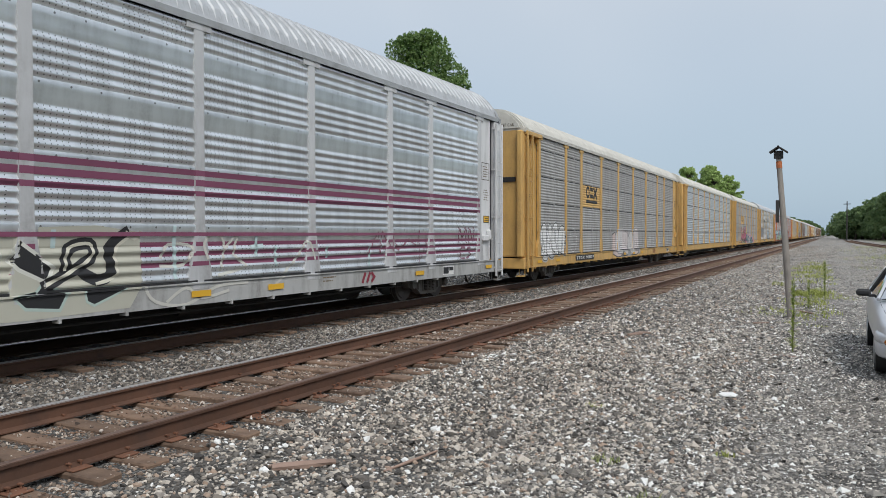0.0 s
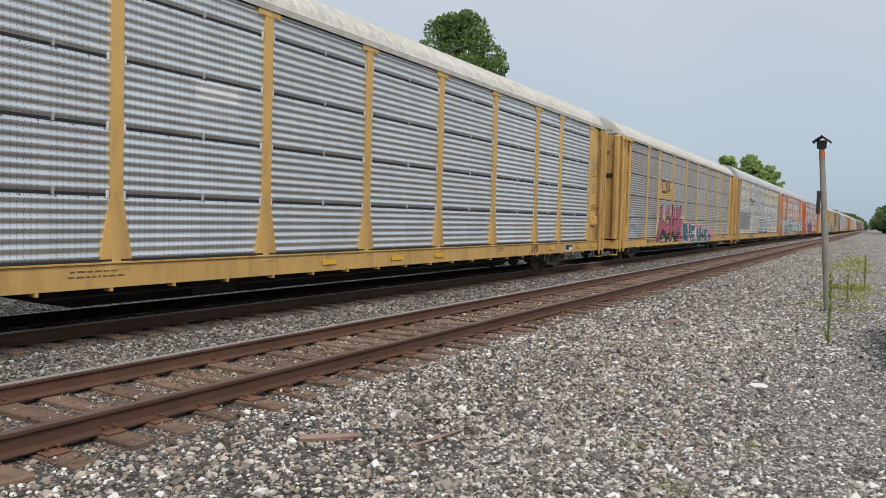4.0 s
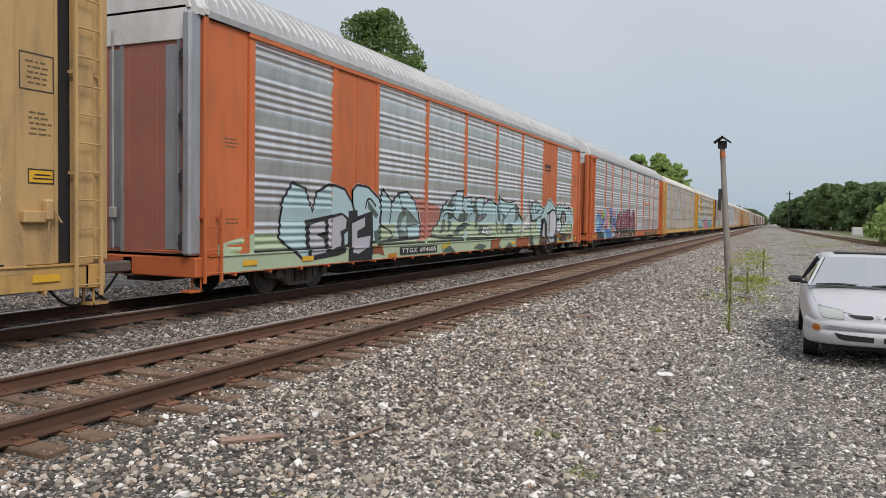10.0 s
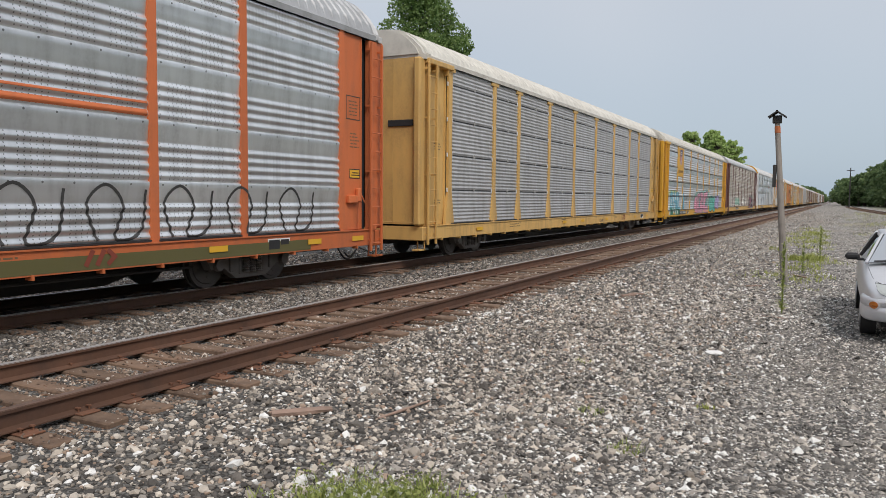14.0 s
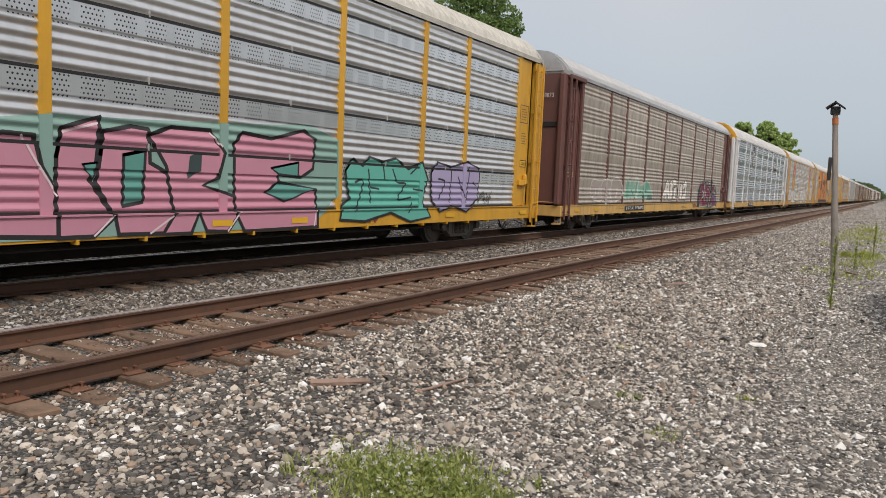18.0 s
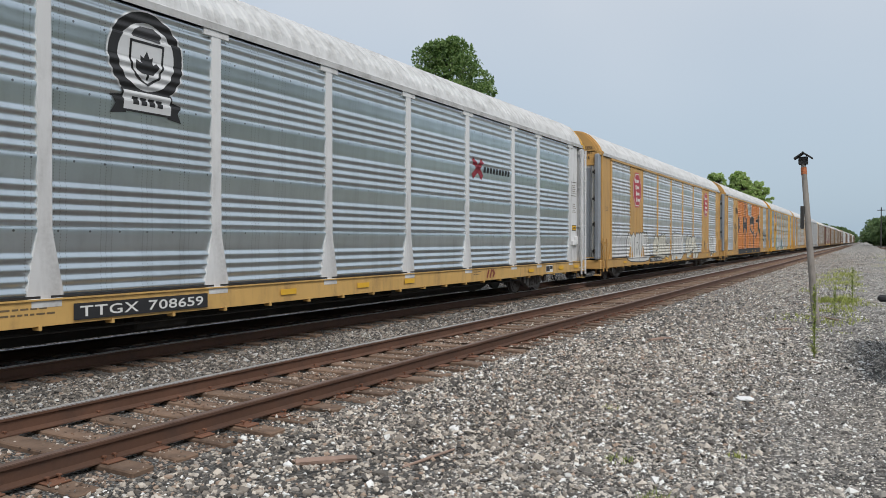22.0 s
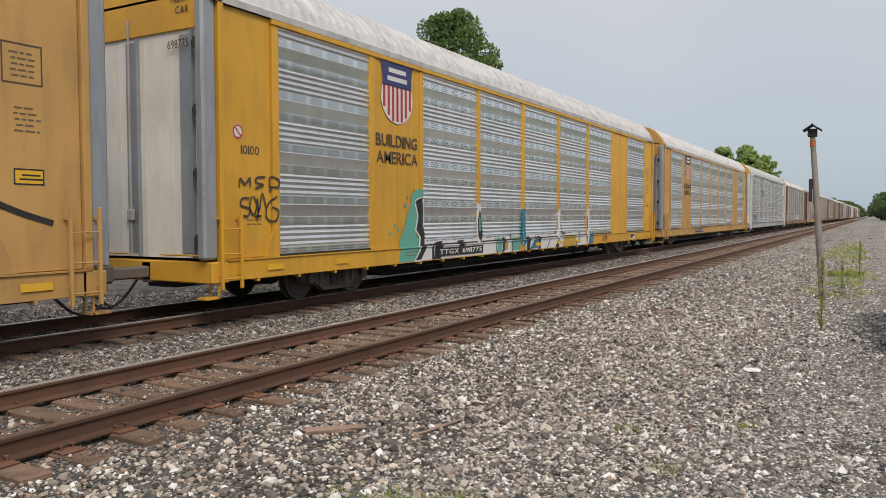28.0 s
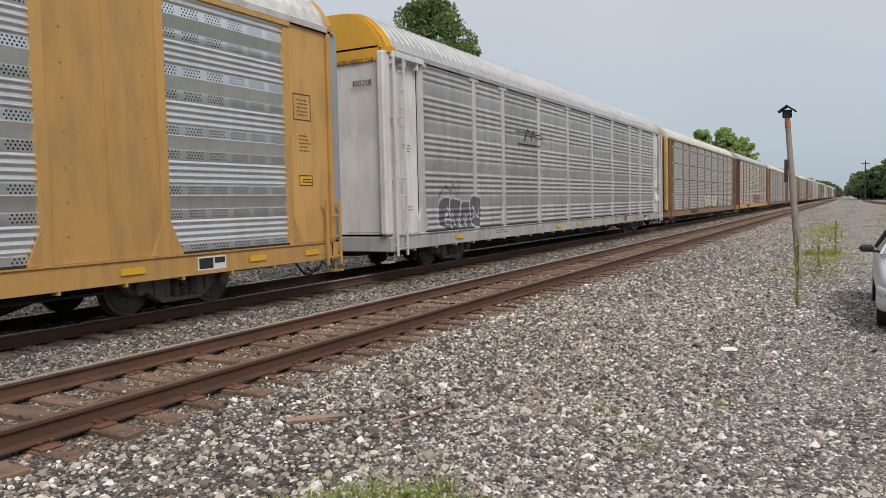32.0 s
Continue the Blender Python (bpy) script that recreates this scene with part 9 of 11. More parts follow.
daub(9, "graffiti_spot", [(-6.13, 1.5), (-6.03, 1.5), (-6.03, 1.41), (-6.13, 1.41)], (0.07, 0.09, 0.08))
daub(9, "graffiti_spot", [(-5.91, 1.38), (-5.81, 1.38), (-5.81, 1.3), (-5.91, 1.3)], (0.07, 0.09, 0.08))
daub(9, "graffiti_spot", [(-5.56, 1.5), (-5.46, 1.51), (-5.46, 1.42), (-5.56, 1.42)], (0.07, 0.09, 0.08))
daub(9, "graffiti_spot", [(-4.94, 1.46), (-4.82, 1.46), (-4.82, 1.37), (-4.94, 1.37)], (0.07, 0.09, 0.08))
daub(9, "graffiti_spot", [(-4.14, 1.5), (-4.01, 1.5), (-4.01, 1.4), (-4.14, 1.4)], (0.07, 0.09, 0.08))
daub(9, "graffiti_spot", [(-5.66, 1.21), (-5.56, 1.21), (-5.56, 1.12), (-5.66, 1.13)], (0.07, 0.09, 0.08))
daub(9, "graffiti_spot", [(-6.26, 1.2), (-6.17, 1.2), (-6.17, 1.11), (-6.26, 1.11)], (0.07, 0.09, 0.08))
daub(9, "graffiti_shadow", [(-4.49, 1.1), (-4.42, 1.34), (-4.14, 1.07)], (0.10, 0.12, 0.11))
daub(9, "graffiti_shadow", [(-3.92, 1.09), (-3.62, 1.28), (-3.02, 1.23), (-3.01, 1.08)], (0.12, 0.20, 0.17))
daub(9, "graffiti_halo", [(-1.34, 1.06), (-1.29, 1.4), (-1.08, 1.71), (-0.61, 2.05), (-0.2, 1.88), (0.01, 2.05), (0.33, 2.02), (0.46, 2.1), (1.07, 2.05), (1.36, 2.0), (1.66, 2.03), (2.33, 1.82), (2.95, 2.13), (3.31, 1.92), (3.39, 1.06), (1.24, 1.04)], (0.46, 0.42, 0.38))
daub(9, "graffiti_letter", [(-1.3, 1.06), (-1.26, 1.42), (-0.97, 1.56), (-0.94, 1.85), (-0.58, 2.03), (-0.22, 1.86), (-0.16, 1.61), (0.02, 1.41), (-0.0, 1.07), (-0.28, 1.07), (-0.34, 1.24), (-0.57, 1.34), (-0.71, 1.07), (-0.95, 1.07), (-0.83, 1.3)], (0.80, 0.77, 0.71), ink=(0.07, 0.065, 0.06), w=0.05, label="white graffiti letter with thin dark edges")
daub(9, "graffiti_letter", [(-0.14, 1.9), (0.01, 2.02), (0.3, 1.94), (0.46, 1.86), (0.44, 1.36), (0.38, 1.07), (-0.13, 1.06), (0.02, 1.34), (0.01, 1.61)], (0.80, 0.77, 0.71), ink=(0.07, 0.065, 0.06), w=0.05, label="white graffiti letter with thin dark edges")
daub(9, "graffiti_letter", [(0.41, 2.04), (0.66, 2.08), (1.09, 2.02), (1.08, 1.77), (0.56, 1.73), (0.57, 1.64), (1.15, 1.72), (1.23, 1.57), (1.05, 1.39), (1.16, 1.09), (0.48, 1.07), (0.74, 1.36), (0.7, 1.58), (0.48, 1.6)], (0.80, 0.77, 0.71), ink=(0.07, 0.065, 0.06), w=0.05, label="white graffiti letter with thin dark edges")
daub(9, "graffiti_letter", [(1.4, 1.91), (1.66, 2.01), (1.83, 1.88), (1.87, 1.41), (1.72, 1.2), (1.36, 1.2)], (0.62, 0.55, 0.52), ink=(0.07, 0.065, 0.06), w=0.04, label="white graffiti letter with thin dark edges")
daub(9, "graffiti_letter", [(1.86, 1.92), (2.36, 1.8), (2.38, 1.6), (2.33, 1.07), (1.84, 1.07), (1.89, 1.5)], (0.80, 0.77, 0.71), ink=(0.07, 0.065, 0.06), w=0.05, label="white graffiti letter with thin dark edges")
daub(9, "graffiti_letter", [(2.45, 1.85), (2.95, 2.1), (3.22, 1.94), (3.22, 1.31), (3.18, 1.07), (2.35, 1.07), (2.32, 1.24), (2.55, 1.39), (2.89, 1.39), (2.89, 1.56), (2.73, 1.61), (2.46, 1.51)], (0.80, 0.77, 0.71), ink=(0.07, 0.065, 0.06), w=0.05, label="white graffiti letter with thin dark edges")
daub(9, "graffiti_heart", [(-0.66, 1.62), (-0.55, 1.77), (-0.49, 1.63)], (0.12, 0.10, 0.09))
daub(9, "graffiti_heart", [(2.7, 1.56), (2.88, 1.74), (2.9, 1.56)], (0.12, 0.10, 0.09))
brush(9, [[(-3.11, 1.83), (-3.07, 1.63)], [(-2.99, 1.84), (-2.82, 1.64)], [(-2.73, 1.55), (-2.73, 1.31)], [(-2.6, 1.52), (-2.46, 1.34)], [(-2.77, 1.22), (-2.46, 1.13)], [(-2.55, 1.28), (-2.32, 1.09)], [(3.35, 1.8), (3.7, 1.68)], [(3.37, 1.51), (3.67, 1.38)], [(3.31, 1.22), (3.79, 1.13)]], 0.04, (0.58, 0.57, 0.55))
daub(9, "graffiti_backing", [(5.5, 0.7), (5.95, 1.13), (5.88, 1.54), (6.23, 1.89), (6.58, 2.1), (7.66, 2.12), (8.27, 2.14), (8.84, 2.04), (9.24, 2.25), (9.55, 2.07), (10.22, 1.92), (10.83, 1.36), (10.71, 0.72), (9.26, 0.62), (6.65, 0.66)], (0.035, 0.04, 0.05), label="soft black sprayed backing")
daub(9, "graffiti_letter", [(6.28, 1.09), (6.53, 2.0), (7.44, 2.07), (7.44, 1.61), (6.87, 1.55), (7.17, 1.52), (7.17, 1.26), (6.69, 1.08), (7.42, 1.29), (7.64, 1.13), (7.59, 0.72), (6.19, 0.69)], (0.19, 0.022, 0.055), ink=(0.38, 0.62, 0.50), w=0.05, label="dark red letter edged in pale green")
daub(9, "graffiti_letter", [(7.54, 1.53), (7.83, 2.05), (8.27, 2.05), (8.28, 1.65), (8.56, 1.63), (8.61, 1.99), (9.02, 1.98), (8.95, 1.05), (9.1, 0.72), (8.57, 0.7), (8.42, 1.06), (8.23, 1.32), (8.11, 0.72), (7.63, 0.72)], (0.19, 0.022, 0.055), ink=(0.38, 0.62, 0.50), w=0.05, label="dark red letter edged in pale green")
daub(9, "graffiti_letter", [(9.09, 1.23), (9.24, 1.76), (9.66, 2.02), (10.06, 1.85), (10.11, 1.57), (10.54, 1.35), (10.47, 0.86), (10.24, 0.69), (9.2, 0.71), (9.36, 0.96)], (0.19, 0.022, 0.055), ink=(0.38, 0.62, 0.50), w=0.05, label="dark red letter edged in pale green")
daub(9, "graffiti_heart", [(9.56, 1.27), (9.72, 1.64), (9.91, 1.57), (9.87, 1.4), (10.25, 1.44), (10.25, 1.26)], (0.05, 0.06, 0.06), ink=(0.38, 0.62, 0.50), w=0.03)
daub(9, "graffiti_tone", [(7.17, 1.94), (7.42, 1.97), (7.42, 1.66), (7.17, 1.64)], (0.48, 0.28, 0.34))
daub(9, "graffiti_tone", [(7.59, 1.5), (7.92, 1.56), (7.88, 1.26), (7.63, 1.23)], (0.48, 0.28, 0.34))
daub(9, "graffiti_tone", [(6.25, 0.71), (6.32, 1.03), (6.94, 0.99), (6.79, 0.71)], (0.42, 0.16, 0.18))
daub(9, "graffiti_tone", [(9.78, 1.23), (10.48, 1.26), (10.45, 0.86), (9.79, 0.76)], (0.17, 0.05, 0.16))
brush(9, [[(3.38, 1.86), (3.39, 1.7), (3.46, 1.84), (3.52, 1.72)], [(3.57, 1.85), (3.75, 1.83)], [(3.38, 1.63), (3.5, 1.65), (3.43, 1.53)], [(3.54, 1.63), (3.59, 1.53), (3.68, 1.64), (3.88, 1.55)], [(3.39, 1.44), (3.39, 1.31)], [(3.47, 1.44), (3.54, 1.31)], [(3.43, 1.25), (3.45, 1.12), (3.56, 1.23), (3.65, 1.12)], [(3.7, 1.25), (3.9, 1.13)], [(4.65, 1.84), (4.73, 1.73), (4.81, 1.86)], [(4.86, 1.85), (4.97, 1.78)], [(4.67, 1.63), (4.81, 1.54), (4.97, 1.61), (5.09, 1.54)], [(4.7, 1.44), (4.91, 1.32)], [(4.97, 1.27), (5.31, 1.18)]], 0.045, (0.55, 0.53, 0.50), label="white scrawled letters")
brush(9, [[(10.69, 1.83), (11.44, 2.03), (11.45, 1.66), (10.82, 1.51), (10.69, 1.83)]], 0.025, (0.09, 0.08, 0.07))
brush(9, [[(12.2, 2.01), (12.36, 1.71)], [(12.45, 1.92), (12.72, 1.75), (13.02, 1.88)], [(12.36, 1.44), (12.58, 1.28)]], 0.035, (0.45, 0.43, 0.42))
# car 11: white and cream bubble letters
daub(11, "graffiti_ground", [(-11.9, 0.98), (-11.9, 1.9), (-11.2, 2.05), (-10.7, 1.85), (-10.2, 2.1), (-9.6, 2.0), (-9.25, 1.6), (-9.25, 0.98)], (0.50, 0.51, 0.52), label="worn white bubble letters")
brush(11, [[(-11.6, 1.1), (-11.5, 1.7), (-11.2, 1.9)], [(-11.0, 1.05), (-10.9, 1.6), (-10.6, 1.8), (-10.5, 1.2)], [(-10.2, 1.1), (-10.1, 1.8), (-9.8, 1.5), (-10.1, 1.3), (-9.6, 1.05)]], 0.06, (0.36, 0.37, 0.38))
daub(11, "graffiti_letter", [(-9.88, 0.85), (-9.82, 1.76), (-9.49, 1.99), (-9.12, 1.87), (-8.78, 2.04), (-8.52, 1.83), (-8.27, 2.05), (-8.06, 1.96), (-7.95, 2.05), (-7.8, 1.94), (-7.66, 2.06), (-7.47, 1.98), (-7.34, 2.07), (-7.17, 1.99), (-7.0, 2.09), (-6.78, 1.97), (-6.56, 2.07), (-6.26, 1.95), (-6.14, 1.61), (-5.94, 1.34), (-5.83, 1.04), (-6.27, 0.74), (-7.02, 0.7), (-7.87, 0.7), (-9.33, 0.75)], (0.62, 0.62, 0.60), ink=(0.05, 0.05, 0.05), w=0.045, label="worn white bubble letters outlined in black")
brush(11, [[(-8.05, 1.9), (-8.03, 1.5), (-8.09, 1.27)], [(-7.79, 1.91), (-7.77, 1.38), (-7.8, 1.02)], [(-7.5, 1.91), (-7.42, 1.12)], [(-7.17, 1.92), (-7.08, 1.49), (-6.98, 1.04)], [(-6.82, 1.93), (-6.72, 1.35)], [(-6.52, 1.94), (-6.42, 1.08)], [(-8.31, 1.56), (-8.08, 1.56), (-7.86, 1.14), (-7.87, 0.73)], [(-8.31, 1.33), (-8.24, 1.02), (-8.15, 1.27)], [(-7.35, 1.49), (-7.32, 1.24)], [(-6.34, 1.54), (-6.14, 1.58)], [(-8.63, 1.83), (-8.65, 0.96)], [(-9.08, 1.87), (-8.99, 1.19), (-9.15, 0.89)], [(-9.49, 1.76), (-9.42, 0.91)]], 0.04, (0.05, 0.05, 0.05))
daub(11, "graffiti_letter", [(-5.28, 1.07), (-5.13, 1.68), (-4.74, 1.99), (-4.44, 1.92), (-4.31, 1.61), (-4.0, 1.94), (-3.66, 1.89), (-3.42, 2.0), (-3.13, 1.93), (-2.65, 2.02), (-2.6, 1.65), (-2.27, 1.52), (-1.9, 1.52), (-1.82, 1.06), (-2.28, 0.75), (-2.82, 0.9), (-3.2, 0.75), (-4.34, 0.86), (-5.14, 0.86)], (0.60, 0.58, 0.50), ink=(0.05, 0.05, 0.05), w=0.04, label="cream bubble letters outlined in black")
brush(11, [[(-4.75, 1.38), (-4.49, 1.46), (-4.39, 1.22), (-4.75, 1.16)], [(-4.31, 1.61), (-4.06, 1.37), (-4.01, 0.89)], [(-3.66, 1.89), (-3.55, 1.45), (-3.31, 0.94)], [(-3.13, 1.9), (-3.07, 1.44), (-2.68, 1.26), (-2.82, 0.92)], [(-4.0, 1.93), (-4.23, 1.69)], [(-2.61, 1.61), (-2.68, 1.44), (-2.27, 1.48)]], 0.035, (0.05, 0.05, 0.05))
daub(11, "graffiti_letter", [(-1.17, 0.9), (-1.09, 1.99), (-0.59, 2.11), (0.29, 2.04), (1.37, 2.04), (1.47, 1.61), (1.6, 0.95), (0.86, 0.63), (-0.59, 0.66), (-1.48, 0.61), (-1.51, 1.14), (-1.21, 1.37)], (0.62, 0.62, 0.60), ink=(0.05, 0.05, 0.05), w=0.04, label="white narrow bubble letters outlined in black")
brush(11, [[(-0.84, 1.99), (-0.76, 0.93)], [(-0.51, 2.0), (-0.39, 1.21), (-0.25, 0.81)], [(-0.1, 2.01), (-0.03, 0.9)], [(0.29, 2.02), (0.44, 1.4), (0.67, 0.77)], [(0.76, 1.97), (0.86, 0.87)], [(1.16, 1.93), (1.06, 1.39)], [(-1.21, 1.32), (-0.93, 1.03), (-1.12, 0.66)], [(-1.09, 1.61), (-0.84, 1.51)]], 0.04, (0.05, 0.05, 0.05))
daub(11, "graffiti_letter", [(2.25, 1.07), (2.29, 1.63), (2.5, 1.92), (2.84, 2.0), (3.06, 1.72), (3.02, 1.46), (3.25, 1.44), (3.46, 1.26), (3.52, 0.94), (3.41, 0.65), (2.33, 0.68)], (0.64, 0.62, 0.54), ink=(0.05, 0.05, 0.05), w=0.05, label="cream bubble letter outlined in black")
daub(11, "graffiti_letter", [(3.09, 1.69), (3.4, 1.91), (3.79, 1.89), (4.05, 1.57), (4.09, 1.04), (3.49, 1.03), (3.44, 1.31), (3.12, 1.46)], (0.64, 0.62, 0.54), ink=(0.05, 0.05, 0.05), w=0.05, label="cream bubble letter outlined in black")
daub(11, "graffiti_letter", [(4.09, 1.04), (3.88, 1.82), (4.17, 1.91), (4.41, 1.96), (4.5, 1.57), (4.65, 1.41), (4.92, 1.07), (4.64, 0.6), (4.11, 0.6), (4.24, 1.23)], (0.64, 0.62, 0.54), ink=(0.05, 0.05, 0.05), w=0.05, label="cream bubble letter outlined in black")
daub(11, "graffiti_letter", [(4.46, 1.77), (4.83, 1.95), (4.91, 1.6), (5.28, 1.72), (5.33, 1.42), (5.68, 1.34), (5.75, 0.88), (5.35, 0.6), (4.81, 0.6), (4.95, 1.07), (4.65, 1.43)], (0.64, 0.62, 0.54), ink=(0.05, 0.05, 0.05), w=0.05, label="cream bubble letter outlined in black")
brush(11, [[(2.66, 1.28), (3.02, 1.45)], [(2.66, 1.28), (2.75, 1.07), (3.08, 1.18)], [(4.23, 1.06), (4.48, 1.22), (4.6, 0.94)], [(5.05, 1.63), (4.78, 1.56)], [(5.04, 1.14), (5.27, 1.31)]], 0.05, (0.05, 0.05, 0.05))
daub(11, "graffiti_heart", [(3.59, 1.47), (3.76, 1.47), (3.69, 1.25), (3.63, 1.25)], (0.05, 0.05, 0.05))
brush(11, [[(5.62, 2.01), (5.57, 1.86), (5.76, 1.82)], [(5.88, 2.01), (5.87, 1.82)], [(6.03, 2.0), (6.18, 1.83)], [(5.76, 1.49), (5.7, 1.34), (5.92, 1.33)], [(6.02, 1.48), (6.12, 1.33), (6.28, 1.46)], [(6.73, 1.44), (7.2, 1.35)], [(5.91, 1.22), (6.07, 1.1)]], 0.035, (0.05, 0.05, 0.05))
brush(11, [[(7.9, 1.59), (8.03, 1.11), (7.83, 1.38), (8.21, 1.51)], [(7.96, 1.16), (8.16, 1.11)]], 0.05, (0.05, 0.05, 0.05))
brush(11, [[(8.85, 1.55), (8.84, 1.27)], [(8.74, 1.41), (8.99, 1.41)], [(8.78, 1.09), (8.93, 1.27), (9.08, 1.08)]], 0.05, (0.66, 0.64, 0.60))
daub(11, "graffiti_halo", [(9.32, 0.93), (9.4, 1.92), (11.99, 1.94), (12.03, 1.46), (11.92, 0.88), (10.4, 0.82)], (0.62, 0.63, 0.63), label="white sprayed ground")
daub(11, "graffiti_letter", [(9.51, 1.07), (9.39, 1.49), (9.56, 1.91), (9.79, 1.98), (9.99, 1.73), (10.35, 1.93), (10.57, 1.9), (10.74, 1.74), (11.06, 1.88), (11.05, 1.54), (11.22, 1.4), (11.17, 1.19), (11.29, 0.98), (10.96, 0.85), (10.55, 0.95), (10.11, 0.9)], (0.64, 0.65, 0.64), ink=(0.05, 0.05, 0.05), w=0.05, label="white bubble letters with black lines")
brush(11, [[(9.55, 1.49), (9.71, 1.55), (9.81, 1.24)], [(9.99, 1.73), (9.92, 1.55), (10.09, 1.42), (10.04, 1.11)], [(10.35, 1.9), (10.42, 1.54), (10.52, 1.08), (10.6, 1.48), (10.57, 1.87)], [(10.77, 1.74), (10.73, 1.34), (10.88, 1.14)], [(10.89, 1.54), (11.05, 1.51)], [(9.98, 1.55), (10.2, 1.58)]], 0.045, (0.05, 0.05, 0.05))

daub(5, "graffiti_halo", [(9.26, 2.32), (9.47, 2.49), (9.69, 2.35), (9.98, 2.53), (10.38, 2.39), (10.61, 2.58), (10.97, 2.33), (11.64, 2.4), (12.16, 2.17), (12.46, 1.55), (12.28, 1.02), (11.62, 0.86), (9.24, 1.03)], (0.66, 0.60, 0.58), label="pale sprayed halo")
daub(5, "graffiti_letter", [(9.25, 2.19), (9.73, 2.34), (9.95, 2.17), (10.0, 2.43), (10.38, 2.14), (10.64, 2.45), (10.94, 2.18), (11.58, 2.24), (12.05, 2.04), (12.28, 1.55), (12.17, 1.09), (11.62, 0.96), (9.26, 1.04)], (0.42, 0.59, 0.63), ink=BLACK, w=0.05, label="pale blue wildstyle piece outlined in black")
daub(5, "graffiti_fade", [(10.47, 1.31), (12.22, 1.46), (12.15, 1.08), (11.62, 0.97), (10.26, 1.01)], (0.42, 0.52, 0.36))
daub(5, "graffiti_shadow", [(9.28, 1.53), (9.45, 1.76), (9.87, 1.66), (10.11, 1.97), (10.53, 2.08), (10.91, 1.92), (11.02, 1.6), (10.74, 1.37), (10.42, 1.43), (10.23, 1.23), (9.95, 0.98), (9.3, 1.01)], BLACK)
daub(5, "graffiti_drop", [(9.34, 1.24), (9.5, 1.55), (9.95, 1.63), (10.17, 1.4), (9.96, 1.08), (9.49, 1.06)], (0.58, 0.61, 0.66))
brush(5, [[(10.18, 1.85), (10.25, 1.68), (10.35, 1.88), (10.45, 1.69), (10.53, 1.88), (10.62, 1.73), (10.74, 1.9)], [(10.21, 1.6), (10.39, 1.66), (10.35, 1.46), (10.52, 1.54)], [(10.58, 1.64), (10.78, 1.66), (10.62, 1.47), (10.85, 1.49)]], 0.035, (0.72, 0.72, 0.70), label="white tag on the black disc")
brush(5, [[(10.64, 2.41), (10.75, 2.16), (11.58, 2.19)], [(11.09, 2.04), (11.64, 2.11), (11.96, 1.88)], [(11.14, 1.38), (11.63, 1.55), (12.02, 1.36)], [(9.78, 2.36), (9.88, 2.0), (9.59, 1.8)], [(10.9, 1.21), (11.5, 1.1), (12.02, 1.27)]], 0.045, BLACK)
daub(5, "graffiti_letter", [(8.14, 1.95), (8.51, 2.06), (8.9, 2.04), (9.13, 1.87), (9.21, 1.56), (9.13, 1.04), (8.64, 0.84), (8.12, 0.85)], (0.56, 0.58, 0.62), ink=BLACK, w=0.08, label="pale grey swollen letter")
daub(5, "graffiti_patch", [(9.29, 1.01), (9.86, 1.03), (9.86, 0.82), (9.3, 0.8)], (0.46, 0.20, 0.03))
daub(5, "graffiti_patch", [(9.91, 1.0), (10.74, 1.02), (10.77, 0.69), (9.95, 0.65)], (0.10, 0.06, 0.045))
daub(5, "graffiti_patch", [(11.25, 1.0), (11.87, 1.04), (11.85, 0.76), (11.31, 0.75)], (0.34, 0.10, 0.04))
daub(5, "graffiti_hill", [(10.74, 1.02), (11.16, 0.93), (11.01, 0.68), (10.76, 0.65)], (0.09, 0.13, 0.115))
daub(5, "graffiti_patch", [(8.8, 0.91), (9.27, 0.99), (9.26, 0.65), (8.79, 0.61)], BLACK)
# car 12: an orange field with black block forms edged in white
daub(12, "graffiti_ground", [(-7.1, 0.95), (-7.1, 4.9), (-1.9, 4.9), (-1.3, 3.9), (0.9, 3.75), (1.1, 4.9), (6.6, 4.9), (6.9, 3.4), (6.95, 0.95)], (0.58, 0.205, 0.045), label="large field of orange paint")
daub(12, "graffiti_foot", [(-7.0, 0.6), (-7.0, 1.02), (7.0, 1.02), (7.0, 0.6)], (0.025, 0.025, 0.027), label="black painted foot")
daub(12, "graffiti_block", [(-6.87, 3.52), (-6.45, 3.62), (-6.37, 3.01), (-6.0, 2.97), (-5.92, 2.68), (-6.36, 2.61), (-6.41, 2.29), (-6.83, 2.28)], BLACK, ink=(0.60, 0.52, 0.45), w=0.035, label="black block form edged in white")
daub(12, "graffiti_block", [(-6.14, 3.63), (-5.89, 3.63), (-5.87, 3.03), (-6.12, 3.02)], BLACK, ink=(0.60, 0.52, 0.45), w=0.035, label="black block form edged in white")
daub(12, "graffiti_block", [(-4.37, 3.62), (-3.52, 3.67), (-3.51, 3.24), (-3.21, 3.23), (-3.28, 4.98), (-2.83, 5.0), (-2.76, 3.25), (-2.53, 3.24), (-2.47, 3.62), (-1.92, 3.62), (-1.87, 2.35), (-2.41, 2.34), (-2.51, 2.67), (-2.74, 2.67), (-2.67, 1.01), (-3.12, 1.02), (-3.18, 2.69), (-3.49, 2.68), (-3.54, 2.32), (-4.26, 2.31)], BLACK, ink=(0.60, 0.52, 0.45), w=0.035, label="black block form edged in white")
daub(12, "graffiti_block", [(-0.14, 4.8), (0.3, 4.84), (0.27, 3.59), (0.98, 3.87), (2.62, 3.77), (2.78, 2.7), (2.29, 2.65), (2.15, 3.18), (0.29, 3.11), (0.39, 2.82), (1.61, 2.46), (2.29, 2.47), (1.63, 2.17), (0.22, 2.63), (0.3, 1.02), (-0.06, 1.02)], BLACK, ink=(0.60, 0.52, 0.45), w=0.035, label="black block form edged in white")
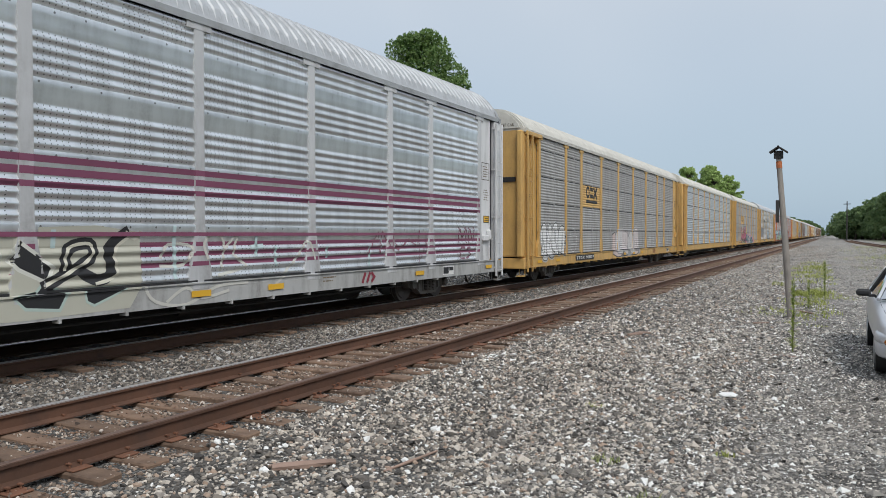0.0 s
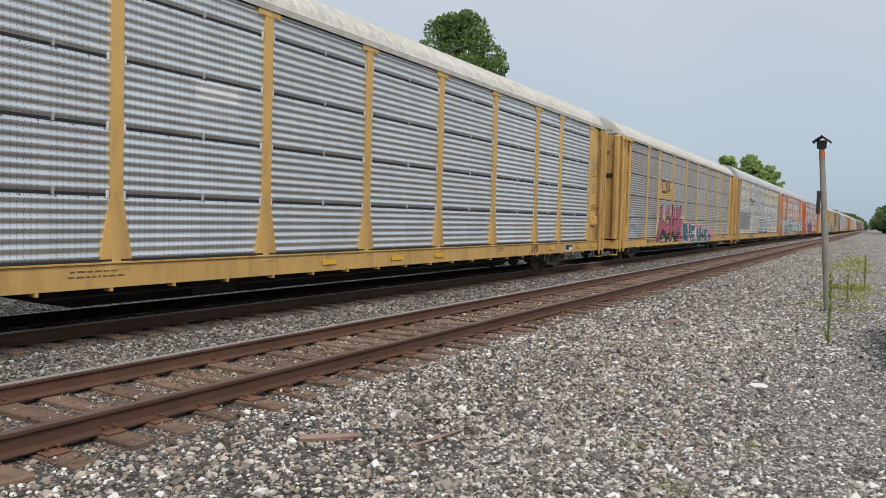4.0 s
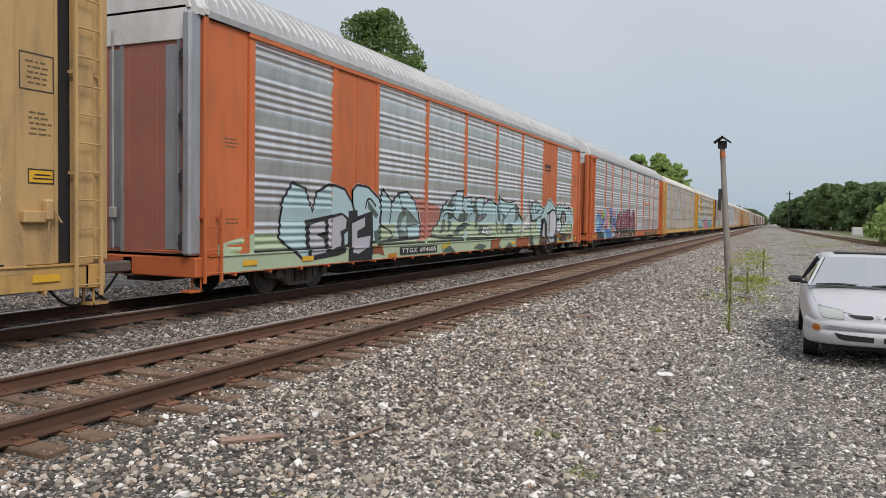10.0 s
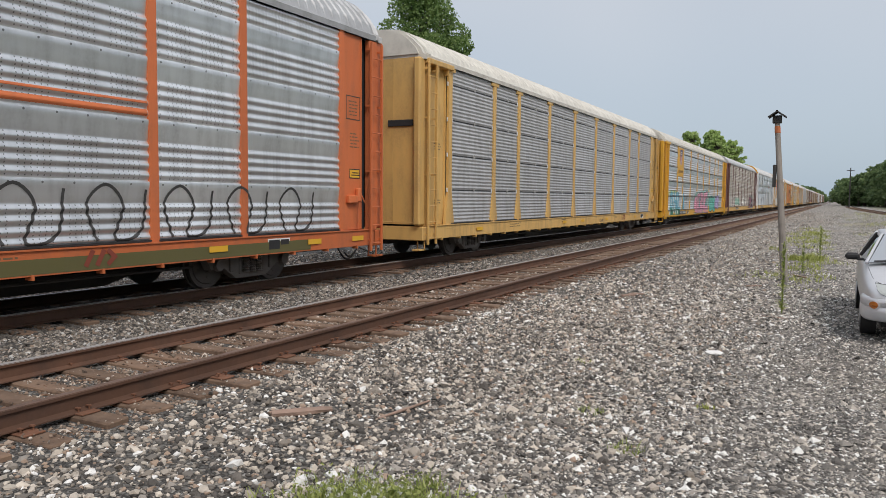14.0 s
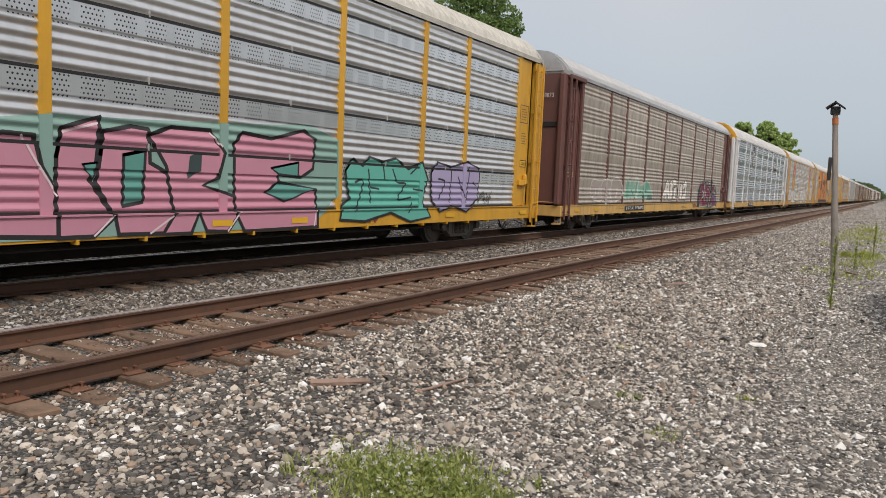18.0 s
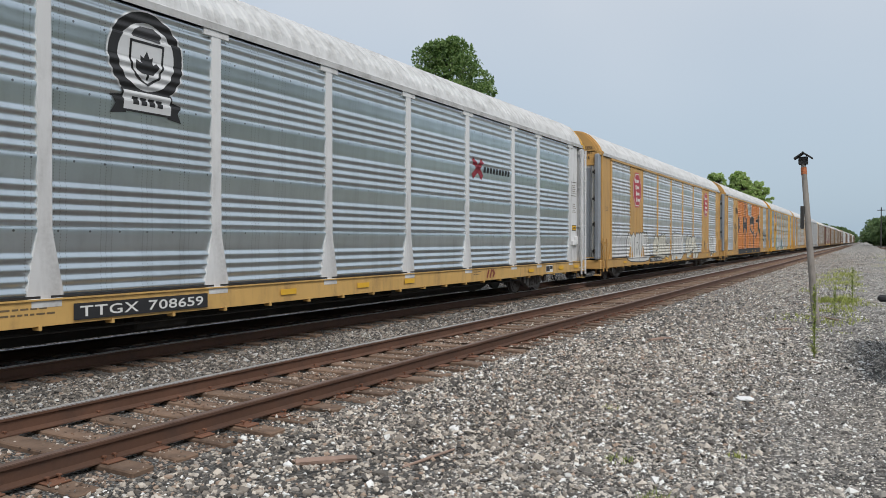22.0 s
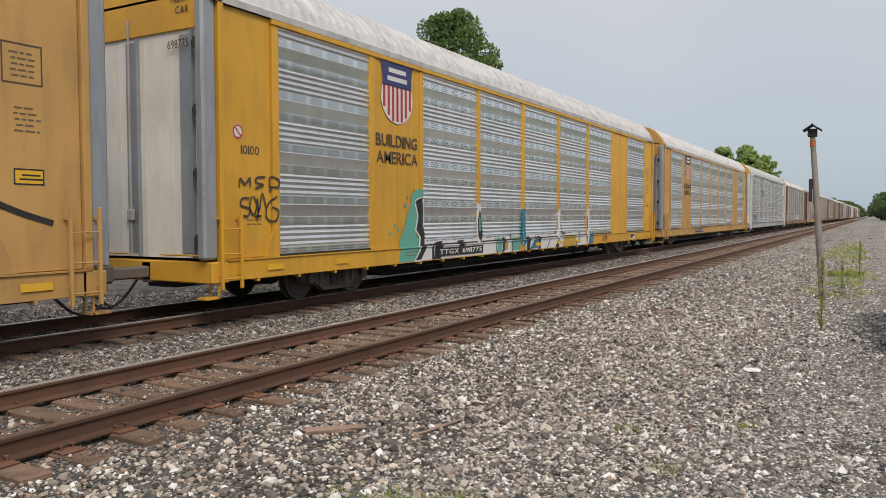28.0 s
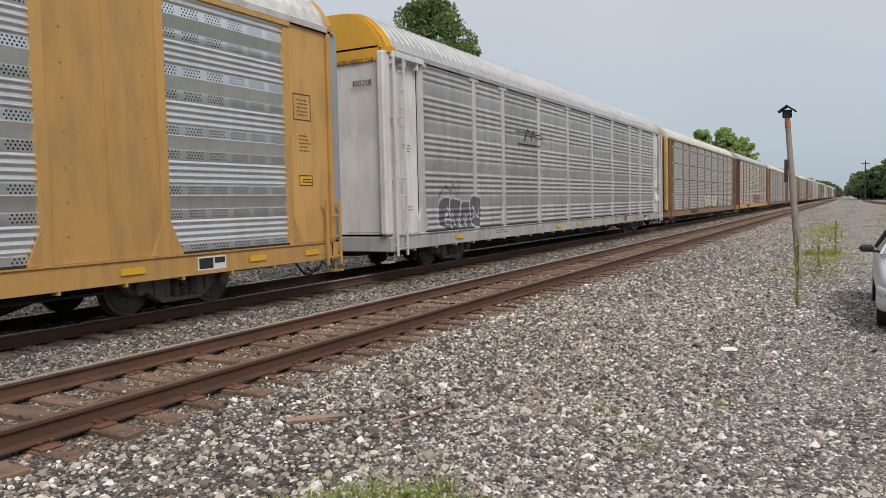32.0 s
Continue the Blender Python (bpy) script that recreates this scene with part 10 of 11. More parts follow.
daub(12, "graffiti_block", [(2.19, 2.56), (2.68, 2.63), (2.87, 1.04), (2.37, 1.01)], BLACK, ink=(0.60, 0.52, 0.45), w=0.035, label="black block form edged in white")
daub(12, "graffiti_block", [(3.11, 2.2), (3.52, 2.33), (3.85, 2.01), (4.26, 2.38), (5.13, 2.59), (5.26, 2.36), (4.49, 2.25), (3.97, 1.85)], BLACK, ink=(0.60, 0.52, 0.45), w=0.035, label="black block form edged in white")
daub(12, "graffiti_block", [(3.76, 3.59), (6.21, 3.79), (6.52, 2.8), (7.27, 2.46), (7.04, 2.25), (6.17, 2.65), (5.88, 3.39), (3.99, 3.38)], BLACK, ink=(0.60, 0.52, 0.45), w=0.035, label="black block form edged in white")
brush(12, [[(-9.15, 2.57), (-8.76, 2.91), (-8.49, 2.59), (-8.23, 2.98), (-7.94, 2.61), (-7.6, 2.86)], [(-8.96, 2.35), (-9.0, 1.89), (-8.46, 1.48), (-7.86, 1.9), (-7.94, 2.42)], [(-8.36, 3.02), (-8.23, 0.96)]], 0.07, (0.07, 0.055, 0.04), label="thin black tag")
daub(12, "graffiti_block", [(5.42, 3.97), (6.38, 4.21), (6.36, 3.03), (6.59, 2.85), (7.18, 2.74), (7.18, 1.87), (6.76, 1.07), (6.77, 2.34), (6.35, 2.24), (6.03, 2.63), (5.38, 2.51)], BLACK, ink=(0.55, 0.36, 0.04), w=0.05, label="black block form edged in yellow")
daub(12, "graffiti_edge", [(7.21, 2.99), (7.4, 3.02), (7.35, 0.78), (7.17, 0.6)], (0.56, 0.20, 0.09))
daub(12, "graffiti_ink", [(8.31, 1.74), (8.95, 1.87), (9.4, 1.85), (10.21, 1.73), (10.31, 1.61), (9.4, 1.72), (8.95, 1.79)], BLACK)
brush(12, [[(8.6, 1.82), (8.78, 2.19), (8.97, 2.41)], [(8.97, 2.43), (9.36, 2.32)], [(9.41, 2.14), (9.51, 2.56), (9.6, 2.14), (9.41, 2.1)], [(9.7, 2.61), (9.79, 2.23), (10.06, 2.16)], [(10.11, 2.6), (10.06, 2.12), (10.38, 2.21), (10.22, 2.41)], [(10.55, 2.59), (10.48, 2.1), (10.89, 2.19)], [(10.65, 2.39), (10.89, 2.44)], [(10.88, 1.94), (11.12, 2.46), (11.24, 2.12)], [(11.24, 1.95), (11.37, 2.38), (11.52, 2.04), (11.69, 2.4), (11.62, 1.87)], [(10.31, 1.77), (10.47, 1.44), (10.36, 1.04)], [(10.47, 1.36), (10.99, 1.61), (11.75, 1.87)], [(11.11, 1.61), (11.48, 1.34), (11.36, 1.08)], [(9.4, 1.76), (9.79, 1.69), (10.31, 1.73)], [(11.88, 1.92), (12.43, 1.69), (12.87, 1.55)], [(10.23, 2.96), (10.24, 2.69)], [(10.35, 2.98), (10.38, 2.74)]], 0.075, BLACK, label="black scrawled graffiti")


def end_letter(n, text, x0, x1, z0, z1, color, y=-13.63):
    """Lettering on the leading end of a car."""
    bm = bmesh.new()
    for pts, fs in word(text, x0, x1, z0, z1, 0.012):
        vs = [bm.verts.new((u, y, z)) for u, z in pts]
        for f in fs:
            bm.faces.new([vs[i] for i in f])
    part("end_lettering", bm, paint(*color), cars[n])


for n, ink in ((1, STENCIL), (3, STENCIL), (8, STENCIL), (9, (0.5, 0.47, 0.45)), (10, STENCIL), (11, STENCIL), (12, STENCIL), (13, STENCIL), (15, STENCIL), (6, BLACK), (4, STENCIL)):
    if CARS[n]["short_ladder"]:
        for k, text in enumerate(("EXCESS", "HEIGHT", "CAR")):
            end_letter(n, text, 0.70 if k < 2 else 0.80, 1.22 if k < 2 else 1.12, 5.25 - 0.19 * k, 5.37 - 0.19 * k, ink, -13.615)
    else:
        low = 4.84 if CARS[n]["skirt"] else 5.21
        end_letter(n, "EXCESS HEIGHT CAR", 0.10, 1.20, low, low + 0.10, ink, -13.615)
for n, text in ((13, "698775"), (15, "180201"), (12, "699960"), (10, "708659"), (9, "978873"), (6, "302268"), (3, "710911")):
    end_letter(n, text, 0.62, 1.12, 4.32, 4.46, (0.5, 0.47, 0.45) if n == 9 else STENCIL)


# ==== the things of the yard ====
def ico():
    bm = bmesh.new()
    bmesh.ops.create_icosphere(bm, subdivisions=1, radius=1)
    v = np.array([x.co for x in bm.verts])
    f = np.array([[q.index for q in p.verts] for p in bm.faces])
    bm.free()
    return v, f


ICO_V, ICO_F = ico()


OCT_V = np.array([(1, 0, 0), (-1, 0, 0), (0, 1, 0), (0, -1, 0), (0, 0, 1), (0, 0, -1)], dtype=float)
OCT_F = np.array([(0, 2, 4), (2, 1, 4), (1, 3, 4), (3, 0, 4), (2, 0, 5), (1, 2, 5), (3, 1, 5), (0, 3, 5)])


CHIP_V = np.array([(1, 0.3, -0.5), (-0.3, 1, -0.5), (-1, -0.2, -0.5), (0.4, -1, -0.5), (0.1, 0.1, 0.8)])
CHIP_F = np.array([(0, 1, 4), (1, 2, 4), (2, 3, 4), (3, 0, 4)])


def stones(name, pts, sizes, material, flat=0.6, plain=0):
    """Many loose angular stones in one mesh; plain: fewer faces each, for those farther off."""
    base_v, base_f = ((ICO_V, ICO_F), (OCT_V, OCT_F), (CHIP_V, CHIP_F))[plain]
    n = len(pts)
    k = len(base_v)
    jit = rng.uniform(0.58, 1.3, (n, k, 1))
    v = base_v[None] * jit * rng.uniform(0.65, 1.2, (n, 1, 3)) * np.array([1, 1, flat])
    a, b = rng.uniform(0, 2 * np.pi, n), rng.normal(0, 0.45, n)
    ca, sa, cb, sb = np.cos(a), np.sin(a), np.cos(b), np.sin(b)
    x, y, z = v[..., 0], v[..., 1], v[..., 2]
    y, z = y * cb[:, None] - z * sb[:, None], y * sb[:, None] + z * cb[:, None]
    x, y = x * ca[:, None] - y * sa[:, None], x * sa[:, None] + y * ca[:, None]
    v = np.stack([x, y, z], -1) * sizes[:, None, None] + pts[:, None, :]
    f = base_f[None] + (np.arange(n) * k)[:, None, None]
    return soup(name, v.reshape(-1, 3), f.reshape(-1, 3), material)


def scatter(n, x0, x1, y0, y1, power):
    """Places over a stretch of ground, thinning out with distance."""
    x = rng.uniform(x0, x1, n)
    y = y0 + (y1 - y0) * rng.uniform(0, 1, n) ** power
    return x, y


def ballast_places(n, y0, y1, power):
    bx, by = scatter(n, -9.5, 5.0, y0, y1, power)
    keep = ~((np.abs(bx + 0.755) < 0.86) & (np.abs(bx + 0.755) > 0.65)) & ~((np.abs(bx + 5.065) < 0.86) & (np.abs(bx + 5.065) > 0.65))
    phase = np.abs(((by - 1.0) / 0.505 + 0.5) % 1 - 0.5) * 0.505
    on_tie = (phase < 0.13) & ((np.abs(bx + 0.755) < 1.25) | (np.abs(bx + 5.065) < 1.25))
    keep &= ~on_tie | (rng.uniform(0, 1, n) < 0.30)
    keep &= by > 0.2 + (5.4 - bx) * 0.55
    keep &= rng.uniform(0, 1, n) < np.clip((5.0 - bx) / 2.0, 0, 1)
    return bx[keep], by[keep], on_tie[keep]


for y0, y1, power, count, size, plain in ((2.0, 6.2, 1.0, 44000, 0.0188, 0), (6.2, 12.5, 1.1, 92000, 0.0215, 1), (12.5, 130.0, 2.1, 170000, 0.031, 2)):
    bx, by, on_tie = ballast_places(count, y0, y1, power)
    bs = np.clip(rng.lognormal(math.log(size), 0.36, len(bx)), 0.010, 0.065)
    near_rail = (np.abs(bx + 0.755) < 1.3)
    bs = np.where(near_rail, bs * 0.8, bs)
    bz = height(bx, by) + bs * rng.uniform(-0.1, 0.35, len(bx))
    bs = np.where(on_tie, bs * 0.8, bs)
    bz = np.where(on_tie, -0.012 + bs * 0.25, bz)
    at = np.stack([bx, by, bz], 1)
    rusty = np.abs(bx + 0.755) < 1.12 + 0.2 * np.sin(by * 1.7)
    under_train = np.abs(bx + 5.065) < 1.35
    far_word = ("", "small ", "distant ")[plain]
    for label, mask, stone in (("loose grey crushed ballast stones beside the tracks", ~rusty & ~under_train & ((bx > -2.2) | (bx < -6.3)), M_STONE), ("darker ballast stones between the two tracks", ~rusty & ~under_train & (bx <= -2.2) & (bx >= -6.3), M_DARKSTONE), ("rust stained ballast stones between the rails", rusty, M_RUSTSTONE),
                               ("dark ballast stones under the train, its shade in their colour", under_train, M_SHADESTONE)):
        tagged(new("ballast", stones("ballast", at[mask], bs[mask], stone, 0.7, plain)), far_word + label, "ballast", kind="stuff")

for y0, y1, power, count, size, plain in ((2.2, 7.0, 1.0, 62000, 0.0155, 1), (6.6, 17.0, 1.1, 150000, 0.0172, 2), (13.0, 150.0, 2.2, 190000, 0.027, 2)):
    yx, yy = scatter(count, 2.6, 8.0 if y1 < 8 else 10.5 if y1 < 20 else 15.0, y0, y1, power)
    ys = np.clip(rng.lognormal(math.log(size), 0.42, len(yx)), 0.008, 0.06)
    yz = height(yx, yy) + ys * rng.uniform(-0.35, 0.2, len(yx))
    grit = new("yard_gravel", stones("yard_gravel", np.stack([yx, yy, yz], 1), ys, M_GRIT, 0.62, plain))
    tagged(grit, ("fine", "loose", "coarse")[0 if y1 < 8 else 1 if y1 < 20 else 2] + " trodden grey gravel of the yard", "gravel", kind="stuff")

M_POLE = weathered("grey_weathered_wood", (0.25, 0.225, 0.20), 0.9, 0, 0.5, (0.10, 0.085, 0.07), True, 0.6, 0.2, None, 2)
M_DARK = weathered("dark_weathered_wood", (0.045, 0.043, 0.042), 0.85, 0, 0.3, (0.10, 0.09, 0.08), False, 0.4)
M_BAND = weathered("orange_band", (0.45, 0.13, 0.04), 0.7, 0, 0.4)


def make_pole():
    base, top = Vector((4.55, 19.6, -0.1)), Vector((4.22, 20.3, 3.70))
    pole = new("wooden_pole")
    pole.location = base
    tagged(pole, "leaning weathered wooden pole with a small dark roofed box", "pole")
    d = top - base
    bm = bmesh.new()
    tube(bm, (0, 0, 0), d, 0.085, 14, 0.058)
    part("shaft", bm, M_POLE, pole)
    bm = bmesh.new()
    tube(bm, d * 0.925, d * 0.968, 0.066, 14)
    part("band", bm, M_BAND, pole, "orange painted band")
    bm = bmesh.new()
    box(bm, d.x - 0.10, d.x + 0.10, d.y - 0.10, d.y + 0.10, d.z - 0.04, d.z + 0.14, None, 0.01)
    part("nest_box", bm, M_DARK, pole, "small dark wooden box")
    bm = bmesh.new()
    for s in (-1, 1):
        box(bm, -0.02, 0.24, -0.20, 0.20, -0.012, 0.012, Matrix.Translation(d + Vector((0, 0, 0.235))) @ pose(0, 0, 0, 0, 35 if s > 0 else 145, 0))
    part("box_roof", bm, M_DARK, pole, "dark pitched roof")
    bm = bmesh.new()
    c = d * 0.66
    box(bm, c.x - 0.15, c.x - 0.075, c.y - 0.05, c.y + 0.05, c.z - 0.28, c.z + 0.25, None, 0.01)
    part("side_board", bm, M_DARK, pole, "short dark board fixed to the shaft")


make_pole()


def leaf_soup(name, centres, spreads, counts, size, material, flat=1.0):
    """Leaves as small bent quads, gathered in clumps."""
    vs = []
    for c, s, k in zip(centres, spreads, counts):
        p = rng.normal(0, 1, (k, 3))
        p /= np.linalg.norm(p, axis=1, keepdims=True) + 1e-6
        p *= rng.uniform(0.35, 1.0, (k, 1)) ** 0.5 * np.array([s, s, s * 0.8 * flat])
        p += np.asarray(c)
        u = rng.normal(0, 1, (k, 3))
        u /= np.linalg.norm(u, axis=1, keepdims=True)
        w = np.cross(u, rng.normal(0, 1, (k, 3)))
        w /= np.linalg.norm(w, axis=1, keepdims=True) + 1e-6
        sz = size * rng.uniform(0.6, 1.3, (k, 1))
        vs.append(np.stack([p - u * sz, p - w * sz * 0.55, p + u * sz, p + w * sz * 0.55], 1))
    v = np.concatenate(vs)
    f = np.arange(len(v) * 4).reshape(-1, 4)
    return soup(name, v.reshape(-1, 3), f, material)


M_LEAF = leaf_material("tree_leaf", (0.09, 0.17, 0.045), (0.24, 0.34, 0.11))
M_LEAF2 = leaf_material("light_tree_leaf", (0.30, 0.43, 0.13), (0.52, 0.64, 0.26))
M_FARLEAF = leaf_material("far_wood_leaf", (0.10, 0.17, 0.07), (0.22, 0.30, 0.12))
M_BARK = weathered("bark", (0.12, 0.095, 0.075), 0.95, 0, 0.4, (0.05, 0.04, 0.03), True, 0.8, 0.2)


def make_tree(x, y, tall, wide, crown_from, label, leaf, size, seed, lobes=26, per=260, fat=1.0):
    r = np.random.default_rng(seed)
    tree = new("tree")
    tree.location = (x, y, -0.1)
    tagged(tree, label, "tree")
    bm = bmesh.new()
    mid = Vector((0.2, 0.1, tall * 0.55))
    tube(bm, (0, 0, 0), mid, wide * 0.05, 10, wide * 0.03)
    tube(bm, mid, (0.1, 0.0, tall * 0.9), wide * 0.03, 8, 0.03)
    cs, ss, ks = [], [], []
    for k in range(lobes):
        a, h = r.uniform(0, 2 * math.pi), r.uniform(0, 1)
        rad = wide / 2 * (math.sin(math.pi * (0.18 + 0.75 * h)) ** 0.8) * r.uniform(0.35, 0.95)
        c = Vector((rad * math.cos(a), rad * math.sin(a), crown_from + (tall - crown_from) * (0.05 + 0.9 * h)))
        cs.append(c)
        ss.append(wide * r.uniform(0.09, 0.17) * fat)
        ks.append(per)
        base = Vector((0.15, 0.05, max(crown_from * 0.8, c.z - wide * 0.35)))
        tube(bm, base, c, wide * 0.012, 6, 0.015)
    part("trunk", bm, M_BARK, tree)
    ob = piece("crown", leaf_soup("crown", cs, ss, ks, size, leaf), tree)
    return tree


def at_bearing(az, dist):
    return 5.45 + dist * math.sin(radians(az)), 0.5 + dist * math.cos(radians(az))


tx, ty = at_bearing(-29.2, 62)
make_tree(tx, ty, 18.9, 9.4, 3.5, "tall leafy green tree standing behind the train", M_LEAF, 0.15, 3, 90, 460)
tx, ty = at_bearing(-8.3, 120)
for dx, dy, tall, wide, seed in ((-2.6, 0, 12.4, 5.6, 5), (0.2, 2, 12.7, 5.6, 6), (3.0, 4, 11.2, 5.2, 8), (-4.6, 3, 11.0, 4.4, 9), (1.6, -2, 11.6, 4.6, 10)):
    make_tree(tx + dx, ty + dy, tall, wide, 1.5, "light green tree standing behind the train", M_LEAF2, 0.17, seed, 240, 70, 0.5)


def make_wood(name, label, spots, leaf, size, per):
    """A far edge of trees: crowns over short trunks."""
    cs, ss, ks = [], [], []
    bm = bmesh.new()
    for x, y, h, w in spots:
        tube(bm, (x, y, -0.1), (x, y, h * 0.5), w * 0.035, 6)
        for k in range(34):
            a, t = rng.uniform(0, 2 * math.pi), rng.uniform(0, 1)
            rad = w / 2 * math.sin(math.pi * (0.2 + 0.7 * t)) * rng.uniform(0.3, 1)
            cs.append((x + rad * math.cos(a), y + rad * math.sin(a), h * (0.10 + 0.82 * t)))
            ss.append(w * rng.uniform(0.07, 0.15))
            ks.append(per // 2)
    wood = new(name, leaf_soup(name, cs, ss, ks, size, leaf))
    tagged(wood, label, "woods", kind="stuff")
    part("trunks", bm, M_BARK, wood)


spots = []
for k in range(60):
    az = 0.25 + 8.2 * (k / 60) ** 1.0 + rng.uniform(-0.15, 0.15)
    dist = 330 - 150 * (k / 60) + rng.uniform(-25, 25)
    x, y = at_bearing(az, dist)
    spots.append((x, y, dist * math.tan(radians(1.15 + 1.5 * min(1, k / 22) + rng.uniform(-0.35, 0.3))) + 1.9, rng.uniform(9, 13)))
make_wood("right_woods", "dense dark green woods at the edge of the yard", spots, M_FARLEAF, 0.55, 110)
spots = []
for k in range(26):
    az = -4.4 + 4.2 * k / 26
    dist = 420 + 10 * k
    x, y = at_bearing(az, dist)
    spots.append((x - 8, y, dist * math.tan(radians(1.75 - 1.1 * k / 26 + rng.uniform(-0.2, 0.2))) + 1.9, 13))
make_wood("far_woods", "hazy green woods far down the line", spots, M_FARLEAF, 0.8, 80)
spots = []
for k in range(10):
    x, y = at_bearing(7.0 + 0.45 * k, 78 + rng.uniform(-6, 6))
    spots.append((x, y, rng.uniform(3.6, 5.0), rng.uniform(4, 5.5)))
make_wood("near_bushes", "light green bushes beside the side track", spots, M_LEAF2, 0.22, 130)
# unseen woods, added to close the yard and darken what the car panels mirror
spots = []
for k in range(46):
    y = -110 + 4.0 * k + rng.uniform(-1.5, 1.5)
    spots.append((42 + rng.uniform(-3, 3), y, rng.uniform(11, 13), rng.uniform(6, 8)))
make_wood("side_woods", "unseen dense green woods added along the far side of the yard", spots, M_FARLEAF, 0.8, 40)


# ==== parked car ====
M_SILVER = weathered("silver_car_paint", (0.68, 0.69, 0.72), 0.32, 0.35, 0.08, (0.25, 0.24, 0.23), True, 0.0, 0.04)
M_TRIM = weathered("black_plastic", (0.018, 0.018, 0.02), 0.55, 0, 0.2, (0.06, 0.055, 0.05), False, 0.1)
M_TYRE = weathered("tyre_rubber", (0.020, 0.020, 0.021), 0.85, 0, 0.4, (0.09, 0.08, 0.07), False, 0.3)
M_ALLOY = weathered("alloy", (0.5, 0.5, 0.51), 0.35, 0.8, 0.2, (0.1, 0.09, 0.08), False, 0.0)
M_LAMP = weathered("headlamp_lens", (0.52, 0.55, 0.53), 0.12, 0.1, 0.1, (0.3, 0.3, 0.28), False, 0.0)
M_AMBER = weathered("amber_lens", (0.60, 0.20, 0.04), 0.15, 0, 0.05, (0.3, 0.1, 0.05), False, 0.0)
M_SEAT = weathered("grey_cloth", (0.10, 0.10, 0.105), 0.9, 0, 0.2, (0.05, 0.05, 0.05), False, 0.2)
M_GLASS, gn, gl, gp = tree_of("window_glass")
g_clear = gn.new("ShaderNodeBsdfTransparent")
g_clear.inputs["Color"].default_value = (0.50, 0.56, 0.56, 1)
g_gloss = gn.new("ShaderNodeBsdfGlossy")
g_gloss.inputs["Roughness"].default_value = 0.03
g_fres = gn.new("ShaderNodeFresnel")
g_fres.inputs["IOR"].default_value = 1.45
g_mix = gn.new("ShaderNodeMixShader")
gl.new(g_fres.outputs[0], g_mix.inputs[0])
gl.new(g_clear.outputs[0], g_mix.inputs[1])
gl.new(g_gloss.outputs[0], g_mix.inputs[2])
gl.new(g_mix.outputs[0], gn["Material Output"].inputs["Surface"])


def loft(bm, rings, close_ends=True):
    rows = [[bm.verts.new(p) for p in r] for r in rings]
    for a, b in zip(rows, rows[1:]):
        for i in range(len(a) - 1):
            bm.faces.new((a[i], b[i], b[i + 1], a[i + 1]))
    if close_ends:
        bm.faces.new(rows[0])
        bm.faces.new(rows[-1][::-1])
    return rows


def smooth_all(bm):
    for f in bm.faces:
        f.smooth = True


def full_ring(half, y):
    """Mirror a half section of x, z into a whole one."""
    return [(x, y, z) for x, z in half] + [(-x, y, z) for x, z in reversed(half) if x > 1e-6]


def draped(name, outlines, material, parent, tree, lift=0.004, label="", step=0.035):
    """A shape of x, z seen from the front, laid on the bodywork behind it."""
    bm = bmesh.new()
    for pts in outlines:
        vs = [bm.verts.new((x, 0, z)) for x, z in pts]
        for tri in tessellate_polygon([[Vector((x, z, 0)) for x, z in pts]]):
            bm.faces.new([vs[i] for i in tri])
    for axis in (0, 2):
        lo, hi = min(v.co[axis] for v in bm.verts), max(v.co[axis] for v in bm.verts)
        at = lo + step
        while at < hi:
            no = Vector((0, 0, 0))
            no[axis] = 1
            bmesh.ops.bisect_plane(bm, geom=bm.verts[:] + bm.edges[:] + bm.faces[:], plane_co=no * at, plane_no=no)
            at += step
    for v in bm.verts:
        hit = tree.ray_cast(Vector((v.co.x, -2, v.co.z)), Vector((0, 1, 0)))[0]
        v.co.y = (hit.y if hit else 0.3) - lift
    back = bmesh.ops.extrude_face_region(bm, geom=bm.faces[:])
    for v in back["geom"]:
        if isinstance(v, bmesh.types.BMVert):
            v.co.y += lift + 0.01
    bmesh.ops.recalc_face_normals(bm, faces=bm.faces)
    return part(name, bm, material, parent, label)


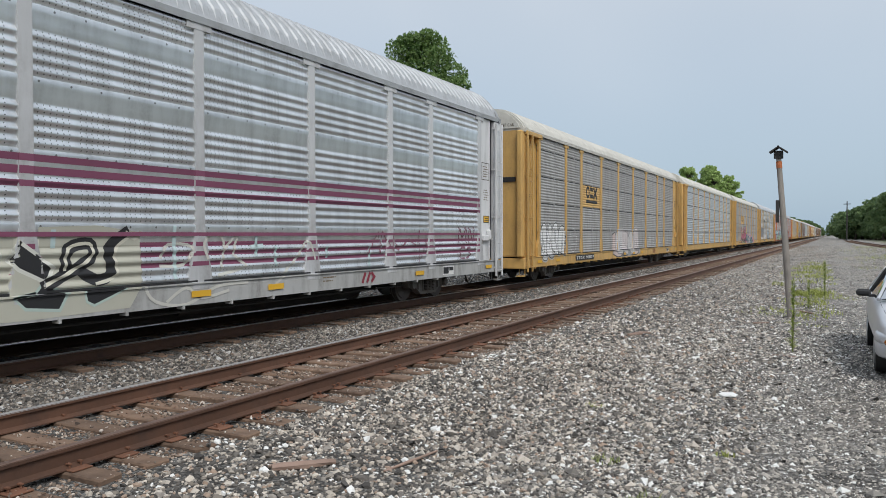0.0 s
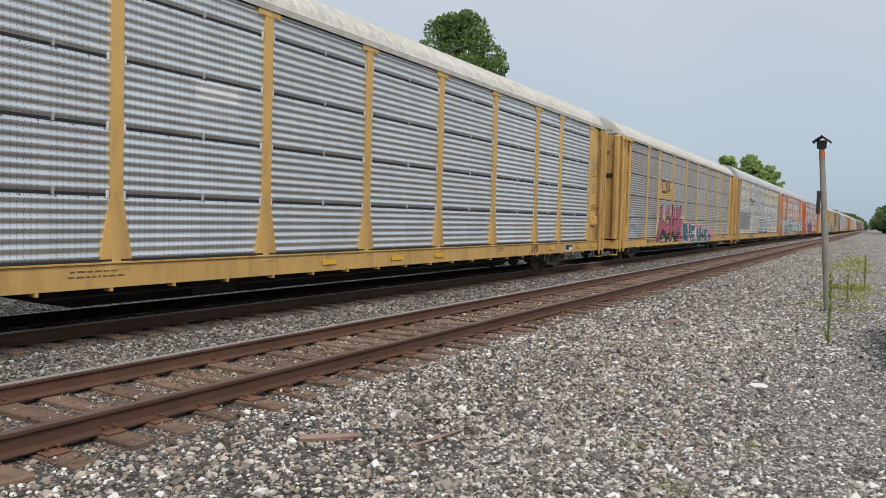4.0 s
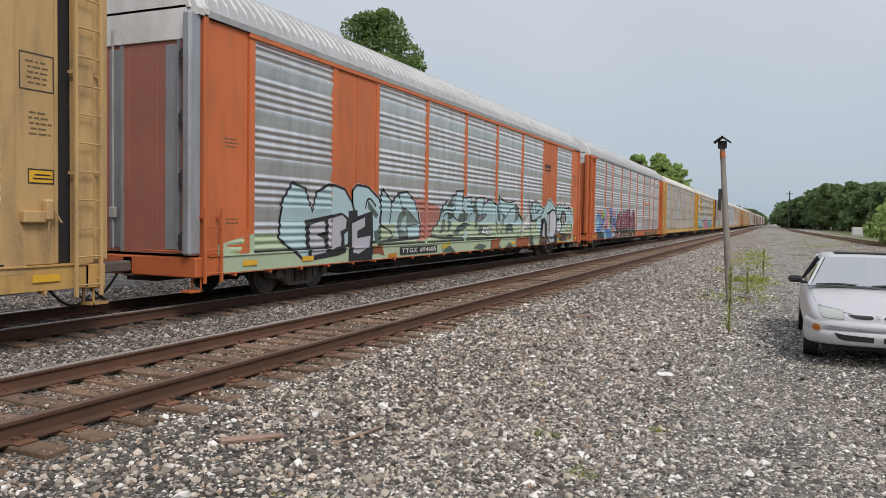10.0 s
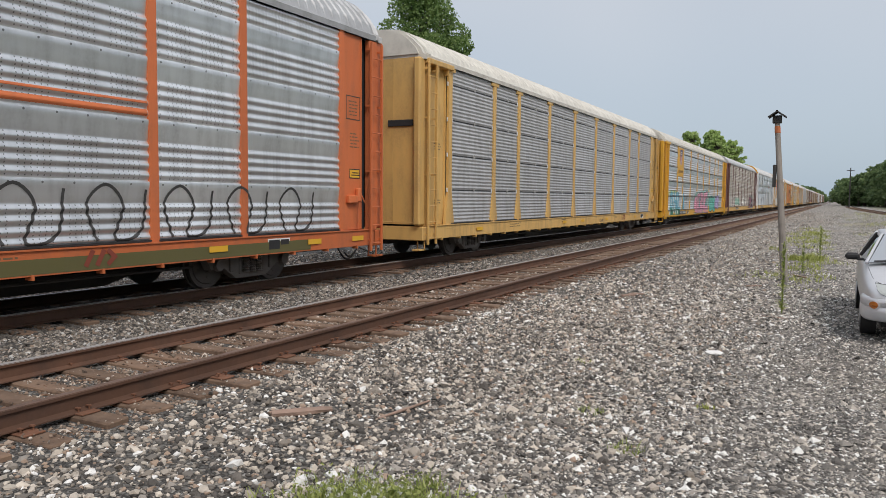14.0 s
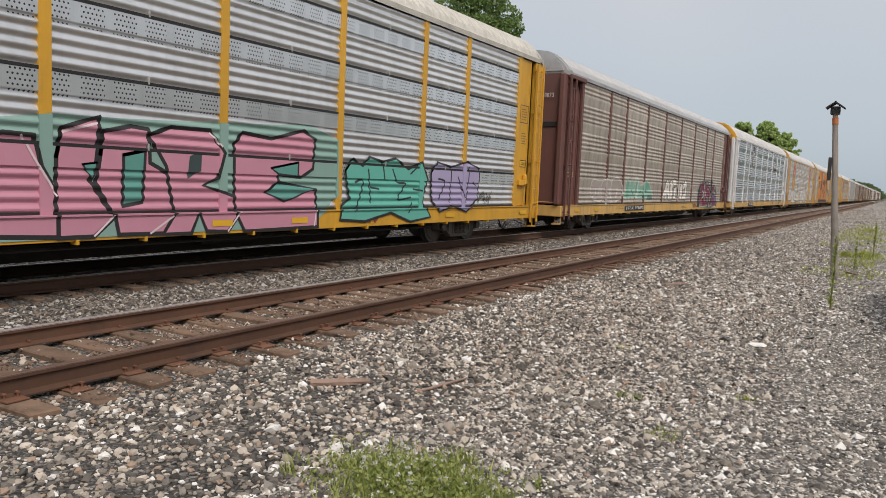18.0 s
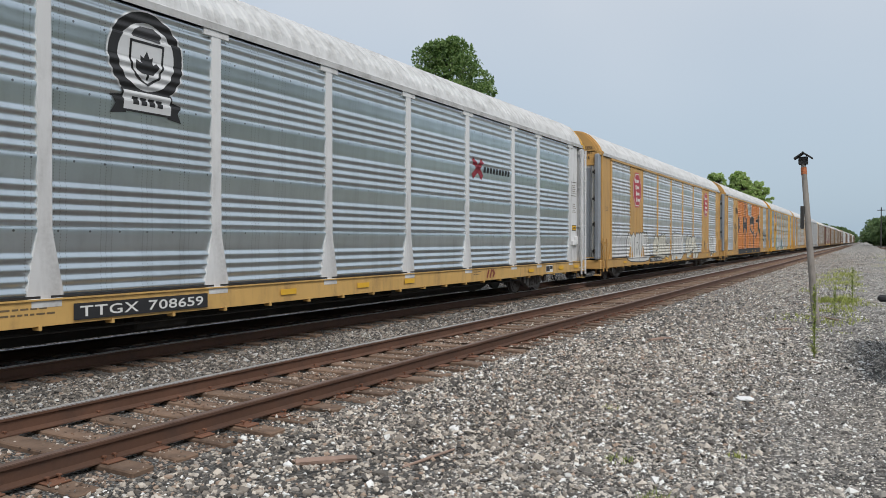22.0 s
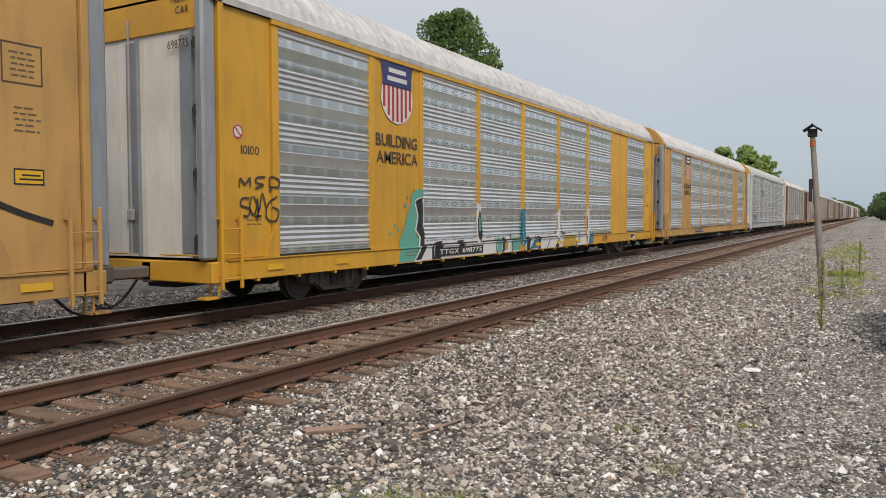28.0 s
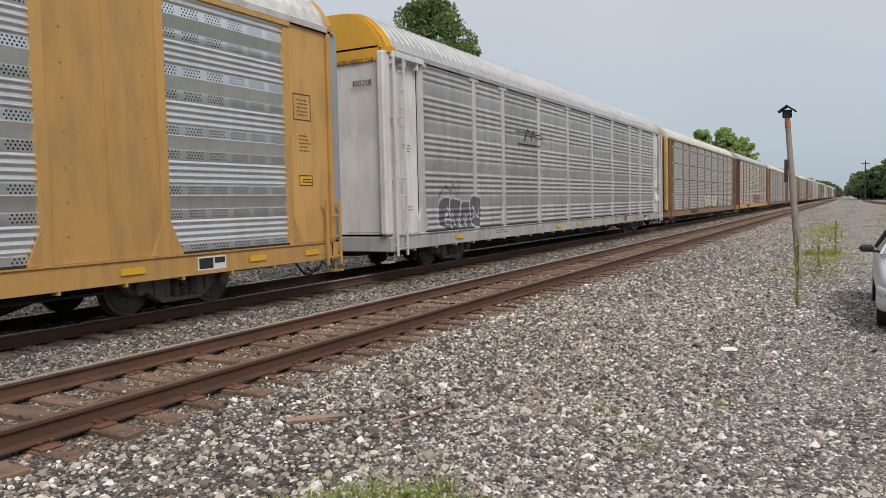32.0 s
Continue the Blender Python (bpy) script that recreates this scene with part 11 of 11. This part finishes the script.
def make_coupe(x, y, turn):
    car = new("parked_car")
    car.matrix_basis = pose(x, y, 0.055, 0, 0, turn)
    tagged(car, "silver two-door coupe parked on the gravel yard", "car")
    stations = [  # along the car, half width, floor, belt height, shoulder height, crown
        (-0.05, 0.60, 0.30, 0.44, 0.54, 0.565), (0.00, 0.74, 0.24, 0.47, 0.60, 0.63), (0.12, 0.80, 0.20, 0.50, 0.645, 0.68),
        (0.40, 0.838, 0.19, 0.54, 0.705, 0.745), (0.80, 0.855, 0.19, 0.59, 0.775, 0.815), (1.20, 0.86, 0.19, 0.63, 0.835, 0.875),
        (1.6, 0.86, 0.19, 0.65, 0.87, 0.90), (3.0, 0.86, 0.19, 0.67, 0.90, 0.92), (3.7, 0.855, 0.20, 0.69, 0.93, 0.96),
        (4.3, 0.83, 0.26, 0.71, 0.94, 0.97), (4.52, 0.74, 0.34, 0.69, 0.86, 0.88)]
    bm = bmesh.new()
    rows = []
    for yy, w, lo, belt, sh, cr in stations:
        half = [(0, lo), (w * 0.9, lo), (w, lo + 0.10), (w * 1.005, belt), (w * 0.97, sh - 0.06), (w * 0.88, sh), (w * 0.5, (sh + cr) / 2 + 0.014), (0, cr)]
        rows.append([bm.verts.new((px, yy, pz)) for px, pz in half] + [bm.verts.new((-px, yy, pz)) for px, pz in reversed(half[1:-1])])
    k = len(rows[0])
    for a, b in zip(rows, rows[1:]):
        for i in range(k):
            bm.faces.new((a[i], b[i], b[(i + 1) % k], a[(i + 1) % k]))
    bm.faces.new(rows[0])
    bm.faces.new(rows[-1][::-1])
    smooth_all(bm)
    bmesh.ops.recalc_face_normals(bm, faces=bm.faces)
    body = part("body", bm, M_SILVER, car)
    sub = body.modifiers.new("round", "SUBSURF")
    sub.levels = sub.render_levels = 2
    # the bumper wraps round the nose to the front wheels
    plan = [(0, -0.115, 0, -1), (0.22, -0.112, 0.05, -1), (0.42, -0.095, 0.15, -0.99), (0.60, -0.055, 0.32, -0.95), (0.73, 0.01, 0.6, -0.8), (0.82, 0.11, 0.88, -0.48), (0.862, 0.26, 0.99, -0.12), (0.868, 0.48, 1, 0)]
    plan = [(-a, b, -c, d) for a, b, c, d in reversed(plan[1:])] + plan
    prof = [(-0.10, 0.185), (-0.03, 0.19), (-0.006, 0.215), (0.0, 0.30), (0.004, 0.37), (-0.006, 0.376), (-0.006, 0.386), (0.008, 0.392), (0.006, 0.45), (-0.004, 0.485), (-0.030, 0.505), (-0.12, 0.515)]
    bm = bmesh.new()
    loft(bm, [[(px + nx * o, py + ny * o, z) for o, z in prof] for px, py, nx, ny in plan], False)
    smooth_all(bm)
    bmesh.ops.recalc_face_normals(bm, faces=bm.faces)
    bumper = part("bumper", bm, M_SILVER, car, "silver bumper with a pressed line")
    bpy.context.view_layer.update()
    deps = bpy.context.evaluated_depsgraph_get()
    verts, faces = [], []
    for ob in (body, bumper):
        shape = ob.evaluated_get(deps)
        me = shape.to_mesh()
        base = len(verts)
        verts += [v.co.copy() for v in me.vertices]
        faces += [[base + i for i in p.vertices] for p in me.polygons]
        shape.to_mesh_clear()
    tree = BVHTree.FromPolygons(verts, faces)
    # roof and pillars
    bm = bmesh.new()
    roof = [(2.00, 0.555, 1.245, 1.275), (2.22, 0.59, 1.292, 1.32), (2.7, 0.60, 1.31, 1.335), (3.1, 0.58, 1.265, 1.30)]
    loft(bm, [full_ring([(w, zs - 0.05), (w * 1.0, zs), (w * 0.75, zs + 0.022), (0, zc)], yy) for yy, w, zs, zc in roof])
    smooth_all(bm)
    part("roof", bm, M_SILVER, car)
    bm = bmesh.new()
    box(bm, -0.40, 0.40, 2.26, 2.75, 1.328, 1.345, None, 0.008)
    part("sunroof", bm, M_TRIM, car, "dark sunroof panel")
    for s in (-1, 1):
        for a, b, r, mat in (((0.79 * s, 1.32, 0.855), (0.575 * s, 2.03, 1.255), 0.026, M_SILVER), ((0.765 * s, 1.30, 0.858), (0.552 * s, 2.00, 1.255), 0.010, M_TRIM),
                             ((0.59 * s, 3.05, 1.235), (0.74 * s, 3.85, 0.92), 0.05, M_SILVER), ((0.82 * s, 2.75, 0.88), (0.60 * s, 2.65, 1.25), 0.04, M_TRIM), ((0.58 * s, 2.03, 1.23), (0.60 * s, 3.05, 1.24), 0.028, M_SILVER)):
            bm = bmesh.new()
            tube(bm, a, b, r, 8)
            part("pillar", bm, mat, car)
        bm = bmesh.new()
        bm.faces.new([bm.verts.new(p) for p in ((0.82 * s, 1.42, 0.86), (0.83 * s, 2.75, 0.885), (0.60 * s, 2.65, 1.245), (0.585 * s, 2.06, 1.22))])
        part("side_window", bm, M_GLASS, car, "clear side glass").visible_shadow = False
    bm = bmesh.new()
    loft(bm, [[(-0.77, 1.28, 0.858), (-0.40, 1.17, 0.880), (0, 1.13, 0.888), (0.40, 1.17, 0.880), (0.77, 1.28, 0.858)],
              [(-0.555, 2.01, 1.265), (-0.28, 1.97, 1.280), (0, 1.96, 1.285), (0.28, 1.97, 1.280), (0.555, 2.01, 1.265)]], False)
    part("windshield", bm, M_GLASS, car, "sloping windshield that mirrors the sky").visible_shadow = False
    bm = bmesh.new()
    loft(bm, [[(-0.56, 3.10, 1.24), (0, 3.10, 1.26), (0.56, 3.10, 1.24)], [(-0.70, 3.85, 0.94), (0, 3.95, 0.965), (0.70, 3.85, 0.94)]], False)
    part("rear_window", bm, M_GLASS, car).visible_shadow = False
    bm = bmesh.new()
    box(bm, -0.70, 0.70, 1.62, 3.75, 0.84, 0.945, None, 0.01)
    part("interior", bm, M_SEAT, car, "dark cabin interior")
    bm = bmesh.new()
    box(bm, -0.58, 0.58, 1.64, 1.80, 0.95, 1.0, None, 0.02)
    part("dashboard", bm, M_TRIM, car)
    bm = bmesh.new()
    loft(bm, [[(-0.77, 1.24, 0.868), (-0.40, 1.13, 0.884), (0, 1.09, 0.890), (0.40, 1.13, 0.884), (0.77, 1.24, 0.868)],
              [(-0.72, 1.36, 0.875), (-0.36, 1.28, 0.902), (0, 1.25, 0.908), (0.36, 1.28, 0.902), (0.72, 1.36, 0.875)]], False)
    part("cowl", bm, M_TRIM, car, "black cowl under the windshield")
    bm = bmesh.new()
    for k in range(16):
        a, b = 2 * math.pi * k / 16, 2 * math.pi * (k + 1) / 16
        tube(bm, (0.38 + 0.17 * math.cos(a), 1.86 - 0.06 * math.sin(a), 1.0 + 0.13 * math.sin(a)), (0.38 + 0.17 * math.cos(b), 1.86 - 0.06 * math.sin(b), 1.0 + 0.13 * math.sin(b)), 0.014, 6)
    part("steering_wheel", bm, M_TRIM, car)
    # the shut line of the hood
    for s in (-1, 1):
        line = curve([(s * 0.30, 0.605), (s * 0.43, 0.622), (s * 0.60, 0.655), (s * 0.705, 0.69), (s * 0.745, 0.745), (s * 0.765, 0.80), (s * 0.775, 0.84)], 4)
        draped("hood_seam", [[(x - 0.005, z + 0.004) for x, z in line] + [(x + 0.005, z - 0.004) for x, z in reversed(line)]], M_TRIM, body, tree, 0.0015, "thin dark shut line of the hood", 0.2)
        bm = bmesh.new()
        box(bm, s * 0.38 - 0.24, s * 0.38 + 0.24, 2.35, 2.55, 0.95, 1.08, None, 0.05)
        box(bm, s * 0.38 - 0.13, s * 0.38 + 0.13, 2.38, 2.50, 1.08, 1.18, None, 0.03)
        part("seat", bm, M_SEAT, car)
        # lamps, grilles, mirrors, wheels
        lens = [(s * px, pz) for px, pz in ((0.410, 0.535), (0.408, 0.61), (0.425, 0.640), (0.52, 0.655), (0.705, 0.668), (0.692, 0.60), (0.655, 0.555), (0.60, 0.535))]
        cx, cz = sum(p[0] for p in lens) / 8, sum(p[1] for p in lens) / 8
        draped("headlight_frame", [[(cx + (px - cx) * 1.04, cz + (pz - cz) * 1.08) for px, pz in lens]], M_TRIM, car, tree, 0.004, "dark headlight surround")
        draped("headlight", [lens], M_LAMP, car, tree, 0.012, "milky headlight cut off at a slant")
        draped("upper_grille", [[(s * px, pz) for px, pz in ((0.055, 0.560), (0.075, 0.592), (0.36, 0.598), (0.34, 0.572), (0.26, 0.545), (0.10, 0.540))]], M_TRIM, car, tree, 0.006, "dark slot grille")
        draped("lower_grille", [[(s * px, pz) for px, pz in ((0.055, 0.250), (0.055, 0.320), (0.40, 0.335), (0.52, 0.352), (0.47, 0.280), (0.40, 0.258))]], M_TRIM, car, tree, 0.004, "dark bumper intake")
        draped("signal_recess", [[(s * (0.735 + 0.10 * math.cos(a) * (1 if math.cos(a) > 0 else 0.8)), 0.392 + 0.062 * math.sin(a)) for a in (2 * math.pi * k / 18 for k in range(18))]], M_SILVER, car, tree, 0.003, "shallow recess round the signal")
        draped("turn_signal", [[(s * (0.730 + 0.050 * math.cos(a)), 0.402 + 0.047 * math.sin(a)) for a in (2 * math.pi * k / 18 for k in range(18))]], M_AMBER, car, tree, 0.010, "round amber turn signal")
        draped("bumper_strip", [[(s * 0.20, 0.405), (s * 0.20, 0.425), (s * 0.58, 0.447), (s * 0.62, 0.440), (s * 0.58, 0.425)]], M_ALLOY, car, tree, 0.006, "slim pressed bumper strip")
        bm = bmesh.new()
        box(bm, s * 0.97 - 0.10, s * 0.97 + 0.10, 1.60, 1.72, 0.88, 0.985, None, 0.035)
        box(bm, s * 0.86 - 0.05, s * 0.86 + 0.05, 1.62, 1.70, 0.87, 0.91, None, 0.01)
        part("mirror", bm, M_TRIM, car, "black door mirror")
        for wy in (0.86, 3.50):
            bm = bmesh.new()
            tube(bm, (s * 0.66, wy, 0.195), (s * 0.85, wy, 0.195), 0.300, 28)
            wheel = part("wheel", bm, M_TYRE, car, "worn black tyre")
            bm = bmesh.new()
            tube(bm, (s * 0.84, wy, 0.195), (s * 0.862, wy, 0.195), 0.19, 24)
            part("rim", bm, M_ALLOY, wheel)
        bm = bmesh.new()
        tube(bm, (s * 0.36 - 0.34, 1.15, 0.900), (s * 0.36 - 0.05, 1.15, 0.915), 0.012, 6, 0.020)
        tube(bm, (s * 0.36 - 0.05, 1.15, 0.915), (s * 0.36 + 0.30, 1.22, 0.900), 0.020, 6, 0.008)
        part("wiper", bm, M_TRIM, car)
    draped("emblem", [[(-0.035, 0.60), (0.035, 0.60), (0.012, 0.565), (0, 0.535), (-0.012, 0.565)]], M_ALLOY, car, tree, 0.012, "small pointed emblem")
    bm = bmesh.new()
    box(bm, -0.62, 0.62, 0.3, 4.2, 0.08, 0.24)
    part("underbody", bm, M_TRIM, car)


make_coupe(6.775, 11.75, 0)


# ==== weeds and litter ====
M_WEED = leaf_material("weed_leaf", (0.17, 0.23, 0.05), (0.46, 0.50, 0.17))
M_DRY = leaf_material("dry_grass", (0.27, 0.31, 0.07), (0.50, 0.53, 0.17))
M_FLOWER = leaf_material("white_flower", (0.62, 0.63, 0.58), (0.82, 0.82, 0.78))
M_LOGWOOD = weathered("grey_split_wood", (0.33, 0.225, 0.175), 0.9, 0, 0.5, (0.12, 0.09, 0.07), False, 0.7, 0.25)
M_CHALK = weathered("white_rock", (0.82, 0.81, 0.79), 0.85, 0, 0.25, (0.4, 0.39, 0.37), False, 0.4)


def blades(name, spots, material, tall, wide, lean=0.5):
    """Grass: bent narrow blades, three faces each."""
    vs, fs = [], []
    for x, y, k, spread, h in spots:
        for _ in range(k):
            a, d = rng.uniform(0, 2 * math.pi), spread * math.sqrt(rng.uniform(0, 1))
            px, py = x + d * math.cos(a), y + d * math.sin(a)
            pz = float(height(np.float64(px), np.float64(py))) - 0.02
            hh, b = tall * h * rng.uniform(0.4, 1.1), rng.uniform(0, 2 * math.pi)
            lx, ly = math.cos(b) * lean * hh * rng.uniform(0.2, 1), math.sin(b) * lean * hh * rng.uniform(0.2, 1)
            wx, wy = -math.sin(b) * wide * rng.uniform(0.6, 1.2), math.cos(b) * wide * rng.uniform(0.6, 1.2)
            n = len(vs)
            for t, w in ((0, 0.8), (0.5, 1.0), (1.0, 0.1)):
                cx, cy, cz = px + lx * t * t, py + ly * t * t, pz + hh * t * (1 - 0.15 * t)
                vs += [(cx - wx * w, cy - wy * w, cz), (cx + wx * w, cy + wy * w, cz)]
            fs += [(n, n + 1, n + 3, n + 2), (n + 2, n + 3, n + 5, n + 4)]
    return soup(name, vs, fs, material)


patch = []
for _ in range(150):
    px, py = rng.normal(3.30, 0.30), rng.normal(4.05, 0.20)
    patch.append((px, py, 20, 0.09, rng.uniform(0.5, 1.3)))
weeds = new("weed_patch", blades("weed_patch", patch, M_WEED, 0.13, 0.006, 0.7))
tagged(weeds, "low green weeds growing through the gravel", "weeds", kind="stuff")
lf_c = [(rng.normal(3.30, 0.30), rng.normal(4.05, 0.20), rng.uniform(-0.05, 0.05)) for _ in range(420)]
leafy = new("weed_leaves", leaf_soup("weed_leaves", lf_c, [0.05] * 420, [9] * 420, 0.015, M_WEED))
tagged(leafy, "small broad weed leaves low over the gravel", "weeds", kind="stuff")
fl_c = [(rng.normal(3.22, 0.40), rng.normal(4.10, 0.24), rng.uniform(0.01, 0.08)) for _ in range(150)]
flowers = new("weed_flowers", leaf_soup("weed_flowers", fl_c, [0.014] * 150, [9] * 150, 0.009, M_FLOWER))
tagged(flowers, "tiny white flower heads among the weeds", "flowers", kind="stuff")
for tx0, ty0, k, spread, lab in ((3.73, 6.75, 70, 0.12, "small green tuft of grass in the gravel"), (4.25, 5.95, 90, 0.14, "small green tuft of grass in the gravel"),
                                 (3.1, 8.6, 40, 0.10, "sparse green tuft of grass in the gravel"), (4.6, 7.4, 40, 0.08, "yellowing tuft of grass in the gravel")):
    t_ob = new("grass_tuft", blades("grass_tuft", [(tx0, ty0, k, spread, 1.0)], M_WEED if k > 50 else M_DRY, 0.085, 0.005, 0.8))
    tagged(t_ob, lab, "grass")
dry = []
for _ in range(60):
    dry.append((rng.normal(4.95, 0.32), rng.normal(24.0, 2.8), 14, 0.22, rng.uniform(0.4, 1.3)))
for _ in range(34):
    dry.append((rng.uniform(4.3, 5.2), rng.normal(26.6, 0.5), 34, 0.12, rng.uniform(0.7, 1.6)))
for _ in range(60):
    dry.append((rng.normal(4.35, 0.5), rng.normal(42.0, 6.0), 26, 0.35, rng.uniform(0.8, 1.7)))
for _ in range(36):
    dry.append((rng.normal(4.2, 0.4), rng.normal(20.6, 0.6), 9, 0.25, rng.uniform(0.3, 0.7)))
for _ in range(120):
    dry.append((rng.uniform(6.5, 17), rng.uniform(45, 130), 30, 1.2, rng.uniform(0.6, 1.8)))
d_ob = new("dry_grass", blades("dry_grass", dry, M_DRY, 0.17, 0.010, 0.8))
tagged(d_ob, "patchy yellow green grass on the yard", "grass", kind="stuff")


def make_stalk(x, y, tall, label):
    """A tall upright weed: a stem set with narrow leaves."""
    stalk = new("tall_weed")
    stalk.location = (x, y, float(height(np.float64(x), np.float64(y))) - 0.01)
    tagged(stalk, label, "weed")
    bm = bmesh.new()
    tube(bm, (0, 0, 0), (0.02, 0.02, tall), 0.012, 6, 0.004)
    part("stem", bm, M_WEED, stalk)
    vs, fs = [], []
    for k in range(int(110 * tall)):
        z = tall * rng.uniform(0.04, 1.0)
        a = rng.uniform(0, 2 * math.pi)
        ln, w = 0.13 * (1.15 - 0.6 * z / tall) * rng.uniform(0.6, 1.2), 0.011
        ux, uy = math.cos(a), math.sin(a)
        n = len(vs)
        for t, ww, up in ((0, 0.5, 0), (0.5, 1, 0.06), (1, 0.1, 0.05)):
            vs += [(ux * ln * t - uy * w * ww, uy * ln * t + ux * w * ww, z + up), (ux * ln * t + uy * w * ww, uy * ln * t - ux * w * ww, z + up)]
        fs += [(n, n + 1, n + 3, n + 2), (n + 2, n + 3, n + 5, n + 4)]
    piece("leaves", soup("leaves", vs, fs, M_WEED), stalk)


make_stalk(4.83, 13.9, 1.15, "tall green weed standing before the wooden pole")
make_stalk(5.17, 25.9, 1.05, "tall green weed standing in the dry grass")
make_stalk(4.85, 21.8, 0.7, "thin green weed beside the wooden pole")


def make_wood_chunk(name, a, b, w, h, label):
    a, b = Vector(a), Vector(b)
    bm = bmesh.new()
    ln = (b - a).length
    prev = None
    for k in range(7):
        t = k / 6
        ring = []
        for i in range(7):
            q = 2 * math.pi * i / 7
            j = 1 + 0.35 * noise.noise(Vector((t * 5, i * 1.7, ln * 9)))
            taper = 0.35 + 0.65 * math.sin(math.pi * min(0.96, max(0.06, t))) ** 0.4
            ring.append(bm.verts.new((t * ln, math.cos(q) * w * j * taper, h * 0.6 + math.sin(q) * h * j * taper)))
        if prev:
            for i in range(7):
                bm.faces.new((prev[i], prev[(i + 1) % 7], ring[(i + 1) % 7], ring[i]))
        else:
            bm.faces.new(ring[::-1])
        prev = ring
    bm.faces.new(prev)
    ob = part(name, bm, M_LOGWOOD, None)
    d = b - a
    ob.matrix_basis = Matrix.Translation(a) @ pose(0, 0, 0, 0, 0, math.degrees(math.atan2(d.y, d.x)))
    tagged(ob, label, "wood")


make_wood_chunk("wood_piece", (1.45, 5.25, -0.022), (1.80, 5.62, -0.022), 0.06, 0.036, "split piece of weathered grey wood on the ballast")
make_wood_chunk("stick", (2.27, 5.62, -0.02), (2.38, 6.3, -0.02), 0.015, 0.013, "thin dark stick lying on the ballast")
make_wood_chunk("wood_piece", (2.02, 14.6, -0.05), (2.30, 15.1, -0.05), 0.06, 0.045, "dark lump of wood on the gravel")
make_wood_chunk("stick", (4.50, 13.38, -0.04), (4.95, 13.30, -0.04), 0.022, 0.014, "dead stick beside the tall weed")
make_wood_chunk("stick", (4.61, 21.07, -0.04), (4.98, 20.45, -0.04), 0.04, 0.024, "long dark stick beside the wooden pole")
make_wood_chunk("stick", (3.90, 17.75, -0.04), (4.19, 18.01, -0.04), 0.03, 0.02, "dark broken stick on the gravel")


def make_rock(x, y, r, label, flat=0.7):
    v = ICO_V * rng.uniform(0.75, 1.2, (len(ICO_V), 1)) * np.array([1, 0.85, flat]) * r
    ob = new("rock", soup("rock", v, ICO_F, M_CHALK))
    ob.location = (x, y, float(height(np.float64(x), np.float64(y))) + r * 0.3)
    tagged(ob, label, "rock")


make_rock(2.02, 6.97, 0.062, "white chalky rock on the ballast")
make_rock(1.42, 5.20, 0.05, "white rock beside the split wood")
make_rock(4.33, 9.9, 0.12, "flat white stone on the gravel", 0.18)
make_rock(-2.2, 7.6, 0.06, "white rock between the tracks")

# a relay cabinet and a line pole at the far edge of the yard
cab = new("relay_cabinet")
cab.location = (17.0, 134.0, -0.05)
tagged(cab, "small silver relay cabinet beside the side track", "cabinet")
bm = bmesh.new()
box(bm, -0.75, 0.75, -0.4, 0.4, 0.15, 1.45, None, 0.04)
part("case", bm, M_PALE, cab)
bm = bmesh.new()
box(bm, -0.6, 0.6, -0.43, -0.40, 0.3, 1.3, None, 0.01)
part("door", bm, M_WHITE, cab)
bm = bmesh.new()
box(bm, -0.8, 0.8, -0.45, 0.45, -0.1, 0.15)
part("plinth", bm, M_SILL, cab)
px, py = at_bearing(0.75, 250)
lp = new("line_pole")
lp.location = (px, py, -0.1)
tagged(lp, "tall dark wooden line pole before the woods", "pole")
bm = bmesh.new()
tube(bm, (0, 0, 0), (0, 0, 11.5), 0.20, 8, 0.13)
part("shaft", bm, M_DARK, lp)
bm = bmesh.new()
box(bm, -1.0, 1.0, -0.06, 0.06, 10.6, 10.8)
part("crossarm", bm, M_DARK, lp)


# ==== what moves ====
def gone(t):
    """Metres that the train has rolled since the start; it gathers a little speed."""
    return 12.922 * t + 0.00276 * t * t


def car_y(n, t):
    return 8.0 + PITCH * n - gone(t)


def motions():
    times = [0, 1, 2, 3, 4, 6, 8, 10, 12, 14, 16, 18, 20, 22, 24, 26, 28, 30, 32]
    for n, car in cars.items():
        walk(car, [(t, pose(TRAIN_X, car_y(n, t), RAIL_TOP)) for t in times])
        # its wheels roll while they can be made out
        lo, hi = 32.0, 0.0
        for k in range(0, 961):
            if -20 < car_y(n, k / 30) < 48:
                lo, hi = min(lo, k / 30), max(hi, k / 30)
        if hi <= lo:
            continue
        k0, k1 = round(lo * 30), round(hi * 30)
        for wheel in wheelsets[n]:
            x, y, z = wheel.matrix_basis.translation
            rows = [(k / 30, pose(x, y, z, math.degrees((gone(k / 30) - gone(k0 / 30)) / WHEEL_R) % 360)) for k in range(k0, k1 + 1)]
            if k0 > 0:
                rows.insert(0, (0.0, rows[0][1]))
            if k1 < 960:
                rows.append((32.0, rows[-1][1]))
            walk(wheel, rows)


motions()
